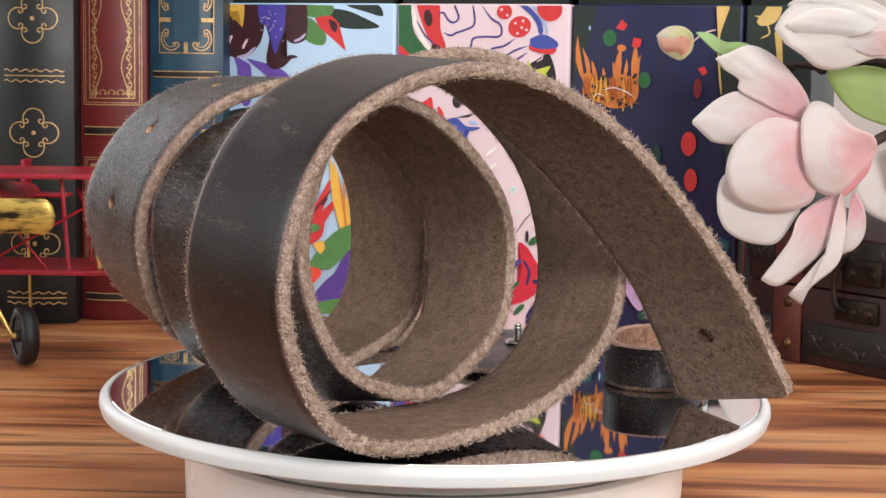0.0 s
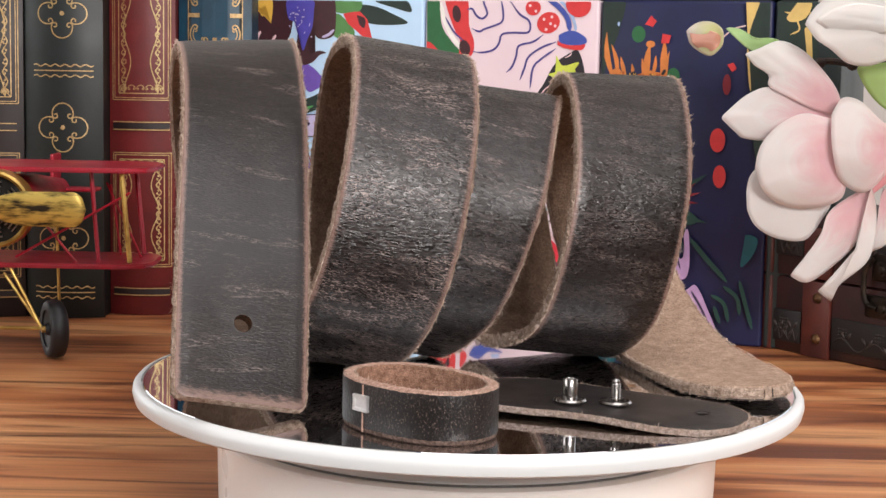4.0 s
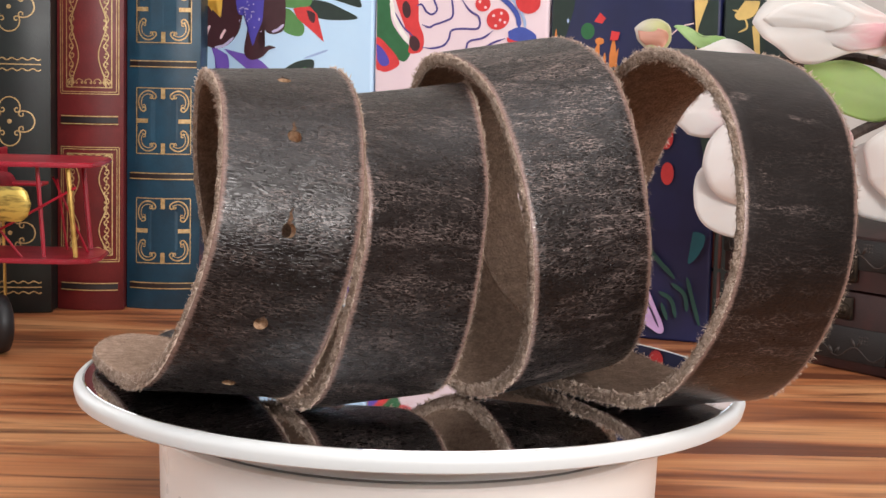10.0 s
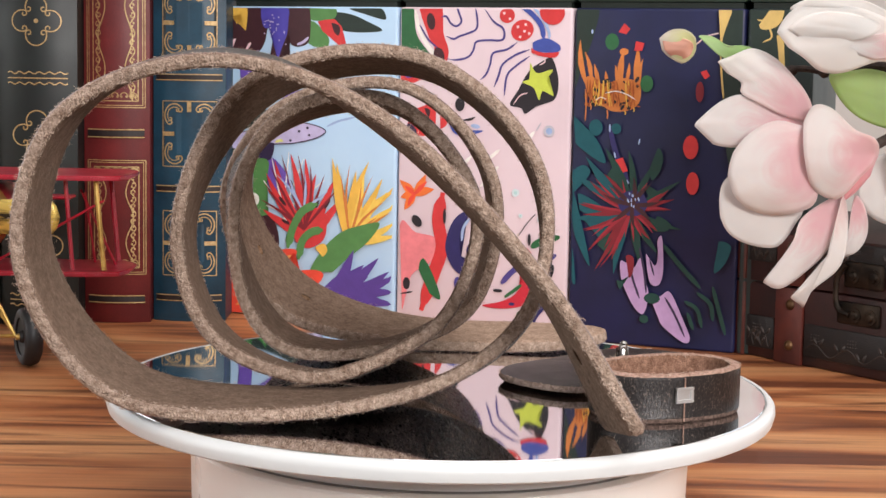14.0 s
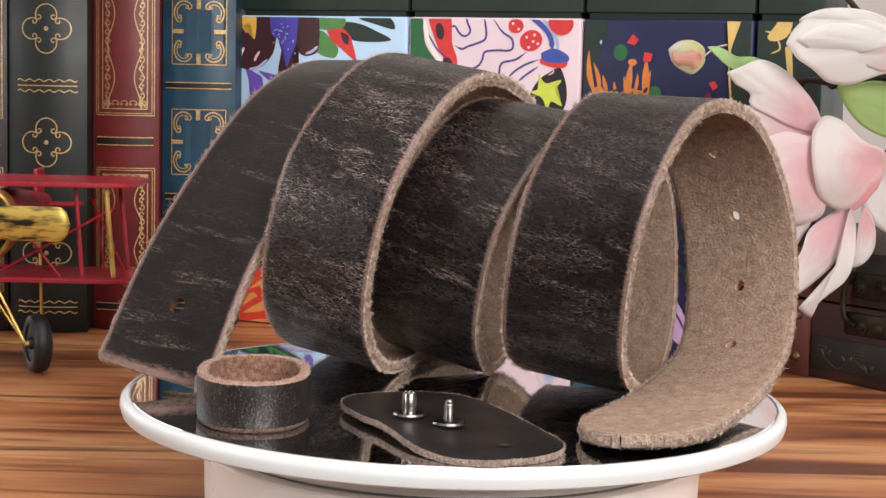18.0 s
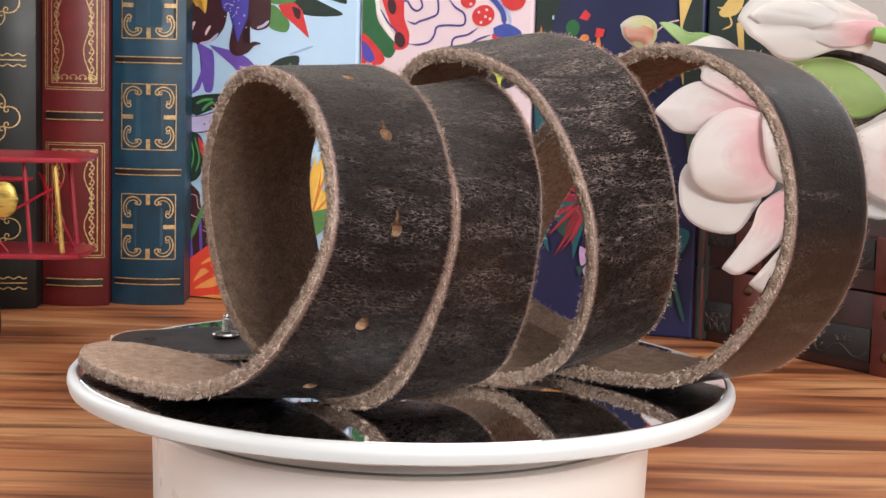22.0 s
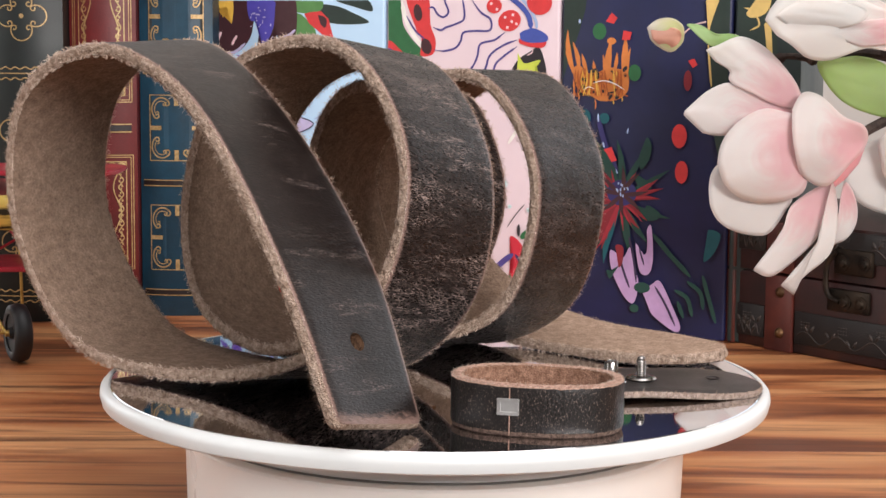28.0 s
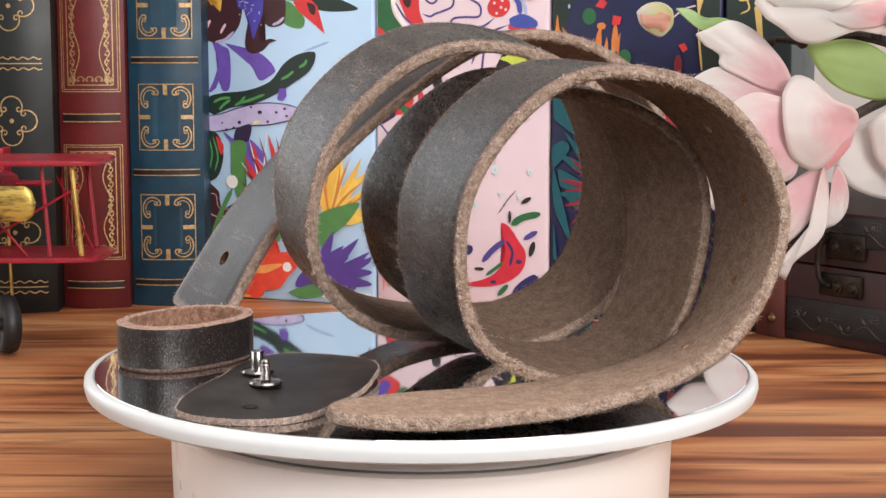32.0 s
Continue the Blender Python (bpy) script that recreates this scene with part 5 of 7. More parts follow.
blue.blade("purple_petal", PURPLE, 7.04, (64.4, 10.6), (101.7, 18.4))
blue.blade("purple_petal", PURPLE, 7.04, (64.4, 10.6), (101.1, 11.7))
blue.blade("purple_petal", PURPLE, 7.04, (64.4, 10.6), (92.5, 17.2))
blue.blade("purple_petal", PURPLE, 7.04, (64.4, 10.6), (85.1, 25.8))
blue.patch("purple_heart", PURPLE, (53.8, 8.4), (62.2, 21.3), (74, 27.6), (84.1, 19.7), (89.2, 9.3), (75.9, 6.2))
blue.patch("red_fruit", TOMATO, (-3.9, 17.6), (1.8, 21.2), (15.8, 30.9), (33.2, 37.3), (42.1, 37.5), (40.5, 32.5), (31.9, 26), (40.5, 25.4), (37.5, 18.7), (30.8, -0.5), (-3.7, -4.8))
blue.patch("fruit_shine", APRICOT, (4.7, 9.1), (12.4, 20), (26.3, 28.5), (38, 33.9), (26.4, 24.1), (12.5, 13.8))
blue.patch("fruit_shine", APRICOT, (4.8, 5), (19.5, 13.6), (37.5, 19.6), (26.5, 11.3), (12.5, 5.6))
blue.stroke("fruit_shine", APRICOT, 2.05, (5.5, -0.9), (16.1, 1.5), (26.6, 1.7))
blue.patch("red_fruit", TOMATO, (4.6, 14.6), (18.8, 31.1), (39.5, 36.8), (40.9, 33.5), (32.6, 25.6), (53.2, 27.4), (58.6, 24), (49.8, 14.2), (42.9, 6.7), (29.1, 6.7), (8.2, 18.6))
blue.patch("fruit_shine", APRICOT, (8.9, 18.6), (22.2, 28.1), (39.5, 34.7), (25.7, 24.6))
blue.patch("fruit_shine", APRICOT, (18.7, 13.9), (32.6, 18.8), (46.4, 20.2), (32.6, 13.8))
blue.dot("berry", CREAM, 48.7, 18.8, 2.64, 2.64, 0)
blue.patch("broad_leaf", LEAF, (49.1, 4.9), (60, 9.3), (73.4, 12), (75.4, 9.7), (70.1, 4.4), (53.2, 2.1))
blue.patch("white_patch", CREAM, (70.1, 3.2), (76.8, 7.3), (93.4, 7.2), (98.6, 5.1))
pink.patch("green_leaf", DEEP_GREEN, (0.2, 169.4), (7.2, 169.5), (9.4, 155), (15.3, 146.4), (20.5, 140.7), (17.5, 134.3), (11.7, 136.2), (4.2, 143.3), (0.7, 146.2))
pink.stroke("white_edge", CREAM, 2.35, (8.6, 166.6), (10.7, 157.9), (15.3, 149.3), (20.5, 143))
pink.patch("red_ribbon", SCARLET, (11.1, 169.5), (16.8, 152.2), (20.1, 146.5), (19.3, 138.9), (26.2, 139.7), (27.6, 146.6), (24.6, 155.2), (23, 169.6))
pink.dot("ribbon_spot", MAROON, 17.6, 160.9, 2.35, 4.4, 10)
pink.dot("ribbon_spot", MAROON, 22.4, 143.6, 2.93, 4.11, 20)
pink.patch("red_fruit", SCARLET, (0.7, 146.2), (7.8, 141.9), (14.3, 133.3), (7.7, 128.8), (2.9, 129.3), (0.9, 131.6))
pink.patch("fruit_heart", BLUE_VIOLET, (1, 142.7), (5.9, 139), (8.6, 133.2), (4.5, 131.6), (1.2, 136))
pink.patch("red_bloom", SCARLET, (2.8, 100.7), (6.5, 108.2), (7.7, 114.1), (15.9, 117.9), (20.3, 119.8), (21.2, 108.7), (18.8, 104.2), (13.1, 101.1))
pink.patch("bloom_mark", INK_VIOLET, (3.6, 96.3), (5.3, 107.6), (9.8, 105.4), (10.6, 99.5))
pink.patch("bloom_mark", MAROON, (14.7, 115.8), (17.9, 115), (16.7, 110))
pink.patch("green_leaf", DEEP_GREEN, (9.7, 108.3), (14.2, 107), (20, 104.3), (15.7, 100.9))
pink.patch("red_petal", SCARLET, (23.6, 115.2), (26.2, 113.2), (27.6, 108.3), (23.2, 105.8))
pink.stroke("indigo_line", INDIGO, 0.88, (1.6, 97.7), (8.5, 89.1))
pink.stroke("wave_line", INDIGO, 1.06, (23.3, 162.9), (26.1, 163.5), (28.7, 160), (31.9, 158.6), (34.6, 161.2), (32.7, 166.4), (32, 170.4))
pink.stroke("wave_line", INDIGO, 1.06, (41.6, 170.4), (43.3, 162.1), (42.8, 157.2), (38.2, 154.9), (33.5, 153.4), (30.4, 152), (26.3, 153.4))
pink.stroke("wave_line", INDIGO, 1.06, (45.7, 169.8), (52, 161.3), (57.2, 157.9), (58.2, 153.6), (56.1, 151.6), (49.1, 151.6), (42.9, 150.6), (41.4, 146.3), (38.4, 142.8), (32.1, 141.3), (26.8, 141.8))
pink.stroke("wave_line", INDIGO, 1.06, (65.3, 150.8), (59.9, 147.1), (52.3, 145), (50.8, 139.3), (48.7, 134.3), (45.7, 131.4))
pink.stroke("wave_line", INDIGO, 1.06, (72.1, 147.2), (64.5, 144.3), (57.6, 139.4), (55.5, 133.6), (53.2, 127.8))
pink.stroke("wave_line", INDIGO, 1.06, (72.1, 143.8), (64.6, 138.6), (60.1, 133.7), (58.8, 123.6))
pink.stroke("indigo_line", INDIGO, 0.88, (11.3, 159.1), (16.2, 151.8), (21.6, 147.3))
pink.patch("black_rock", INK, (83.3, 144), (87.7, 132.7), (86.1, 122.5), (77.8, 119.5), (70.6, 114.7), (68.1, 117.5), (62, 119.1), (66.4, 126.6), (70.8, 134.7), (76.1, 139.9))
pink.stroke("rock_line", PALE_PINK, 0.59, (63.8, 119.1), (67.4, 123.8), (71.6, 125.3))
pink.stroke("rock_line", PALE_PINK, 0.59, (77.4, 139.4), (80.3, 141.1), (79.7, 143.9))
pink.patch("starfish", LIME, (72.5, 140.4), (76.2, 135.4), (84.6, 137.2), (81.7, 131.5), (85.5, 124.2), (79.4, 126.3), (77.7, 121.7), (74.6, 127.9), (68.5, 130.7), (73.3, 133))
pink.stroke("blue_arc", COBALT, 2.64, (65.5, 170.4), (73.8, 164.2), (78.2, 158.6), (79.5, 152.4))
pink.stroke("blue_arc", SKY, 1.47, (71.6, 170.4), (78, 163.7), (81.8, 156.9), (82.5, 152.4))
pink.dot("mushroom_cap", SCARLET, 59.6, 164.2, 4.11, 3.81, 0)
pink.dot("mushroom_cap", SCARLET, 67.9, 156.8, 6.16, 5.28, 20)
pink.dot("spot", PALE_PINK, 58, 165.3, 0.76, 0.76, 0)
pink.dot("spot", PALE_PINK, 61.1, 162.5, 0.76, 0.76, 0)
pink.dot("spot", PALE_PINK, 65.5, 158.5, 0.76, 0.76, 0)
pink.dot("spot", PALE_PINK, 69.7, 159.7, 0.76, 0.76, 0)
pink.dot("spot", PALE_PINK, 71.6, 155.2, 0.76, 0.76, 0)
pink.dot("spot", PALE_PINK, 66.8, 153.4, 0.76, 0.76, 0)
pink.dot("spot", PALE_PINK, 69.1, 156.3, 0.76, 0.76, 0)
pink.patch("mushroom_gills", SCARLET, (73, 147.8), (79.6, 145.6), (87.4, 146.3), (85.7, 143.4), (78.2, 143.9), (72.4, 146.1))
pink.patch("blue_cap", COBALT, (73.5, 150.6), (80.7, 153), (87.9, 149.6), (87.4, 146.3), (78.4, 145.9), (73.3, 147.8))
pink.dot("red_drop", SCARLET, 83.7, 165.9, 6.75, 6.16, -20)
pink.dot("bubble", PALE_GREY, 83.5, 106.2, 2.93, 2.93, 0)
pink.dot("bubble_heart", HAZE_BLUE, 83.5, 106.2, 1.76, 1.76, 0)
pink.stroke("twig", PALE_GREY, 0.73, (76.6, 106), (79.2, 110.4))
pink.patch("fish", COBALT, (28.8, 108.1), (34.2, 110), (39.9, 105.8), (47.7, 105.4), (43.7, 103.6), (39.3, 102.9), (41.3, 97.1), (35.6, 101.6), (30.5, 104.7))
pink.patch("fish_back", INK, (34.2, 110), (40.4, 111.6), (43.5, 112.3), (39.8, 109.9))
pink.stroke("fish_belly", SKY, 2.05, (41.1, 107.9), (46.1, 107.1))
pink.dot("dark_pod", INK, 34.7, 118.5, 2.64, 3.52, 0)
pink.blade("lily_petal", TANGERINE, 4.69, (10.1, 70.9), (1.6, 77.9))
pink.blade("lily_petal", TANGERINE, 4.69, (10.1, 70.9), (16.4, 81.5))
pink.blade("lily_petal", TANGERINE, 4.69, (10.1, 70.9), (21, 74))
pink.blade("lily_petal", TANGERINE, 4.69, (10.1, 70.9), (4.4, 62.5))
pink.blade("lily_petal", TANGERINE, 4.69, (10.1, 70.9), (2.3, 69))
pink.blade("lily_petal", TOMATO, 2.64, (10.1, 70.9), (4.2, 75.1))
pink.blade("lily_petal", TOMATO, 2.64, (10.1, 70.9), (17.1, 78))
pink.blade("lily_petal", TOMATO, 2.64, (10.1, 70.9), (6.3, 64.4))
pink.patch("pink_patch", CORAL, (1.9, 54.6), (11, 50.9), (22.7, 48.5), (24.1, 40.3), (17.7, 33.9), (8.7, 27.4), (3.1, 8.8))
pink.stroke("red_ribbon", SCARLET, 7.04, (26.2, 72.5), (23.8, 58.1), (26, 43.4), (21.1, 28.1), (14.8, 9.7))
pink.dot("dark_mark", INK, 11.6, 56.9, 2.35, 3.52, 40)
pink.dot("dark_mark", INK, 6.2, 23.6, 2.05, 3.23, 0)
pink.patch("green_leaf", DEEP_GREEN, (13.2, 31.2), (15.8, 37.4), (21.7, 28.2), (25.7, 16.4), (17.9, 20.7))
pink.stroke("dark_mark", INK, 0.88, (3, 17.9), (9.8, 19.3))
pink.patch("crescent", DEEP_INDIGO, (49.9, 64.6), (46.3, 60.6), (41.2, 60.9), (37, 55.1), (36, 44.7), (38.7, 37.5), (46.2, 36.5), (53.8, 34.6), (52.7, 30.4), (43.3, 28), (33.7, 32.1), (28.4, 41.3), (28.9, 50.2), (33.7, 59.9), (42.4, 64.8))
pink.stroke("crescent_glow", SKY, 1.47, (41.3, 59.8), (37.9, 54.3), (37.2, 47.7))
pink.dot("dark_pod", DEEP_INDIGO, 42, 42.7, 2.05, 3.81, 0)
pink.patch("red_chilli", ROSE_RED, (69.6, 46.8), (73.9, 45.6), (79, 38.6), (83.1, 31.6), (80.7, 22.7), (71.6, 16.2), (59.3, 13.8), (49.3, 14.8), (59.2, 17.4), (67.2, 21.8), (71.3, 29.4), (71.6, 38.2))
pink.stroke("chilli_mark", DEEP_INDIGO, 1.47, (72.6, 38.2), (75.8, 32.6), (74.5, 25.2))
pink.dot("chilli_mark", DEEP_INDIGO, 79.3, 27.6, 1.76, 1.17, 0)
pink.dot("chilli_mark", DEEP_INDIGO, 65.5, 16.6, 1.76, 0.88, 0)
pink.stroke("green_pod", DEEP_GREEN, 3.52, (75.4, 46.5), (81.4, 50.4), (90.7, 52.7))
pink.stroke("indigo_pod", INDIGO, 2.93, (59.6, 26.8), (65, 33), (71.6, 38.2))
pink.stroke("indigo_pod", INDIGO, 2.64, (82, 39.4), (89.1, 43.6))
pink.dot("dark_pod", INK, 86.4, 34.5, 1.47, 4.11, -15)
pink.stroke("indigo_pod", DEEP_INDIGO, 4.11, (75, 5.6), (79.4, 13.6), (85.4, 18.4), (89.9, 20.2))
pink.stroke("green_pod", DEEP_GREEN, 2.64, (68.1, 9.8), (73.5, 15.5))
pink.stroke("green_pod", DEEP_GREEN, 1.76, (61.6, 19.9), (66.8, 23.8), (70.7, 27))
pink.dot("dark_pod", INDIGO, 35.1, 25.4, 1.76, 3.52, 0)
pink.dot("dark_pod", INK, 39.7, 21.9, 2.05, 0.88, 0)
pink.dot("dark_pod", INK, 57.8, 23.1, 2.64, 0.88, 0)
pink.dot("dark_pod", INK, 83.2, 59.2, 2.93, 1.17, 30)
pink.dot("dark_pod", INK, 74.4, 50.5, 0.88, 3.23, 0)
pink.dot("dark_pod", INK, 27.4, 60.2, 0.88, 4.11, 0)
pink.stroke("twig", INK, 0.47, (68.2, 51.9), (72.9, 58.6), (77.6, 64.1))
pink.stroke("white_streak", CREAM, 1.76, (47.1, 76.5), (52.6, 83.1), (56.8, 87.3))
pink.stroke("white_streak", CREAM, 1.76, (68.2, 94.5), (72.9, 101.8), (75.8, 105.9))
pink.stroke("white_streak", CREAM, 1.76, (51.1, 90.9), (57.2, 96))
pink.stroke("white_streak", CREAM, 1.76, (35.6, 85.9), (41.8, 92))
pink.dot("white_dot", PALE_MINT, 66.4, 74.2, 2.05, 2.05, 0)
pink.dot("dot_heart", MINT, 66.4, 74.2, 0.92, 0.92, 0)
pink.dot("white_dot", PALE_MINT, 85.2, 73.7, 1.47, 1.47, 0)
pink.dot("dot_heart", MINT, 85.2, 73.7, 0.66, 0.66, 0)
pink.dot("white_dot", PALE_MINT, 69.4, 62.5, 1.17, 1.17, 0)
pink.dot("dot_heart", MINT, 69.4, 62.5, 0.53, 0.53, 0)
pink.dot("white_dot", PALE_MINT, 79.5, 61, 1.17, 1.17, 0)
pink.dot("dot_heart", MINT, 79.5, 61, 0.53, 0.53, 0)
pink.dot("white_dot", PALE_MINT, 55.1, 55.8, 2.05, 2.05, 0)
pink.dot("dot_heart", MINT, 55.1, 55.8, 0.92, 0.92, 0)
RUBY = ink("ink_ruby", 158, 42, 56)
navy.patch("dark_leaf", INK_GREEN, (-1.5, 169.3), (12, 169.3), (9.5, 153.2), (4.1, 138.5), (-0.4, 127.7))
navy.patch("red_drop", SCARLET, (22.6, 156.4), (25.6, 160.8), (28.6, 158.1), (26.7, 155.3), sharp=True)
navy.dot("green_dot", DEEP_GREEN, 19.5, 151.6, 3.52, 4.11, 0)
DARK_ORANGE = ink("ink_dark_orange", 176, 92, 44)
navy.patch("crown", ORANGE, (5.6, 132.5), (9.5, 134.6), (14.2, 130.8), (19.5, 131.6), (24.8, 133.8), (30.2, 133.0), (34.4, 131.5), (34.8, 123.4), (31.9, 119.3), (27.6, 117.5), (20.6, 117.2), (15.4, 119.6), (10.4, 121.4), (6.8, 126.5))
for base, tip, wide in (((6.4, 131), (3.1, 152.4), 3.0), ((9.2, 132), (5.6, 146.4), 2.4), ((13.2, 131), (10.6, 140.6), 2.2), ((24.6, 132), (25.6, 147.2), 3.4), ((22.6, 131), (21.5, 140.0), 2.0),
                        ((27.4, 132), (28.6, 141.4), 2.0), ((32.2, 131), (32.9, 149.8), 3.6), ((34.2, 130), (35.6, 143.6), 2.0), ((17.2, 131), (16.5, 137.2), 1.8)):
    navy.blade("crown_spike", ORANGE, wide, base, tip)
navy.dot("crown_ball", ORANGE, 25.8, 146.8, 2.3, 1.7, 0)
crown_chance = random.Random(31)
for k in range(46):
    u, v = crown_chance.uniform(6.5, 34.0), crown_chance.uniform(118.6, 133.5)
    navy.dot("crown_mark", INK if k % 3 else DARK_ORANGE, u, v, crown_chance.uniform(0.35, 1.7), crown_chance.uniform(0.3, 1.1), crown_chance.uniform(0, 180))
for k in range(22):
    u = crown_chance.uniform(6.5, 33.5)
    navy.stroke("crown_line", AMBER if k % 2 else DARK_ORANGE, crown_chance.uniform(0.3, 0.7), (u, 132.5), (u + crown_chance.uniform(-1.6, 1.6), 126.0), (u + crown_chance.uniform(-2.4, 2.4), 119.5))
navy.stroke("crown_beads", CREAM, 0.5, (16.8, 126.0), (22.6, 127.2), (28.4, 125.6), (33.0, 122.9))
navy.stroke("crown_beads", CREAM, 0.4, (12.0, 122.6), (14.6, 124.0), (17.5, 123.2))
navy.patch("red_tip", SCARLET, (31.3, 147.3), (32, 152), (36.3, 151.2), (35.3, 147.4), sharp=True)
for u, top, low in ((6.6, 128, 112), (9.3, 121, 117.6), (18.0, 118, 113.2), (27.2, 117.6, 115.6), (31.6, 119.4, 117.2)):
    navy.stroke("drip", ORANGE if u < 20 else AMBER, 0.6, (u, top), (u + 0.5, (top + low) / 2), (u + 0.3, low))
navy.dot("green_dot", DEEP_GREEN, 38.1, 131.3, 3.23, 4.11, 0)
navy.patch("red_drop", SCARLET, (64.8, 137.4), (67.8, 138.5), (69.6, 135.6), (67.2, 133.9), sharp=True)
navy.dot("red_drop", CRIMSON, 64.9, 127.8, 2.05, 4.99, 0)
navy.dot("red_drop", SCARLET, 61.3, 100.7, 3.81, 5.87, 0)
navy.dot("red_drop", SCARLET, 62.8, 83, 3.23, 5.57, 0)
navy.patch("teal_leaf", TEAL, (-0, 114.1), (7.6, 108.7), (14.3, 101.3), (18.1, 91.3), (9.4, 95.2), (0.9, 102.8))
navy.patch("teal_leaf", TEAL, (0.7, 85.7), (6.6, 89.9), (10.3, 86.1), (3.9, 77.9), (1, 76.6))
navy.patch("teal_leaf", TEAL, (1.6, 76.6), (7.5, 56.8), (11.3, 39.2), (6, 47.6), (2.4, 56.6), (1.2, 68))
navy.patch("teal_leaf", TEAL, (1.8, 47.9), (4, 30.1), (1.6, 32.8))
navy.dot("teal_dot", TEAL, 12.6, 108.9, 3.52, 4.11, 0)
navy.dot("teal_dot", TEAL, 23.1, 108.6, 2.64, 2.64, 0)
navy.patch("teal_leaf", TEAL, (4, 75.3), (11.5, 72.8), (19.1, 67.5), (11.7, 65.1), (4.2, 68.1))
navy.patch("teal_leaf", TEAL, (7.3, 62.6), (16.3, 61.9), (22.3, 57.7), (13.5, 54.3))
navy.stroke("stalk", DEEP_INDIGO, 2.64, (19.6, 109.6), (24.1, 94.6), (30.4, 82.4))
navy.patch("stalk_band", SCARLET, (22.7, 93.1), (27.1, 94.4), (29.9, 87.8), (25, 86.2), sharp=True)
navy.stroke("glint", SKY, 0.88, (19.9, 110.8), (20, 106.8))
navy.stroke("glint", SKY, 0.88, (22.6, 96.8), (23.3, 94))
navy.stroke("glint", SKY, 0.73, (35.5, 104), (35, 101.2))
navy.stroke("glint", SKY, 0.73, (29.4, 83.5), (30.4, 81.3))
navy.dot("glint", SKY, 9.5, 156.5, 0.59, 1.17, 0)
navy.patch("green_leaf", FOREST, (44.8, 99.6), (47.6, 95.5), (46.3, 88.4), (42.2, 83.8), (41.4, 91.9))
navy.patch("green_leaf", FOREST, (37.6, 81.6), (44.9, 78.6), (48, 74.5), (40.8, 74.2))
navy.patch("green_leaf", FOREST, (21.4, 88.8), (25.9, 83.9), (24, 81), (18.5, 85.9))
navy.patch("green_leaf", FOREST, (45.4, 66), (52.7, 62.1), (49.9, 58.6), (42.7, 59.3))
navy.patch("green_leaf", FOREST, (15.1, 50.1), (20.9, 56.2), (25.4, 52.1), (19.7, 44.7))
for wide, colour, tip in ((6.0, TEAL, (3.0, 84.0)), (5.5, TEAL, (8.0, 94.0)), (5.0, FOREST, (18.0, 99.0)), (4.0, FOREST, (30.0, 98.0)), (3.5, FOREST, (45.0, 94.0)), (3.5, FOREST, (57.0, 84.0)),
                          (3.5, FOREST, (58.0, 60.0)), (4.0, FOREST, (47.0, 47.0)), (4.5, FOREST, (38.0, 40.0)), (5.0, TEAL, (24.0, 36.0)), (5.5, TEAL, (3.0, 63.0))):
    navy.blade("teal_leaf", colour, wide, (32.2, 68.1), tip)
navy.blade("red_petal", CRIMSON, 2.64, (32.2, 68.1), (4.7, 70.5))
navy.blade("red_petal", CRIMSON, 2.64, (32.2, 68.1), (6.9, 57.4))
navy.blade("red_petal", CRIMSON, 2.64, (32.2, 68.1), (10.2, 46.7))
navy.blade("red_petal", CRIMSON, 2.64, (32.2, 68.1), (14, 37.1))
navy.blade("red_petal", CRIMSON, 2.64, (32.2, 68.1), (10.4, 82.1))
navy.blade("red_petal", CRIMSON, 2.64, (32.2, 68.1), (17.9, 85.9))
navy.blade("red_petal", CRIMSON, 2.64, (32.2, 68.1), (52.7, 69.4))
navy.blade("red_petal", CRIMSON, 2.64, (32.2, 68.1), (51.2, 79.4))
navy.blade("red_petal", CRIMSON, 2.64, (32.2, 68.1), (46.2, 58.4))
navy.blade("red_petal", CRIMSON, 2.64, (32.2, 68.1), (42.3, 54.2))
navy.blade("red_petal", CRIMSON, 2.64, (32.2, 68.1), (54.2, 74.8))
navy.blade("red_petal", CRIMSON, 2.64, (32.2, 68.1), (7.3, 64.9))
navy.blade("red_petal", CRIMSON, 2.64, (32.2, 68.1), (22.7, 42.8))
navy.blade("red_petal", CRIMSON, 2.64, (32.2, 68.1), (19, 48.9))
navy.blade("red_petal", RUBY, 1.3, (32.3, 67.3), (6.5, 71.1))
navy.blade("red_petal", RUBY, 1.3, (32.3, 67.3), (8.1, 56.9))
navy.blade("red_petal", RUBY, 1.3, (32.3, 67.3), (11.9, 47.9))
navy.blade("red_petal", RUBY, 1.3, (32.3, 67.3), (16.4, 38.4))
navy.blade("red_petal", RUBY, 1.3, (32.3, 67.3), (22.1, 46.2))
navy.blade("red_petal", RUBY, 1.3, (32.3, 67.3), (13.3, 83.4))
navy.blade("red_petal", RUBY, 1.3, (32.3, 67.3), (50.4, 69.9))
navy.blade("red_petal", RUBY, 1.3, (32.3, 67.3), (47.9, 77.6))
navy.blade("red_petal", RUBY, 1.3, (32.3, 67.3), (43.9, 57.4))
navy.blade("red_petal", RUBY, 1.3, (32.3, 67.3), (29.7, 54.7))
navy.blade("red_petal", RUBY, 1.3, (32.3, 67.3), (34.2, 52.6))
navy.blade("red_petal", RUBY, 1.3, (32.3, 67.3), (38.5, 55.1))
navy.blade("red_petal", RUBY, 1.3, (32.3, 67.3), (25.5, 47.9))
navy.blade("red_petal", RUBY, 1.3, (32.3, 67.3), (12.3, 54.2))
navy.blade("red_petal", RUBY, 1.3, (32.3, 67.3), (11.4, 77.1))
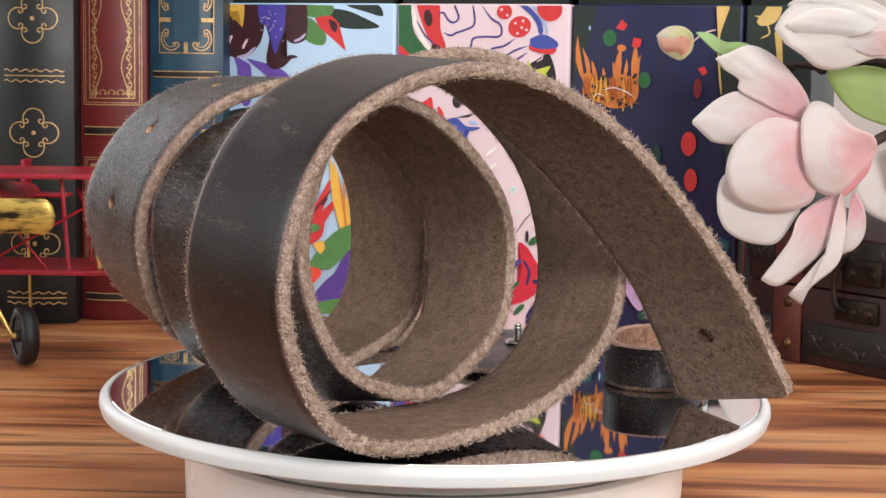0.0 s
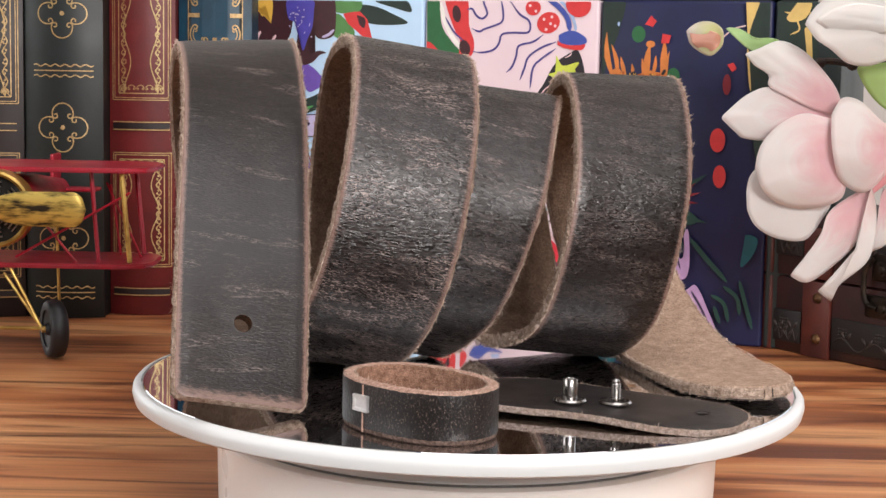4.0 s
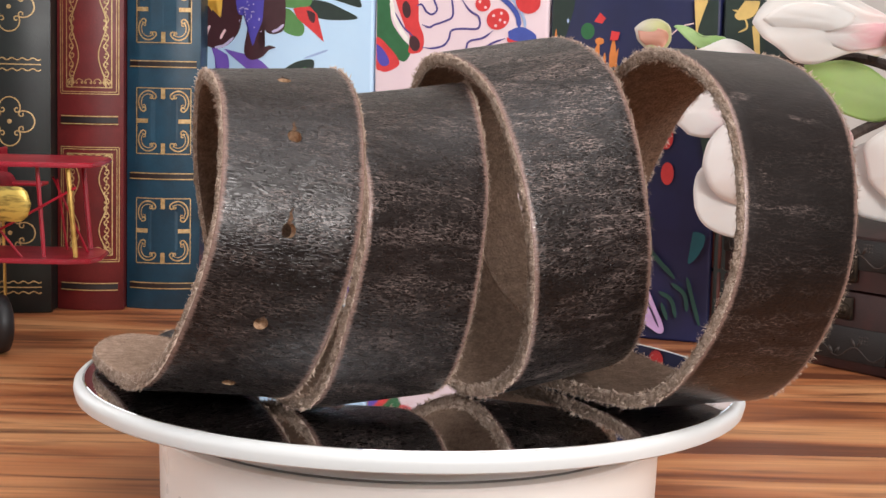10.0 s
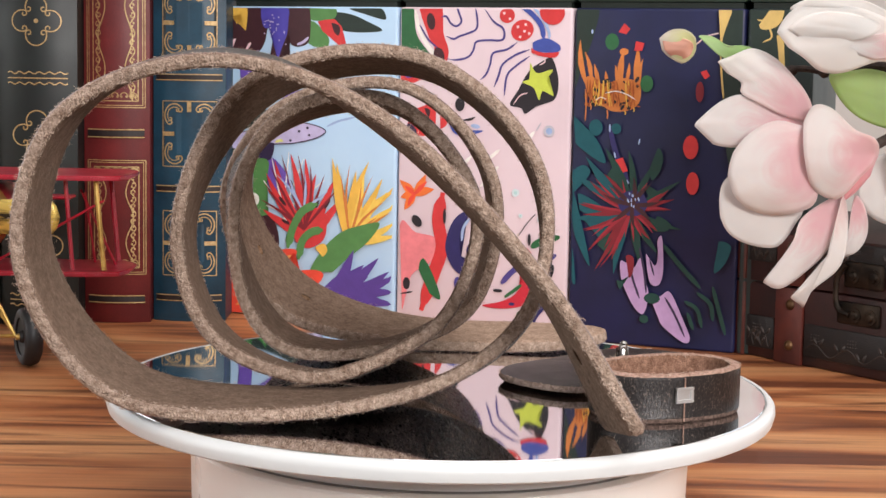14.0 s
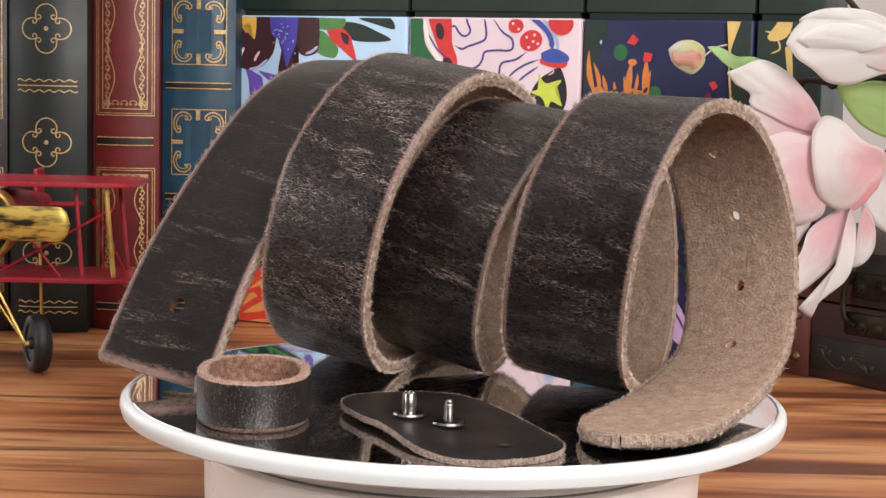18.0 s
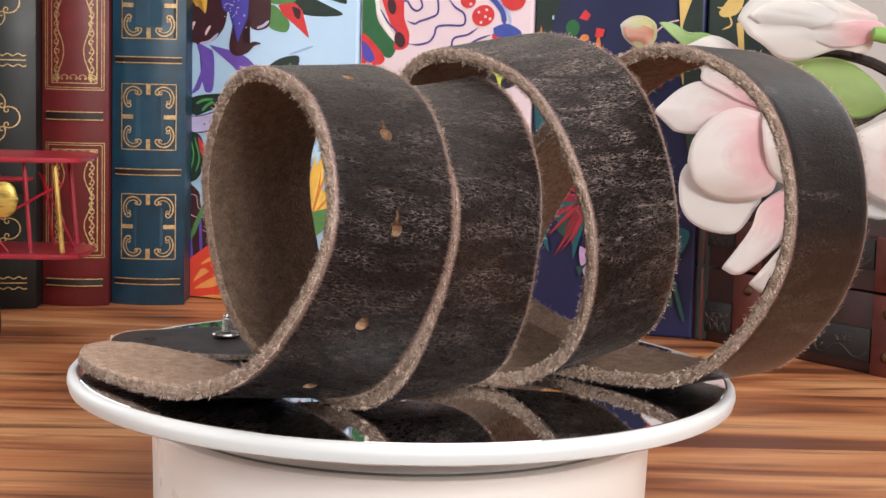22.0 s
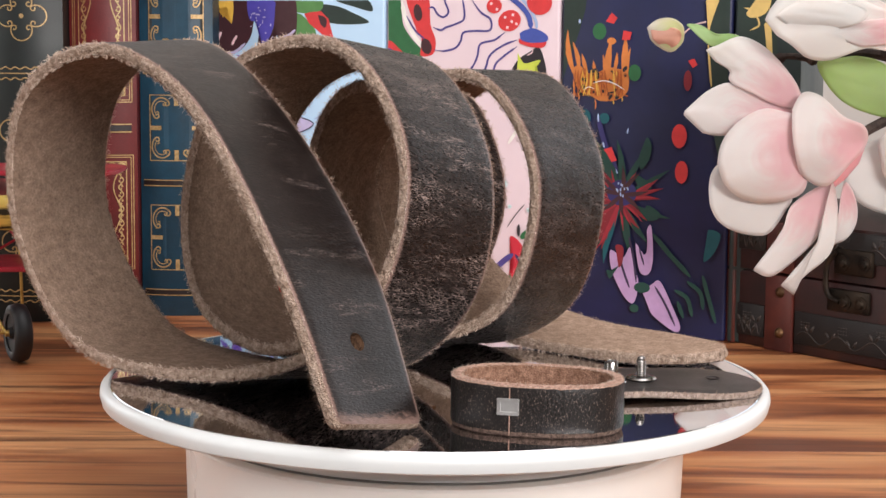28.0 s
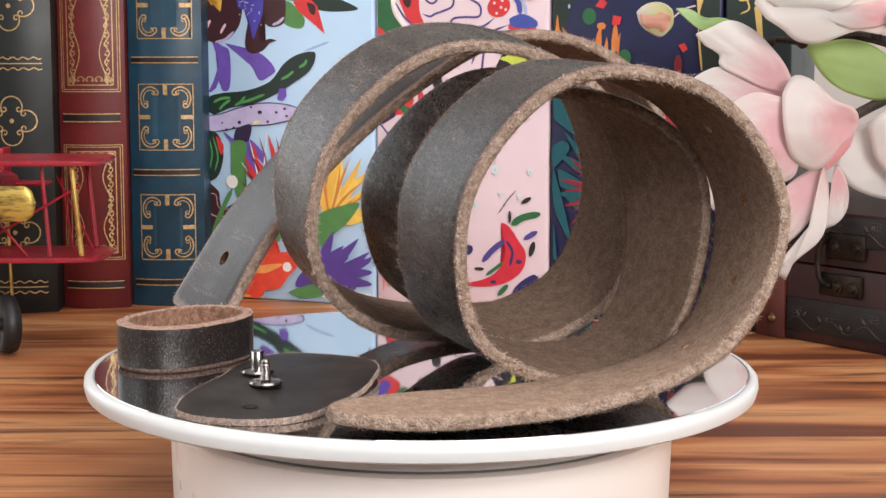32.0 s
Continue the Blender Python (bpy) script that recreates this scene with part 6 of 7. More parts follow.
navy.blade("red_petal", RUBY, 1.3, (32.3, 67.3), (20.2, 80.3))
navy.blade("red_petal", RUBY, 1.3, (32.3, 67.3), (27.4, 83.4))
navy.blade("red_petal", RUBY, 1.3, (32.3, 67.3), (40.5, 82.6))
navy.dot("flower_heart", DEEP_INDIGO, 33, 71.8, 7.63, 6.45, 0)
navy.blade("dark_petal", MAROON, 2.35, (33, 71), (17.4, 75.9))
navy.blade("dark_petal", MAROON, 2.35, (33, 71), (22.2, 80.9))
navy.blade("dark_petal", MAROON, 2.35, (33, 71), (33.2, 85.1))
navy.blade("dark_petal", MAROON, 2.35, (33, 71), (42, 81.8))
navy.blade("dark_petal", MAROON, 2.35, (33, 71), (46.6, 73))
navy.blade("dark_petal", MAROON, 2.35, (33, 71), (42.6, 63))
navy.blade("dark_petal", MAROON, 2.35, (33, 71), (34, 59.7))
navy.blade("dark_petal", MAROON, 2.35, (33, 71), (22.2, 61.9))
navy.dot("stamen", SKY, 32.4, 73.5, 0.38, 0.76, 0)
navy.dot("stamen", SKY, 30.9, 72.7, 0.38, 0.76, 0)
navy.dot("stamen", SKY, 32.7, 75.8, 0.38, 0.76, 0)
navy.dot("stamen", SKY, 32.5, 70.8, 0.38, 0.76, 0)
navy.dot("stamen", SKY, 30.4, 73.4, 0.38, 0.76, 0)
navy.dot("stamen", SKY, 35.8, 74.3, 0.38, 0.76, 0)
navy.dot("stamen", SKY, 32.4, 71.3, 0.38, 0.76, 0)
navy.dot("stamen", SKY, 31.3, 76.5, 0.38, 0.76, 0)
navy.dot("stamen", SKY, 36.2, 73.7, 0.38, 0.76, 0)
navy.dot("stamen", SKY, 32.4, 73.1, 0.38, 0.76, 0)
navy.dot("stamen", SKY, 33.2, 75.6, 0.38, 0.76, 0)
navy.dot("stamen", SKY, 33.7, 70.3, 0.38, 0.76, 0)
navy.dot("stamen", SKY, 32.4, 73.5, 0.38, 0.76, 0)
navy.dot("stamen", SKY, 34.4, 73.8, 0.38, 0.76, 0)
navy.patch("lilac_petal", LILAC_PINK, (28, 43.2), (28, 35.2), (31.5, 26.2), (36.4, 18.6), (40.5, 17.2), (42.6, 27), (39.9, 35.9), (37.9, 44.9), (34, 39))
navy.patch("lilac_petal", LILAC_PINK, (40.7, 47.3), (42.9, 33.3), (47.6, 31.9), (49.7, 39.4), (48.6, 55.7), (46.3, 53.3), (47.2, 44.9), (44.4, 41.3))
navy.patch("lilac_petal", LILAC_PINK, (45, 22.1), (49.5, 26.9), (53.8, 28.4), (60.2, 16.1), (64.3, 6.5), (61.8, 3.7), (54.2, 8.2), (48.2, 13.7))
navy.stroke("petal_vein", INK_VIOLET, 1.17, (31.6, 42.5), (34.8, 32.7), (38, 24.4))
navy.stroke("petal_vein", INK_VIOLET, 1.17, (37.2, 50), (39.9, 38.8), (41.4, 27.5))
navy.stroke("petal_vein", INK_VIOLET, 1.17, (51, 25.9), (56.2, 17.7), (61.7, 6.8))
navy.stroke("petal_vein", INK_VIOLET, 0.88, (42.6, 44.6), (45.2, 36.3))
navy.patch("red_base", CRIMSON, (30.3, 45), (34.4, 44.7), (34.1, 37), (31.8, 34.8))
navy.stroke("green_stem", FOREST, 2.35, (49.3, 52.1), (58.2, 42.2), (68.8, 31.6))
navy.patch("teal_leaf", TEAL, (77, 55.1), (83.2, 53.2), (80.7, 44.7), (75.3, 39.4), (76.1, 48.1))
navy.patch("green_leaf", FOREST, (32.4, 35.4), (29.5, 32.4), (26, 32.7), (28.5, 28))
navy.dot("green_dot", FOREST, 40.6, 14.3, 2.35, 2.05, 0)
navy.dot("green_leaf", FOREST, 44.4, 24.9, 4.11, 2.64, 0)
navy.stroke("frond", FOREST, 2.05, (61.1, 24.6), (67.5, 20.8), (70.1, 12))
navy.stroke("frond", FOREST, 2.05, (67.2, 29.3), (73.9, 24.1), (75.6, 15.8))
navy.stroke("frond", FOREST, 2.05, (75, 32.6), (78.2, 21.6), (82, 9.3))
navy.stroke("frond", FOREST, 2.05, (62.7, 19.1), (65.8, 10.8))
navy.patch("dark_panel", INK_GREEN, (74.2, 169), (85.5, 169), (88.5, 88.8), (81.9, 88.5), (76.3, 121.2))
navy.patch("gold_scroll", STRAW, (73.2, 167.9), (79.5, 167.9), (78.1, 162), (75.6, 153.9), (74.9, 144.4))
navy.stroke("gold_line", STRAW, 1.03, (74.8, 145.7), (75.8, 134.9), (76.9, 125.1))
last.patch("dark_panel", INK_GREEN, (0.8, 168.9), (17.7, 169), (21.1, 98.3), (4.2, 97.6))
last.patch("gold_scroll", STRAW, (10.2, 167.9), (17.2, 167.9), (14.8, 160.4), (7.8, 158.2), (5.5, 161.4))
last.stroke("gold_line", STRAW, 1.17, (16.6, 163.1), (17.4, 149.7), (18.6, 133.5))
last.stroke("gold_line", STRAW, 0.88, (4.4, 163), (8.8, 161.4), (11.8, 155), (7.5, 152.2))
last.patch("gold_scroll", STRAW, (14.2, 155), (17.2, 153.4), (17.8, 138.9), (15.4, 144.2))


# ---- the toy biplane ----
TIN_RED = surface("red_painted_tin", srgb(168, 26, 48), 0.32, second=srgb(140, 20, 38), scale=60, spec=0.6)
BRASS = surface("worn_brass", srgb(214, 180, 104), 0.36, 0.85, second=srgb(160, 126, 66), scale=90, mix=(0.4, 0.7))
PATINA = surface("antique_gold_paint", srgb(206, 178, 92), 0.42, 0.55, second=srgb(44, 38, 28), scale=130, mix=(0.44, 0.62), stretch=(0.5, 1, 2.2), bump=0.3, bump_scale=700, bump_depth=0.0004)
RUBBER = surface("black_rubber", srgb(30, 31, 33), 0.5, second=srgb(22, 23, 25), scale=80)
ENGINE = surface("dark_engine_tin", srgb(58, 54, 50), 0.4, 0.5, second=srgb(36, 34, 32), scale=120)
plane = thing("model_biplane", "red tin model biplane with gold propeller, on the table", "toy plane", pose(-0.2140, 0.2500, 0))


def wing(z, tip, name, front, back):
    bm = bmesh.new()
    outline = [(-0.078, front), (tip - 0.012, front), (tip - 0.003, front + 0.004), (tip, front + 0.014), (tip - 0.001, back - 0.012), (tip - 0.008, back - 0.002), (-0.078, back)]
    lower = [bm.verts.new((x, y, z - 0.0011)) for x, y in outline]
    upper = [bm.verts.new((x, y, z + 0.0011)) for x, y in outline]
    bm.faces.new(lower[::-1])
    bm.faces.new(upper)
    n = len(outline)
    for k in range(n):
        bm.faces.new((lower[k], lower[(k + 1) % n], upper[(k + 1) % n], upper[k]))
    bmesh.ops.bevel(bm, geom=bm.edges[:], offset=0.0006, segments=2, affect="EDGES")
    return smooth(part(name, bm, TIN_RED, plane, "red painted tin wing"), 40)


wing(0.0862, 0.0715, "upper_wing", -0.008, 0.046)
wing(0.0430, 0.0705, "lower_wing", -0.006, 0.044)
for x0, x1 in ((0.0570, 0.0605), (-0.0570, -0.0605)):
    part("strut", tube([(x0, 0.0, 0.0845), (x1, 0.0, 0.0445)], 0.0012), BRASS, plane, "brass strut")
    part("strut", tube([(x0, 0.034, 0.0845), (x1, 0.034, 0.0445)], 0.0012), TIN_RED, plane, "thin red strut")
for x0, x1, y in ((0.0425, 0.0455, 0.004), (-0.0425, -0.0455, 0.004)):
    part("strut", tube([(x0, y, 0.0850), (x1, y, 0.0440)], 0.0010), TIN_RED, plane, "thin red strut")
for a, b in (((0.009, 0.0, 0.0460), (0.0608, 0.0, 0.0760)), ((0.0225, 0.001, 0.0608), (0.0362, 0.001, 0.0440)), ((0.0525, 0.02, 0.0455), (0.0480, 0.02, 0.0780)), ((0.046, 0.02, 0.079), (0.062, 0.02, 0.0445))):
    part("rigging_wire", tube([a, b], 0.0006, 6), TIN_RED, plane, "thin red rigging wire")
smooth(part("fuselage", lathe([(0.0, 0.0), (0.012, 0.0), (0.0135, 0.02), (0.011, 0.055), (0.005, 0.11), (0.0, 0.112)], 28, pose(0.0035, -0.004, 0.0690, -90)), TIN_RED, plane), 40)
smooth(part("cowling_ring", lathe([(0.0150, -0.003), (0.0162, -0.004), (0.0172, -0.003), (0.0174, 0.006), (0.0150, 0.006), (0.0150, -0.003)], 40, pose(0.0035, -0.014, 0.0690, -90)), BRASS, plane, "brass cowling ring"), 40)
part("engine_plate", lathe([(0, 0), (0.0152, 0), (0.0152, 0.008), (0, 0.008)], 36, pose(0.0035, -0.0135, 0.0690, -90)), ENGINE, plane)
for k in range(9):
    w = 2 * math.pi * k / 9
    for r in (0.0065, 0.0085, 0.0105, 0.0125):
        part("cooling_fin", box((0.0042, 0.0022, 0.0008), (0.0035 + r * math.cos(w), -0.0152, 0.0690 + r * math.sin(w)), turn=pose(0, 0, 0, 0, -math.degrees(w) + 90, 0)), STEEL, plane)


def propeller():
    bm = bmesh.new()
    n, m = 28, 14
    rings = []
    for i in range(n + 1):
        k = i / n
        x = 0.0425 * k
        half = 0.0030 + 0.0049 * min(k / 0.35, 1) ** 0.6
        if k > 0.86:
            half *= math.sqrt(max(1 - ((k - 0.86) / 0.14) ** 2, 0.0009))
        thick = 0.0032 * (1 - 0.5 * k) * (half / 0.0079) + 0.0004
        turn = radians(35 * (1 - k) + 8)
        ring = []
        for j in range(m):
            w = 2 * math.pi * j / m
            a, b = half * math.sin(w), thick * math.cos(w)
            ring.append(bm.verts.new((x, b * math.cos(turn) * 0.8 - a * math.sin(turn) * 0.35, a * (0.85 + 0.15 * math.cos(turn)) + b * math.sin(turn) * 0.3)))
        rings.append(ring)
    for a, b in zip(rings, rings[1:]):
        for j in range(m):
            bm.faces.new((a[j], a[(j + 1) % m], b[(j + 1) % m], b[j]))
    bm.faces.new(rings[-1])
    bm.faces.new(rings[0][::-1])
    return bm


for s in (0, 180):
    blade_ob = smooth(part("propeller_blade", propeller(), PATINA, plane, "antique gold propeller blade"), 60)
    blade_ob.matrix_basis = pose(0.0045, -0.0270, 0.0705, 0, s, 0)
smooth(part("propeller_hub", lathe([(0, -0.006), (0.0022, -0.0055), (0.0040, -0.002), (0.0042, 0.004), (0.0025, 0.010), (0, 0.010)], 24, pose(0.0040, -0.0275, 0.0705, -90)), BRASS, plane, "brass hub"), 40)


def wheel(x):
    hub = thing_part("wheel", x)
    smooth(part("tyre", lathe([(0.0085, -0.0036), (0.0105, -0.0042), (0.0126, -0.0032), (0.0135, 0.0), (0.0126, 0.0032), (0.0105, 0.0042), (0.0085, 0.0036), (0.0085, -0.0036)], 40), RUBBER, hub, "black rubber tyre"), 50)
    smooth(part("rim", lathe([(0, -0.0026), (0.0022, -0.0044), (0.0030, -0.0026), (0.0086, -0.0030), (0.0086, 0.0030), (0, 0.0026)], 32), RUBBER, hub, "black wheel disc"), 40)
    part("axle_cap", lathe([(0, -0.0062), (0.0014, -0.0058), (0.0016, -0.0040), (0, -0.0040)], 14), BRASS, hub, "brass axle cap")


def thing_part(name, x):
    ob = part(name, lathe([(0, -0.0025), (0.002, -0.0025), (0.002, 0.0025), (0, 0.0025)], 12), ENGINE, plane)
    ob.matrix_basis = pose(x, 0.0, 0.01375, 0, 90 if x > 0 else -90, 28)
    return ob


wheel(0.0262)
wheel(-0.0262)
for s in (-1, 1):
    part("landing_leg", tube([(s * 0.0062, 0.0, 0.0420), (s * 0.0200, 0.0, 0.0145)], 0.0008), BRASS, plane, "brass landing leg")
    part("landing_leg", tube([(s * 0.0020, 0.006, 0.0380), (s * 0.0195, 0.003, 0.0138)], 0.0008), BRASS, plane, "brass landing leg")
part("axle", tube([(-0.0230, 0.0, 0.0137), (0.0230, 0.0, 0.0137)], 0.0009), BRASS, plane, "brass axle")
part("tail_fin", box((0.002, 0.016, 0.018), (0.0035, 0.098, 0.078), 0.0008), TIN_RED, plane)
part("tailplane", box((0.044, 0.014, 0.0018), (0.0035, 0.098, 0.069), 0.0008), TIN_RED, plane)
part("tail_skid", tube([(0.0035, 0.098, 0.066), (0.0035, 0.104, 0.0008)], 0.0008), BRASS, plane)


# ---- the small wooden chest ----
CHEST_WOOD = surface("red_brown_leatherette", srgb(54, 19, 15), 0.5, second=srgb(30, 12, 10), scale=45, bump=0.2, bump_scale=900, bump_depth=0.0004, grain=0.12)
CHEST_STRAP = surface("chestnut_strap", srgb(92, 38, 28), 0.48, second=srgb(68, 26, 20), scale=60, bump=0.2, bump_scale=900, bump_depth=0.0003)
CHEST_PANEL = surface("embossed_dark_panel", srgb(22, 17, 16), 0.55, second=srgb(14, 11, 10), scale=120, bump=0.35, bump_scale=1100, bump_depth=0.0005)
RELIEF = surface("antiqued_relief", srgb(56, 44, 38), 0.6, second=srgb(32, 25, 22), scale=300)
OLD_BRONZE = surface("old_bronze", srgb(58, 48, 39), 0.5, 0.8, second=srgb(30, 25, 21), scale=150, mix=(0.4, 0.65))
STUD = surface("dull_brass", srgb(112, 82, 54), 0.45, 0.8, second=srgb(70, 50, 34), scale=200)
chest = thing("treasure_chest", "small red-brown and black embossed chest with bronze latch, on the table", "chest", pose(0.1500, 0.3130, 0, 0, 0, -53.18))
LONG, DEEP, SEAM = 0.168, 0.085, 0.0375
X0 = -0.0092


def dome(k):
    return SEAM + 0.0245 + 0.0085 * math.sin(math.pi * k)


smooth(part("body", box((LONG, DEEP, SEAM - 0.0008), (X0 + LONG / 2, DEEP / 2, (SEAM - 0.0008) / 2), 0.0016), CHEST_WOOD, chest), 40)
bm = bmesh.new()
rings = []
for x in (X0, X0 + 0.0015, X0 + LONG - 0.0015, X0 + LONG):
    tuck = 0.0012 if x in (X0, X0 + LONG) else 0.0
    ring = [bm.verts.new((x, tuck, SEAM))]
    ring += [bm.verts.new((x, DEEP * k / 12, dome(k / 12) - tuck)) for k in range(13)]
    ring.append(bm.verts.new((x, DEEP - tuck, SEAM)))
    rings.append(ring)
for a, b in zip(rings, rings[1:]):
    for k in range(len(a) - 1):
        bm.faces.new((a[k], b[k], b[k + 1], a[k + 1]))
bm.faces.new(rings[0])
bm.faces.new(rings[-1][::-1])
bmesh.ops.recalc_face_normals(bm, faces=bm.faces[:])
lid = smooth(part("lid", bm, CHEST_WOOD, chest), 40)
for x0, x1 in ((X0, -0.0030), (0.0165, 0.0335), (0.0990, 0.1160), (X0 + LONG - 0.006, X0 + LONG)):
    w = x1 - x0
    smooth(part("strap", box((w, 0.0022, SEAM - 0.0012), ((x0 + x1) / 2, -0.0008, (SEAM - 0.0012) / 2), 0.0007), CHEST_STRAP, chest, "chestnut strap"), 40)
    smooth(part("lid_strap", box((w, 0.0022, 0.0242), ((x0 + x1) / 2, -0.0008, SEAM + 0.0122), 0.0007), CHEST_STRAP, chest, "chestnut strap"), 40)
for x in (0.0262, 0.1075):
    for z in (0.0285, 0.0455 if x > 0.1 else 0.0560, 0.0090):
        smooth(part("stud", lathe([(0.0026, 0), (0.0024, 0.0008), (0.0014, 0.0018), (0, 0.0021)], 20, pose(x, -0.0018, z, 90)), STUD, chest, "domed brass stud"), 60)
for x0, x1 in ((-0.0025, 0.0160), (0.0340, 0.0985), (0.1165, 0.1500)):
    for z0, z1, nm in ((0.0050, 0.0205, "front_panel"), (SEAM + 0.0095, SEAM + 0.0232, "lid_panel")):
        panel = smooth(part(nm, box((x1 - x0 - 0.001, 0.0012, z1 - z0), ((x0 + x1) / 2, -0.0004, (z0 + z1) / 2), 0.0005), CHEST_PANEL, chest, "embossed dark panel"), 40)
        k = 0
        rnd = random.Random(int(x0 * 1e5) + len(nm))
        span = (x1 - x0) * 1000
        while k < int(span / 11):
            cx, cz = x0 + 0.005 + k * 0.011, z0 + (z1 - z0) * rnd.uniform(0.5, 0.75)
            for i in range(4):
                for j in range(3):
                    part("bead", lathe([(0.0004, 0), (0.0002, 0.0004), (0, 0.0005)], 8, pose(cx + i * 0.0015, -0.0010, cz + j * 0.0015, 90)), RELIEF, panel)
            k += 2
        vine = [(x0 + 0.002 + (x1 - x0 - 0.004) * q / 24, -0.0010, z0 + 0.004 + 0.0026 * math.sin(q * 0.8)) for q in range(25)]
        part("vine_relief", tube(vine, 0.00045, 5), RELIEF, panel)
        for q in range(3, 22, 5):
            leaf = bmesh.new()
            px_, pz_ = vine[q][0], vine[q][2]
            for s in (-1, 1):
                lathe([(0, -0.0024), (0.0008, -0.0008), (0.0009, 0.0008), (0, 0.0026)], 8, pose(px_ + s * 0.0018, -0.0009, pz_ + 0.0022, 0, s * 35, 0), leaf)
            smooth(part("leaf_relief", leaf, RELIEF, panel), 60)
latch = smooth(part("latch", box((0.024, 0.0026, 0.0105), (0.0665, -0.0012, 0.0290), 0.0011), OLD_BRONZE, chest, "old bronze latch"), 40)
smooth(part("hasp", box((0.022, 0.0028, 0.0120), (0.0690, -0.0013, 0.0470), 0.0012), OLD_BRONZE, chest, "old bronze hasp"), 40)
part("latch_hook", tube(bend([(0.060, -0.0036, 0.0515), (0.0562, -0.0046, 0.0455), (0.0556, -0.0046, 0.0360), (0.0575, -0.0042, 0.0305), (0.063, -0.0036, 0.0285)], 6), 0.0013), OLD_BRONZE, chest, "bronze hook")
for x, z in ((0.0760, 0.0470), (0.0640, 0.0465), (0.0745, 0.0285), (0.0655, 0.0285)):
    smooth(part("latch_rosette", lathe([(0.0036, 0), (0.0034, 0.0012), (0.0022, 0.0013), (0.0018, 0.0024), (0, 0.0028)], 18, pose(x, -0.0020, z, 90)), OLD_BRONZE, chest, "round bronze rosette"), 50)


# ---- the magnolia branch ----
def petal_silk(name, heart, rim, edge0, edge1):
    """Silk petal: rosy towards its base, paler to the rim, with faint veins. UV x runs base to tip, y from the middle to the rim."""
    m = bpy.data.materials.new(name)
    m.use_nodes = True
    t, n = m.node_tree, m.node_tree.nodes
    b = n["Principled BSDF"]
    where, split = n.new("ShaderNodeTexCoord"), n.new("ShaderNodeSeparateXYZ")
    t.links.new(where.outputs["UV"], split.inputs["Vector"])
    cloud = n.new("ShaderNodeTexNoise")
    cloud.inputs["Scale"].default_value, cloud.inputs["Detail"].default_value = 3.5, 3.0
    t.links.new(where.outputs["UV"], cloud.inputs["Vector"])
    add = n.new("ShaderNodeMath")
    add.operation = "MULTIPLY_ADD"
    add.inputs[1].default_value = 0.35
    t.links.new(cloud.outputs["Fac"], add.inputs[0])
    t.links.new(split.outputs["X"], add.inputs[2])
    ramp = n.new("ShaderNodeMapRange")
    ramp.interpolation_type = "SMOOTHSTEP"
    ramp.inputs["From Min"].default_value, ramp.inputs["From Max"].default_value = edge0, edge1
    t.links.new(add.outputs["Value"], ramp.inputs["Value"])
    mix = n.new("ShaderNodeMix")
    mix.data_type = "RGBA"
    mix.inputs["A"].default_value, mix.inputs["B"].default_value = (*heart, 1), (*rim, 1)
    t.links.new(ramp.outputs["Result"], mix.inputs["Factor"])
    pale = n.new("ShaderNodeMapRange")
    pale.interpolation_type = "SMOOTHSTEP"
    pale.inputs["From Min"].default_value, pale.inputs["From Max"].default_value = 0.80, 1.35
    t.links.new(split.outputs["Y"], pale.inputs["Value"])
    whiter = n.new("ShaderNodeMix")
    whiter.data_type = "RGBA"
    whiter.inputs["B"].default_value = (*rim, 1)
    t.links.new(pale.outputs["Result"], whiter.inputs["Factor"])
    t.links.new(mix.outputs["Result"], whiter.inputs["A"])
    t.links.new(whiter.outputs["Result"], b.inputs["Base Color"])
    b.inputs["Roughness"].default_value = 0.6
    b.inputs["Subsurface Weight"].default_value, b.inputs["Subsurface Scale"].default_value = 0.55, 0.006
    b.inputs["Subsurface Radius"].default_value = (1.0, 0.8, 0.75)
    b.inputs["Sheen Weight"].default_value = 0.1
    place, vein, relief = n.new("ShaderNodeMapping"), n.new("ShaderNodeTexNoise"), n.new("ShaderNodeBump")
    place.inputs["Scale"].default_value = (1.5, 22, 1)
    vein.inputs["Scale"].default_value = 2.0
    t.links.new(where.outputs["UV"], place.inputs["Vector"])
    t.links.new(place.outputs["Vector"], vein.inputs["Vector"])
    t.links.new(vein.outputs["Fac"], relief.inputs["Height"])
    relief.inputs["Strength"].default_value, relief.inputs["Distance"].default_value = 0.04, 0.0004
    t.links.new(relief.outputs["Normal"], b.inputs["Normal"])
    return m


PETAL_PINK = petal_silk("pink_silk", srgb(224, 156, 161), srgb(231, 219, 213), 0.42, 0.96)
PETAL_WHITE = petal_silk("white_silk", srgb(226, 184, 180), srgb(230, 221, 214), 0.15, 0.6)
PETAL_BUD = petal_silk("bud_silk", srgb(196, 192, 120), srgb(214, 198, 186), 0.5, 1.3)
PETAL_BLUSH = petal_silk("blush_silk", srgb(216, 138, 112), srgb(222, 150, 128), 0.2, 1.0)
LEAF_SILK = petal_silk("green_leaf_silk", srgb(112, 146, 62), srgb(128, 164, 66), 0.2, 1.0)
SEPAL_SILK = petal_silk("sepal_silk", srgb(126, 172, 84), srgb(150, 192, 112), 0.2, 1.0)
BARK = surface("dark_bark", srgb(64, 50, 44), 0.8, second=srgb(36, 28, 25), scale=220, bump=0.8, bump_scale=500, bump_depth=0.001)
branch = thing("magnolia_branch", "silk magnolia branch with pink and white flowers, leaning beside the chest", "flower", pose(0, 0, 0))


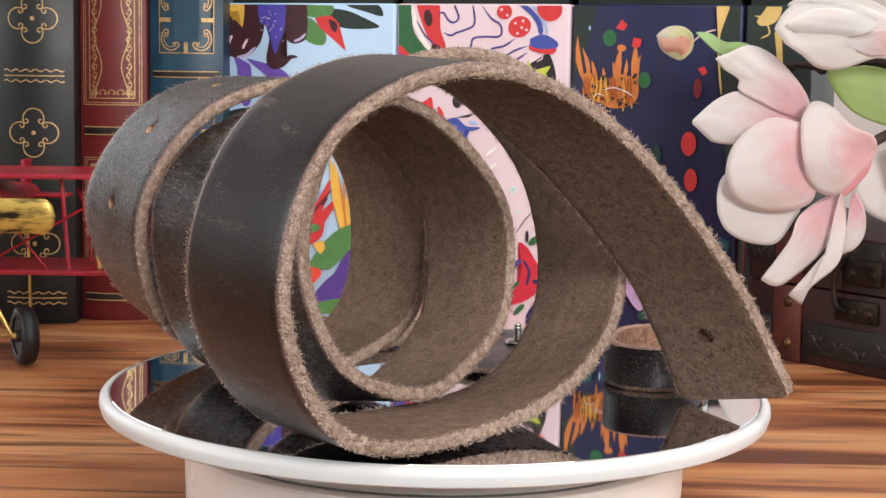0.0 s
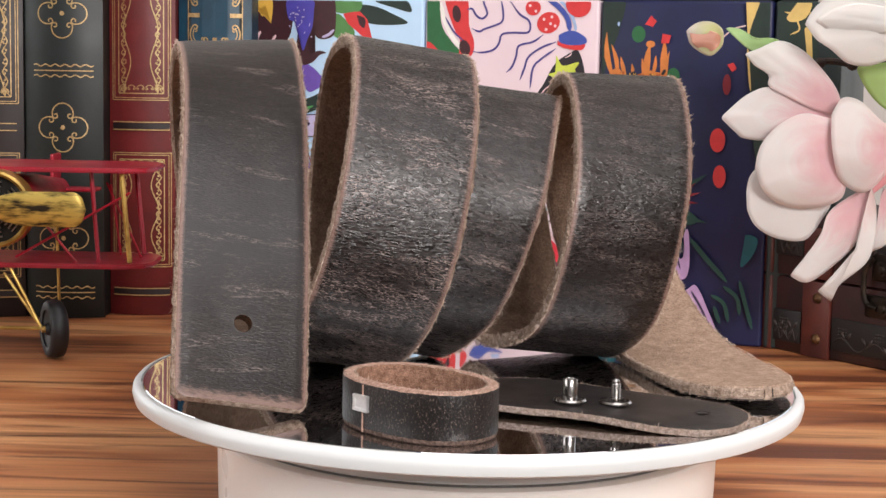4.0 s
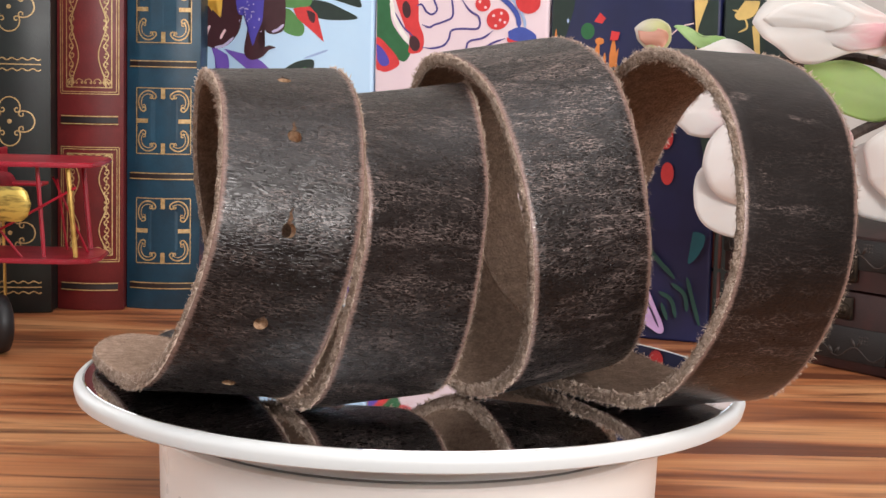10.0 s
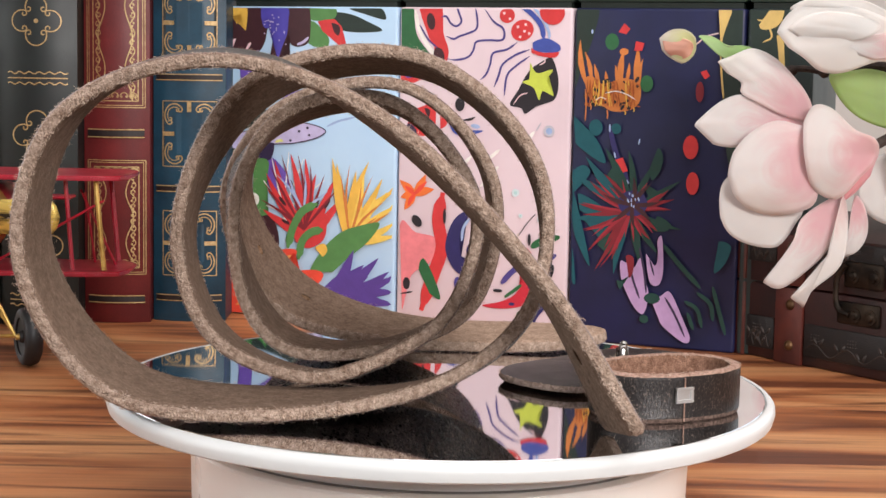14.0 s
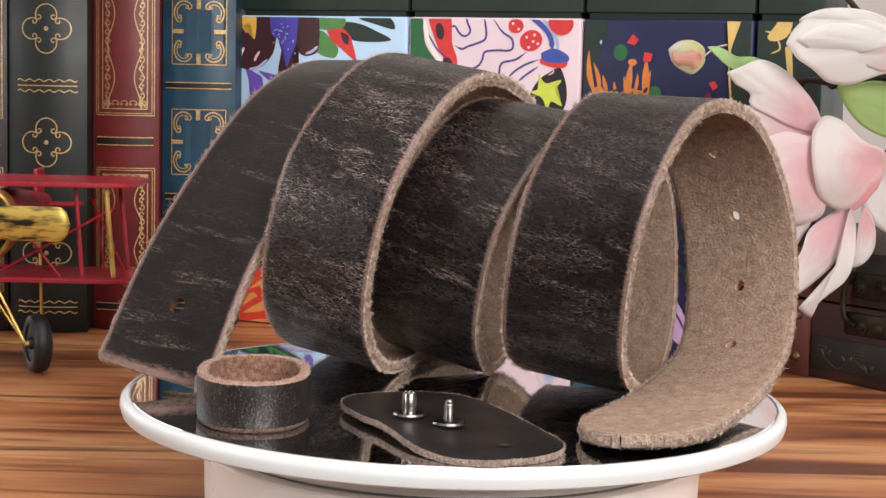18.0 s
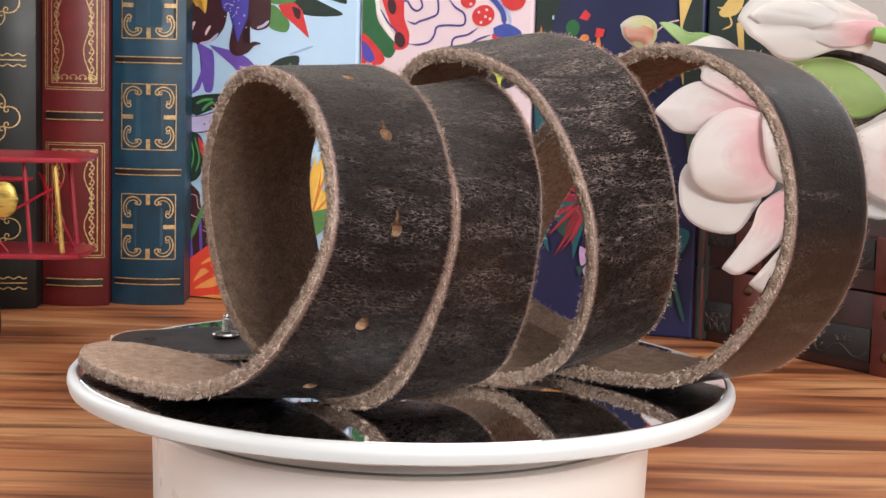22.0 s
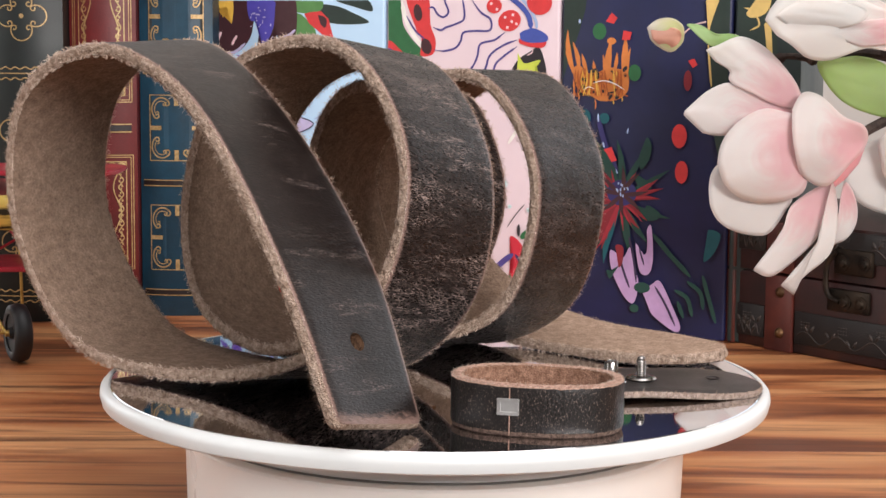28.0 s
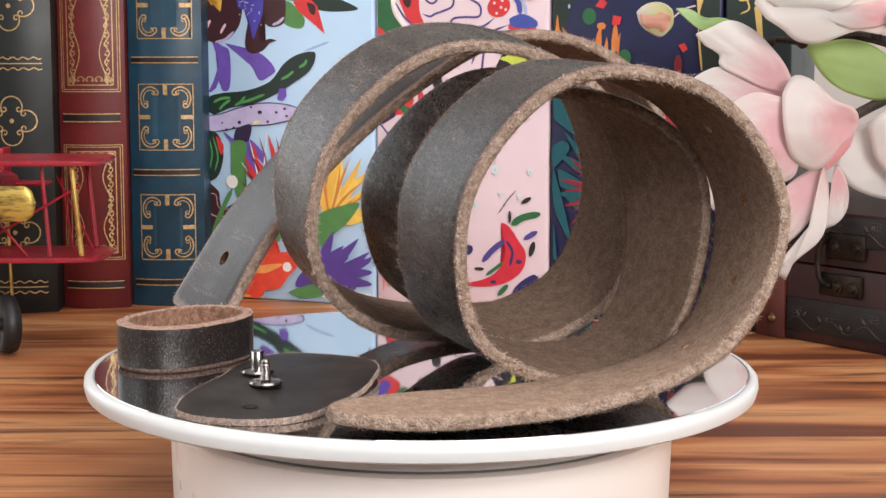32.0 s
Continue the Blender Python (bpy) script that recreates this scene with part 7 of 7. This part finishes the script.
def petal(name, material, y, bulge, base, *outline):
    """A curved petal: its rim as (x, z) in millimetres, seen from the front, at depth y, cupped towards the viewer by bulge."""
    near = 250 + (y - 250) * 0.5
    draw = (506 + near) / (506 + y)
    closer = lambda p: (p[0] * draw, 143 + (p[1] - 143) * draw)
    outline, base, y = [closer(p) for p in outline], closer(base), near
    rim = np.array([tuple(p) for p in bend(list(outline[-2:]) + list(outline) + list(outline[:2]), 5)[10:-10]][:-1])
    foot = np.array(base, float)
    mid = rim.mean(0)
    reach = np.linalg.norm(rim - foot, axis=1).max()
    axis = (mid - foot) / (np.linalg.norm(mid - foot) + 1e-9)
    side = np.array([-axis[1], axis[0]])
    half = np.abs((rim - mid) @ side).max() + 1e-6
    rings, n = 8, len(rim)
    wave = random.Random(int(y * 10) + n).uniform(0, 6)
    verts, uvs = [], []

    def put(p, r, w):
        cross, along = float((p - mid) @ side) / half, float(np.linalg.norm(p - foot)) / reach
        d = y - 0.5 * bulge * (1 - cross * cross) + bulge * 0.9 * (along - 0.45) ** 2 * 2 + 0.08 * bulge * math.exp(-(cross / 0.16) ** 2) * along
        d += 0.9 * math.sin(w * 3 + wave) * r ** 3 - 0.12 * math.exp(-((1 - r) / 0.08)) * (1 + math.sin(w * 2 + wave))
        d += 0.35 * math.sin(cross * 5 + wave * 2) * along * r
        verts.append((p[0] * 0.001, d * 0.001, p[1] * 0.001))
        uvs.append((along, r))

    put(mid, 0.0, 0.0)
    for k in range(1, rings + 1):
        for j in range(n):
            put(mid + (rim[j] - mid) * (k / rings), k / rings, 2 * math.pi * j / n)
    faces = [(0, 1 + j, 1 + (j + 1) % n) for j in range(n)]
    faces += [(1 + k * n + j, 1 + (k + 1) * n + j, 1 + (k + 1) * n + (j + 1) % n, 1 + k * n + (j + 1) % n) for k in range(rings - 1) for j in range(n)]
    ob = part(name, (verts, [], faces), material, branch)
    layer = ob.data.uv_layers.new(name="UVMap")
    for loop in ob.data.loops:
        layer.data[loop.index].uv = uvs[loop.vertex_index]
    thick = ob.modifiers.new("thickness", "SOLIDIFY")
    thick.thickness, thick.offset = 0.0003, 0
    return smooth(ob, 180)


petal("petal", PETAL_PINK, 262, 5, (167.9, 114.6), (121.3, 142.3), (126.3, 144.8), (136.4, 148.7), (146.7, 144.9), (155.8, 136.1), (163, 126), (165.3, 115.9), (152.5, 118.4), (142.1, 123.4), (132.3, 128.4), (131.7, 133.5), (123.9, 138.5))
petal("petal", PETAL_PINK, 265, 4, (167.4, 111.9), (112.2, 113), (115.9, 118.1), (124.7, 125.3), (134.9, 127.9), (150.4, 122.1), (163.4, 114.5), (145.5, 111.9), (137.9, 108.5), (131.6, 103.9), (118.7, 105.9))
petal("petal", PETAL_WHITE, 262, 5, (167.4, 87.8), (124, 79.9), (125.6, 87.6), (131.4, 91.5), (148.2, 87.7), (161.3, 77.5), (158.9, 69.7), (152.8, 60.6), (146.4, 58.6), (136, 60.6), (128.2, 65.7), (124.1, 74.2))
petal("petal", PETAL_PINK, 248, 9, (165.3, 98.8), (125.2, 92.4), (127.5, 102.5), (134.8, 111.3), (144.7, 116.8), (153.5, 115.8), (160.4, 112.6), (163.8, 98.8), (165.1, 88.8), (163.4, 79.9), (154.6, 75.6), (143.3, 74.8), (133.1, 78.6), (126.6, 86.1))
petal("petal", PETAL_PINK, 252, 4, (176.7, 84.7), (143.6, 43.8), (149.7, 52.8), (155.8, 63), (159.3, 73.2), (169.3, 80.9), (177.3, 83.5), (175.2, 70.7), (171.2, 58), (162.6, 49), (152.6, 41.7), (146.2, 42))
petal("petal", PETAL_WHITE, 244, 3, (176.9, 85.3), (154.9, 38), (159.1, 41.1), (166.4, 51.2), (170.7, 58.9), (173.6, 76.5), (176.2, 84.6), (178.7, 74), (178.1, 61.4), (174.7, 51.3), (163.6, 41.1), (159.6, 32.9))
petal("petal", PETAL_PINK, 256, 4, (184, 84.4), (179.9, 54.4), (180.9, 62.7), (182.5, 78.1), (185.3, 83.7), (189.4, 75.5), (190.5, 66.6), (187.4, 60.1), (183.7, 56.5))
petal("petal", PETAL_PINK, 236, 8, (187.3, 103.3), (155.7, 116.8), (160.7, 124.2), (168.1, 123), (177.1, 114.4), (185.8, 110.7), (188.7, 105.8), (187.4, 100.4), (180.2, 92.9), (173.5, 84.7), (168.1, 83.5), (160.5, 88.4), (156.5, 99.5), (155.2, 110.6))
petal("bud_petal", PETAL_WHITE, 230, 7, (202, 151.9), (141.1, 155.5), (148.1, 165.3), (159, 167.4), (176.2, 166.4), (191.2, 160.9), (201.7, 158.7), (201.2, 149.4), (197.1, 142.5), (184.7, 143.7), (170.2, 138.6), (160.3, 139.3), (152.7, 144.8), (144.6, 150.2))
petal("bud_petal", PETAL_WHITE, 234, 6, (203.1, 153.1), (147.7, 165.4), (157.3, 170.9), (174.5, 170.8), (189.6, 165), (202.3, 158.2), (185, 158.9), (165, 163.3))
petal("bud_petal", PETAL_PINK, 224, 4, (203, 152), (166, 149.5), (178, 154.5), (192, 156.5), (202.5, 155.5), (203, 150), (194, 146), (178, 144.5))
petal("bud_petal", PETAL_WHITE, 226, 5, (203, 153), (145, 157), (155, 163.5), (168, 164.5), (184, 160), (178, 153.5), (162, 151), (150, 152.5))
petal("leaf", LEAF_SILK, 262, 4, (219.7, 120.5), (171.9, 138.2), (175.4, 128.6), (183.5, 119.8), (194.1, 114.9), (207.1, 112.9), (218.4, 119.7), (214.2, 126.8), (208.7, 132.3), (198.1, 138.8), (185.1, 140.5))
petal("petal", PETAL_WHITE, 262, 6, (236.8, 91.3), (185.3, 82.5), (187.3, 95.5), (197.3, 102.1), (215.2, 107.6), (231, 101.5), (237.3, 80.9), (227.7, 67.2), (209.4, 67.9), (196.2, 71.8), (189.5, 76.9))
petal("petal", PETAL_PINK, 245, 8, (231.4, 95), (195.6, 101.3), (200.3, 107.5), (210.2, 112.7), (220.2, 114.9), (230.6, 110.1), (236.6, 92.5), (230, 74.7), (214.6, 75.6), (204.2, 81.8), (197.6, 90.5))
petal("small_bud", PETAL_BUD, 285, 4, (114.3, 150), (97.3, 152.6), (102.4, 156.5), (108.9, 157), (113.7, 153.4), (114.4, 147.4), (111.8, 143.5), (107.9, 141.4), (101.3, 144.8), (98.1, 148.7))
petal("bud_blush", PETAL_BLUSH, 283.2, 3.6, (114.3, 148), (98.6, 151.8), (104.5, 153.0), (110.5, 152.2), (113.0, 149.6), (111.6, 145.6), (107.8, 143.4), (102.3, 145.2), (99.0, 148.4))
petal("sepal", SEPAL_SILK, 280, 2, (137, 147.5), (114.8, 153.9), (121.3, 153.9), (127.9, 150), (134.4, 150.1), (139.1, 148.8), (134.5, 144.9), (127.2, 144.1), (120.1, 148.7))
part("stem", tube(bend([(0.1444, 0.270, 0.1388), (0.1595, 0.262, 0.1401), (0.1748, 0.262, 0.1384), (0.1898, 0.260, 0.1417), (0.2026, 0.258, 0.1400), (0.2155, 0.258, 0.1352), (0.250, 0.258, 0.118),
                         (0.310, 0.250, 0.070), (0.372, 0.235, 0.0022)], 5), [0.0012 + 0.0014 * min(1, k / 25) for k in range(41)]), BARK, branch, "dark brown woody stem")
part("twig", tube(bend([(0.1890, 0.2500, 0.1055), (0.1977, 0.2560, 0.1094), (0.2078, 0.2600, 0.1137), (0.2203, 0.2610, 0.1195), (0.2500, 0.2580, 0.1180)], 6), [0.0024] * 25), BARK, branch, "dark brown twig")
part("twig", tube(bend([(0.1700, 0.2720, 0.1850), (0.1801, 0.2700, 0.1729), (0.1842, 0.2680, 0.1679), (0.1880, 0.2640, 0.1550), (0.1960, 0.2600, 0.1412)], 6), [0.0014] * 25), BARK, branch, "dark brown twig")
for x, y, z in ((0.1690, 0.2610, 0.1384), (0.2010, 0.2570, 0.1418), (0.1550, 0.2630, 0.1392)):
    smooth(part("bark_knot", lathe([(0, -0.0026), (0.0022, -0.0014), (0.0026, 0.0006), (0.0012, 0.0024), (0, 0.0028)], 10, pose(x, y, z, 20, 60, 0)), BARK, branch), 60)
smooth(part("flower_base", lathe([(0.0012, 0), (0.0040, 0.004), (0.0052, 0.011), (0.0034, 0.020), (0.0010, 0.026)], 18, pose(0.1890, 0.2480, 0.1050, 0, 208, 0)), PETAL_PINK, branch, "rosy brown flower base"), 60)
smooth(part("bud_base", lathe([(0, 0), (0.0030, 0.001), (0.0036, 0.006), (0.0024, 0.012), (0.0014, 0.016)], 16, pose(0.2000, 0.2310, 0.1510, 0, 96, 0)), SEPAL_SILK, branch, "yellow green bud base"), 60)
part("bud_stalk", tube(bend([(0.2150, 0.2310, 0.1495), (0.222, 0.236, 0.146), (0.228, 0.246, 0.136), (0.2330, 0.2560, 0.1270)], 5), 0.0015), BARK, branch)
part("bud_hair", tube(bend([(0.1140, 0.284, 0.1500), (0.1190, 0.284, 0.1540), (0.1245, 0.284, 0.1556)], 4), 0.0004, 5), PETAL_WHITE, branch)


# ---- the small things on the mirror plate ----
WORN = surface("worn_black_leather", srgb(28, 24, 23), 0.40, second=srgb(118, 102, 94), scale=2600, detail=6, mix=(0.56, 0.68), stretch=(1, 1, 0.6), bump=0.5, bump_scale=1500, bump_depth=0.0004)
SMOOTH_BLACK = surface("smooth_dark_leather", srgb(46, 41, 40), 0.36, second=srgb(30, 26, 25), scale=110, bump=0.3, bump_scale=2200, bump_depth=0.0003, grain=0.1)
TAN_SUEDE = surface("tan_suede", srgb(158, 122, 103), 0.95, second=srgb(116, 86, 70), scale=500, grain=0.3, bump=0.9, bump_scale=2200, bump_depth=0.0006, spec=0.1)

RING_CUT = surface("rosy_cut_edge", srgb(210, 176, 160), 0.95, second=srgb(168, 132, 116), scale=900, detail=6, grain=0.3, bump=1.0, bump_scale=2600, bump_depth=0.0008, spec=0.1)
RAGGED = surface("ragged_grey_edge", srgb(196, 178, 168), 0.95, second=srgb(140, 122, 112), scale=900, detail=6, grain=0.3, bump=1.0, bump_scale=2600, bump_depth=0.0008, spec=0.1)
DULL_CUT = surface("dull_cut_edge", srgb(132, 110, 99), 0.9, second=srgb(88, 72, 65), scale=1100, detail=5, grain=0.3, bump=1.0, bump_scale=2600, bump_depth=0.0006, spec=0.2)
BRIGHT_STEEL = surface("bright_steel", (0.86, 0.85, 0.84), 0.4, 0.9, second=(0.76, 0.75, 0.74), scale=300)
keeper = thing("belt_loop", "oval black leather belt loop standing on the mirror plate", "belt loop")
KEEP_AT, KEEP_A, KEEP_B, KEEP_TURN, KEEP_HIGH, KEEP_THICK = (-0.0277, -0.0658), 0.0229, 0.0157, -56.5, 0.0138, 0.0032


def oval(k, n, shrink, z):
    w = 2 * math.pi * k / n
    e = 2.3
    c, s = math.cos(w), math.sin(w)
    x = (KEEP_A - shrink) * math.copysign(abs(c) ** (2 / e), c)
    y = (KEEP_B - shrink) * math.copysign(abs(s) ** (2 / e), s)
    t = radians(KEEP_TURN)
    return (KEEP_AT[0] + x * math.cos(t) - y * math.sin(t), KEEP_AT[1] + x * math.sin(t) + y * math.cos(t), z)


def hoop(levels, name, material, label, flip=False):
    n = 120
    verts = [tuple(np.array(oval(k, n, sh, z)) + (0, 0, 0.00025 * noise.noise((k * 0.9, sh * 4000, z * 900)) * wob)) for sh, z, wob in levels for k in range(n)]
    faces = [(a * n + k, a * n + (k + 1) % n, (a + 1) * n + (k + 1) % n, (a + 1) * n + k) for a in range(len(levels) - 1) for k in range(n)]
    if flip:
        faces = [f[::-1] for f in faces]
    return smooth(part(name, (verts, [], faces), material, keeper, label), 180)


hoop([(0.0001, 0.0015, 0.6), (0.0, 0.0019, 0), (0.0, 0.0040, 0), (0.0, 0.0090, 0), (0.0, KEEP_HIGH - 0.0014, 0), (0.0001, KEEP_HIGH - 0.0007, 1)], "outer_face", WORN, "worn black grain side")
hoop([(0.0001, KEEP_HIGH - 0.0007, 1), (0.0004, KEEP_HIGH - 0.0002, 1), (0.0010, KEEP_HIGH, 1), (0.0018, KEEP_HIGH + 0.0001, 1), (KEEP_THICK - 0.0004, KEEP_HIGH - 0.0002, 1)], "cut_edge", RING_CUT, "pale rosy raw cut edge")
hoop([(KEEP_THICK - 0.0004, KEEP_HIGH - 0.0002, 1), (KEEP_THICK, KEEP_HIGH - 0.0010, 0), (KEEP_THICK, 0.0010, 0)], "inner_face", TAN_SUEDE, "rough tan suede side")
hoop([(KEEP_THICK, 0.0010, 0), (KEEP_THICK - 0.0005, 0.0001, 0), (0.0012, 0.0, 0), (0.0004, 0.0005, 0), (0.0001, 0.0015, 0.6)], "lower_edge", DULL_CUT, "dull brown raw cut edge")
mark_m = pose(-0.0436, -0.0701, 0.0081, 0, 0, -58.5)
clip = bmesh.new()
add_box(clip, (0.0050, 0.0005, 0.0034), (0, -0.0001, 0))
for s in (-1, 1):
    add_box(clip, (0.0058, 0.0011, 0.0009), (0, -0.0004, s * 0.0017))
    add_box(clip, (0.0009, 0.0010, 0.0026), (s * 0.0024, -0.0004, 0))
bmesh.ops.bevel(clip, geom=clip.edges[:], offset=0.00015, segments=2, affect="EDGES")
smooth(part("staple", clip, BRIGHT_STEEL, keeper, "bright steel staple with a raised rim"), 40).matrix_basis = mark_m
part("seam", box((0.00025, 0.0006, 0.0124), (0.0003, 0.0000, -0.0014), 0.0001), RING_CUT, keeper, "thin pale butt seam").matrix_basis = mark_m

tab = thing("leather_tab", "dark leather buckle tab with raw edges, lying on the mirror plate", "leather tab")
TAB = bend([(-5.5, -52.5), (3.0, -58.6), (12.0, -63.6), (18.5, -68.6), (25.0, -74.0), (31.5, -78.8), (38.5, -82.0), (46.0, -83.8), (54.0, -80.6), (60.5, -73.2), (63.8, -63.0), (61.0, -52.5), (50.5, -42.2), (38.0, -31.5),
            (25.0, -23.6), (13.0, -18.4), (2.5, -18.8), (-7.0, -26.4), (-12.8, -36.0), (-12.0, -44.5), (-5.5, -52.5), (3.0, -58.6), (12.0, -63.6)], 12)[12:-24] * 0.001
TAB = TAB[:-1]
TAB_THICK = 0.0023


def tab_height(x, y):
    """The tab lies flat at its pointed half; the squarer half curls up off the plate."""
    k = min(max((0.042 - x) / 0.026, 0.0), 1.0)
    return 0.0013 * k * k * (3 - 2 * k)


def tab_face(z, name, material, label, flip):
    mid, rings, n = TAB.mean(0), 8, len(TAB)
    verts, faces = [], []
    for k in range(1, rings + 1):
        for j in range(n):
            p = mid + (TAB[j] - mid) * (k / rings)
            verts.append((p[0], p[1], z + tab_height(*p) - (0.0004 if k == rings and z > 0.001 else 0)))
    faces = [(k * n + j, k * n + (j + 1) % n, (k + 1) * n + (j + 1) % n, (k + 1) * n + j) for k in range(rings - 1) for j in range(n)]
    verts.append((mid[0], mid[1], z + tab_height(*mid)))
    faces += [(len(verts) - 1, (j + 1) % n, j) for j in range(n)]
    if flip:
        faces = [f[::-1] for f in faces]
    return smooth(part(name, (verts, [], faces), material, tab, label), 180)


tab_face(TAB_THICK, "grain_face", SMOOTH_BLACK, "smooth dark grain side", True)
tab_face(0.0001, "flesh_face", SUEDE, "suede flesh side", False)
n_tab = len(TAB)


def rim_fuzz(owner, count, spot):
    """Short pale fibres on a raw rim; spot(u) gives a place, the way out and its spread."""
    verts, faces = [], []
    r = random.Random(count)
    for k in range(count):
        at, out, up = spot(r.random(), r)
        way = out * r.uniform(0.2, 1) + up * r.gauss(0.2, 0.5) + np.array((r.gauss(0, 0.5), r.gauss(0, 0.5), r.gauss(0, 0.3)))
        way /= np.linalg.norm(way)
        side = np.cross(way, (0.3, 0.5, 0.8))
        side *= r.uniform(0.00007, 0.00014) / np.linalg.norm(side)
        tall = min(r.gammavariate(2.0, 0.00021), 0.0014)
        n0 = len(verts)
        verts += [tuple(at - side), tuple(at + side), tuple(at + way * tall)]
        faces.append((n0, n0 + 1, n0 + 2))
    return tagged(part("fibre_fuzz", (verts, [], faces), FIBRE, owner, "pale stray leather fibres"), kind="stuff")


def tab_spot(u, r):
    j = u * n_tab
    a, b = TAB[int(j) % n_tab], TAB[(int(j) + 1) % n_tab]
    p = a + (b - a) * (j % 1)
    out = (p - TAB.mean(0)) / np.linalg.norm(p - TAB.mean(0))
    z = 0.0003 + r.random() * (TAB_THICK - 0.0006) + tab_height(*p)
    return np.array((*(p + out * 0.0002), z)), np.array((*out, 0)), np.array((0, 0, 1.0))


def hoop_spot(u, r):
    inner, outer = np.array(oval(u * 120, 120, KEEP_THICK, KEEP_HIGH)), np.array(oval(u * 120, 120, 0.0, KEEP_HIGH))
    k = r.random()
    return inner + (outer - inner) * k + np.array((0, 0, -0.0003)), (outer - inner) / KEEP_THICK * (2 * k - 1), np.array((0, 0, 1.4))


rim_fuzz(tab, 6000, tab_spot)
rim_fuzz(keeper, 3600, hoop_spot)
rim_v, rim_f = [], []
for a, l in enumerate((0.0, 0.3, 0.65, 1.0)):
    for j in range(n_tab):
        p = TAB[j]
        nrm = (p - TAB.mean(0)) / np.linalg.norm(p - TAB.mean(0))
        q = p + nrm * (0.0004 * math.sin(l * math.pi) + 0.0006 * noise.noise((j * 0.31, l * 2, 2)) + 0.0006 * noise.noise((j * 1.3, l * 4, 5)))
        rim_v.append((q[0], q[1], 0.0001 + l * (TAB_THICK - 0.0005) + tab_height(*p)))
for a in range(3):
    for j in range(n_tab):
        rim_f.append((a * n_tab + j, a * n_tab + (j + 1) % n_tab, (a + 1) * n_tab + (j + 1) % n_tab, (a + 1) * n_tab + j))
smooth(part("cut_edge", (rim_v, [], rim_f), RAGGED, tab, "pale ragged cut edge"), 180)
# the tab isn't cut here: a dark dish paints the hole's shade
part("punched_hole", lathe([(0.0, 0.00002), (0.0015, 0.00002), (0.0017, 0.0003), (0.0022, 0.0003)], 18, pose(0.0507, -0.0658, TAB_THICK - 0.0001)), BAND_DARK, tab, "small punched hole")


def screw(name, label, at, hollow):
    z0 = TAB_THICK + tab_height(*at) + 0.00005
    ob = thing(name, label, "screw")
    head = [(0, 0), (0.0036, 0.0), (0.0044, 0.0003), (0.0046, 0.0008), (0.0042, 0.0013), (0.0016, 0.0017), (0, 0.0017)]
    smooth(part("head", lathe(head, 36, pose(at[0], at[1], z0)), STEEL, ob, "flat round steel head"), 35)
    if hollow:
        smooth(part("sleeve", lathe([(0.0020, 0.0016), (0.0020, 0.0064), (0.0018, 0.0067), (0.0014, 0.0067), (0.0013, 0.0062), (0.0013, 0.0030), (0, 0.0030)], 28, pose(at[0], at[1], z0)), STEEL, ob, "hollow steel sleeve"), 35)
    else:
        prof = [(0.0014, 0.0016)]
        z = 0.0018
        while z < 0.0062:
            prof += [(0.0015, z), (0.0012, z + 0.00028)]
            z += 0.00056
        prof += [(0.0012, 0.0066), (0.0007, 0.0072), (0, 0.0074)]
        smooth(part("thread", lathe(prof, 24, pose(at[0], at[1], z0)), STEEL, ob, "threaded steel shank"), 25)
    return ob


post = screw("screw_post", "steel screw post with hollow sleeve, standing on the leather tab", (0.0162, -0.0550), True)
bolt = screw("belt_screw", "small threaded steel belt screw, standing on the leather tab", (0.0289, -0.0559), False)


# ---- what turns ----
def motions():
    times = [k * 0.2 for k in range(161)]
    for ob in TURNING:
        stand = Matrix() if ob == disc else STAND   # the disc is a part of the turntable, which stands askew already
        walk(ob, [(t, stand @ pose(0, 0, DECK, 0, 0, SPIN * (t - SQUARE))) for t in times])


TURNING = [disc, belt, keeper, tab, post, bolt]
motions()
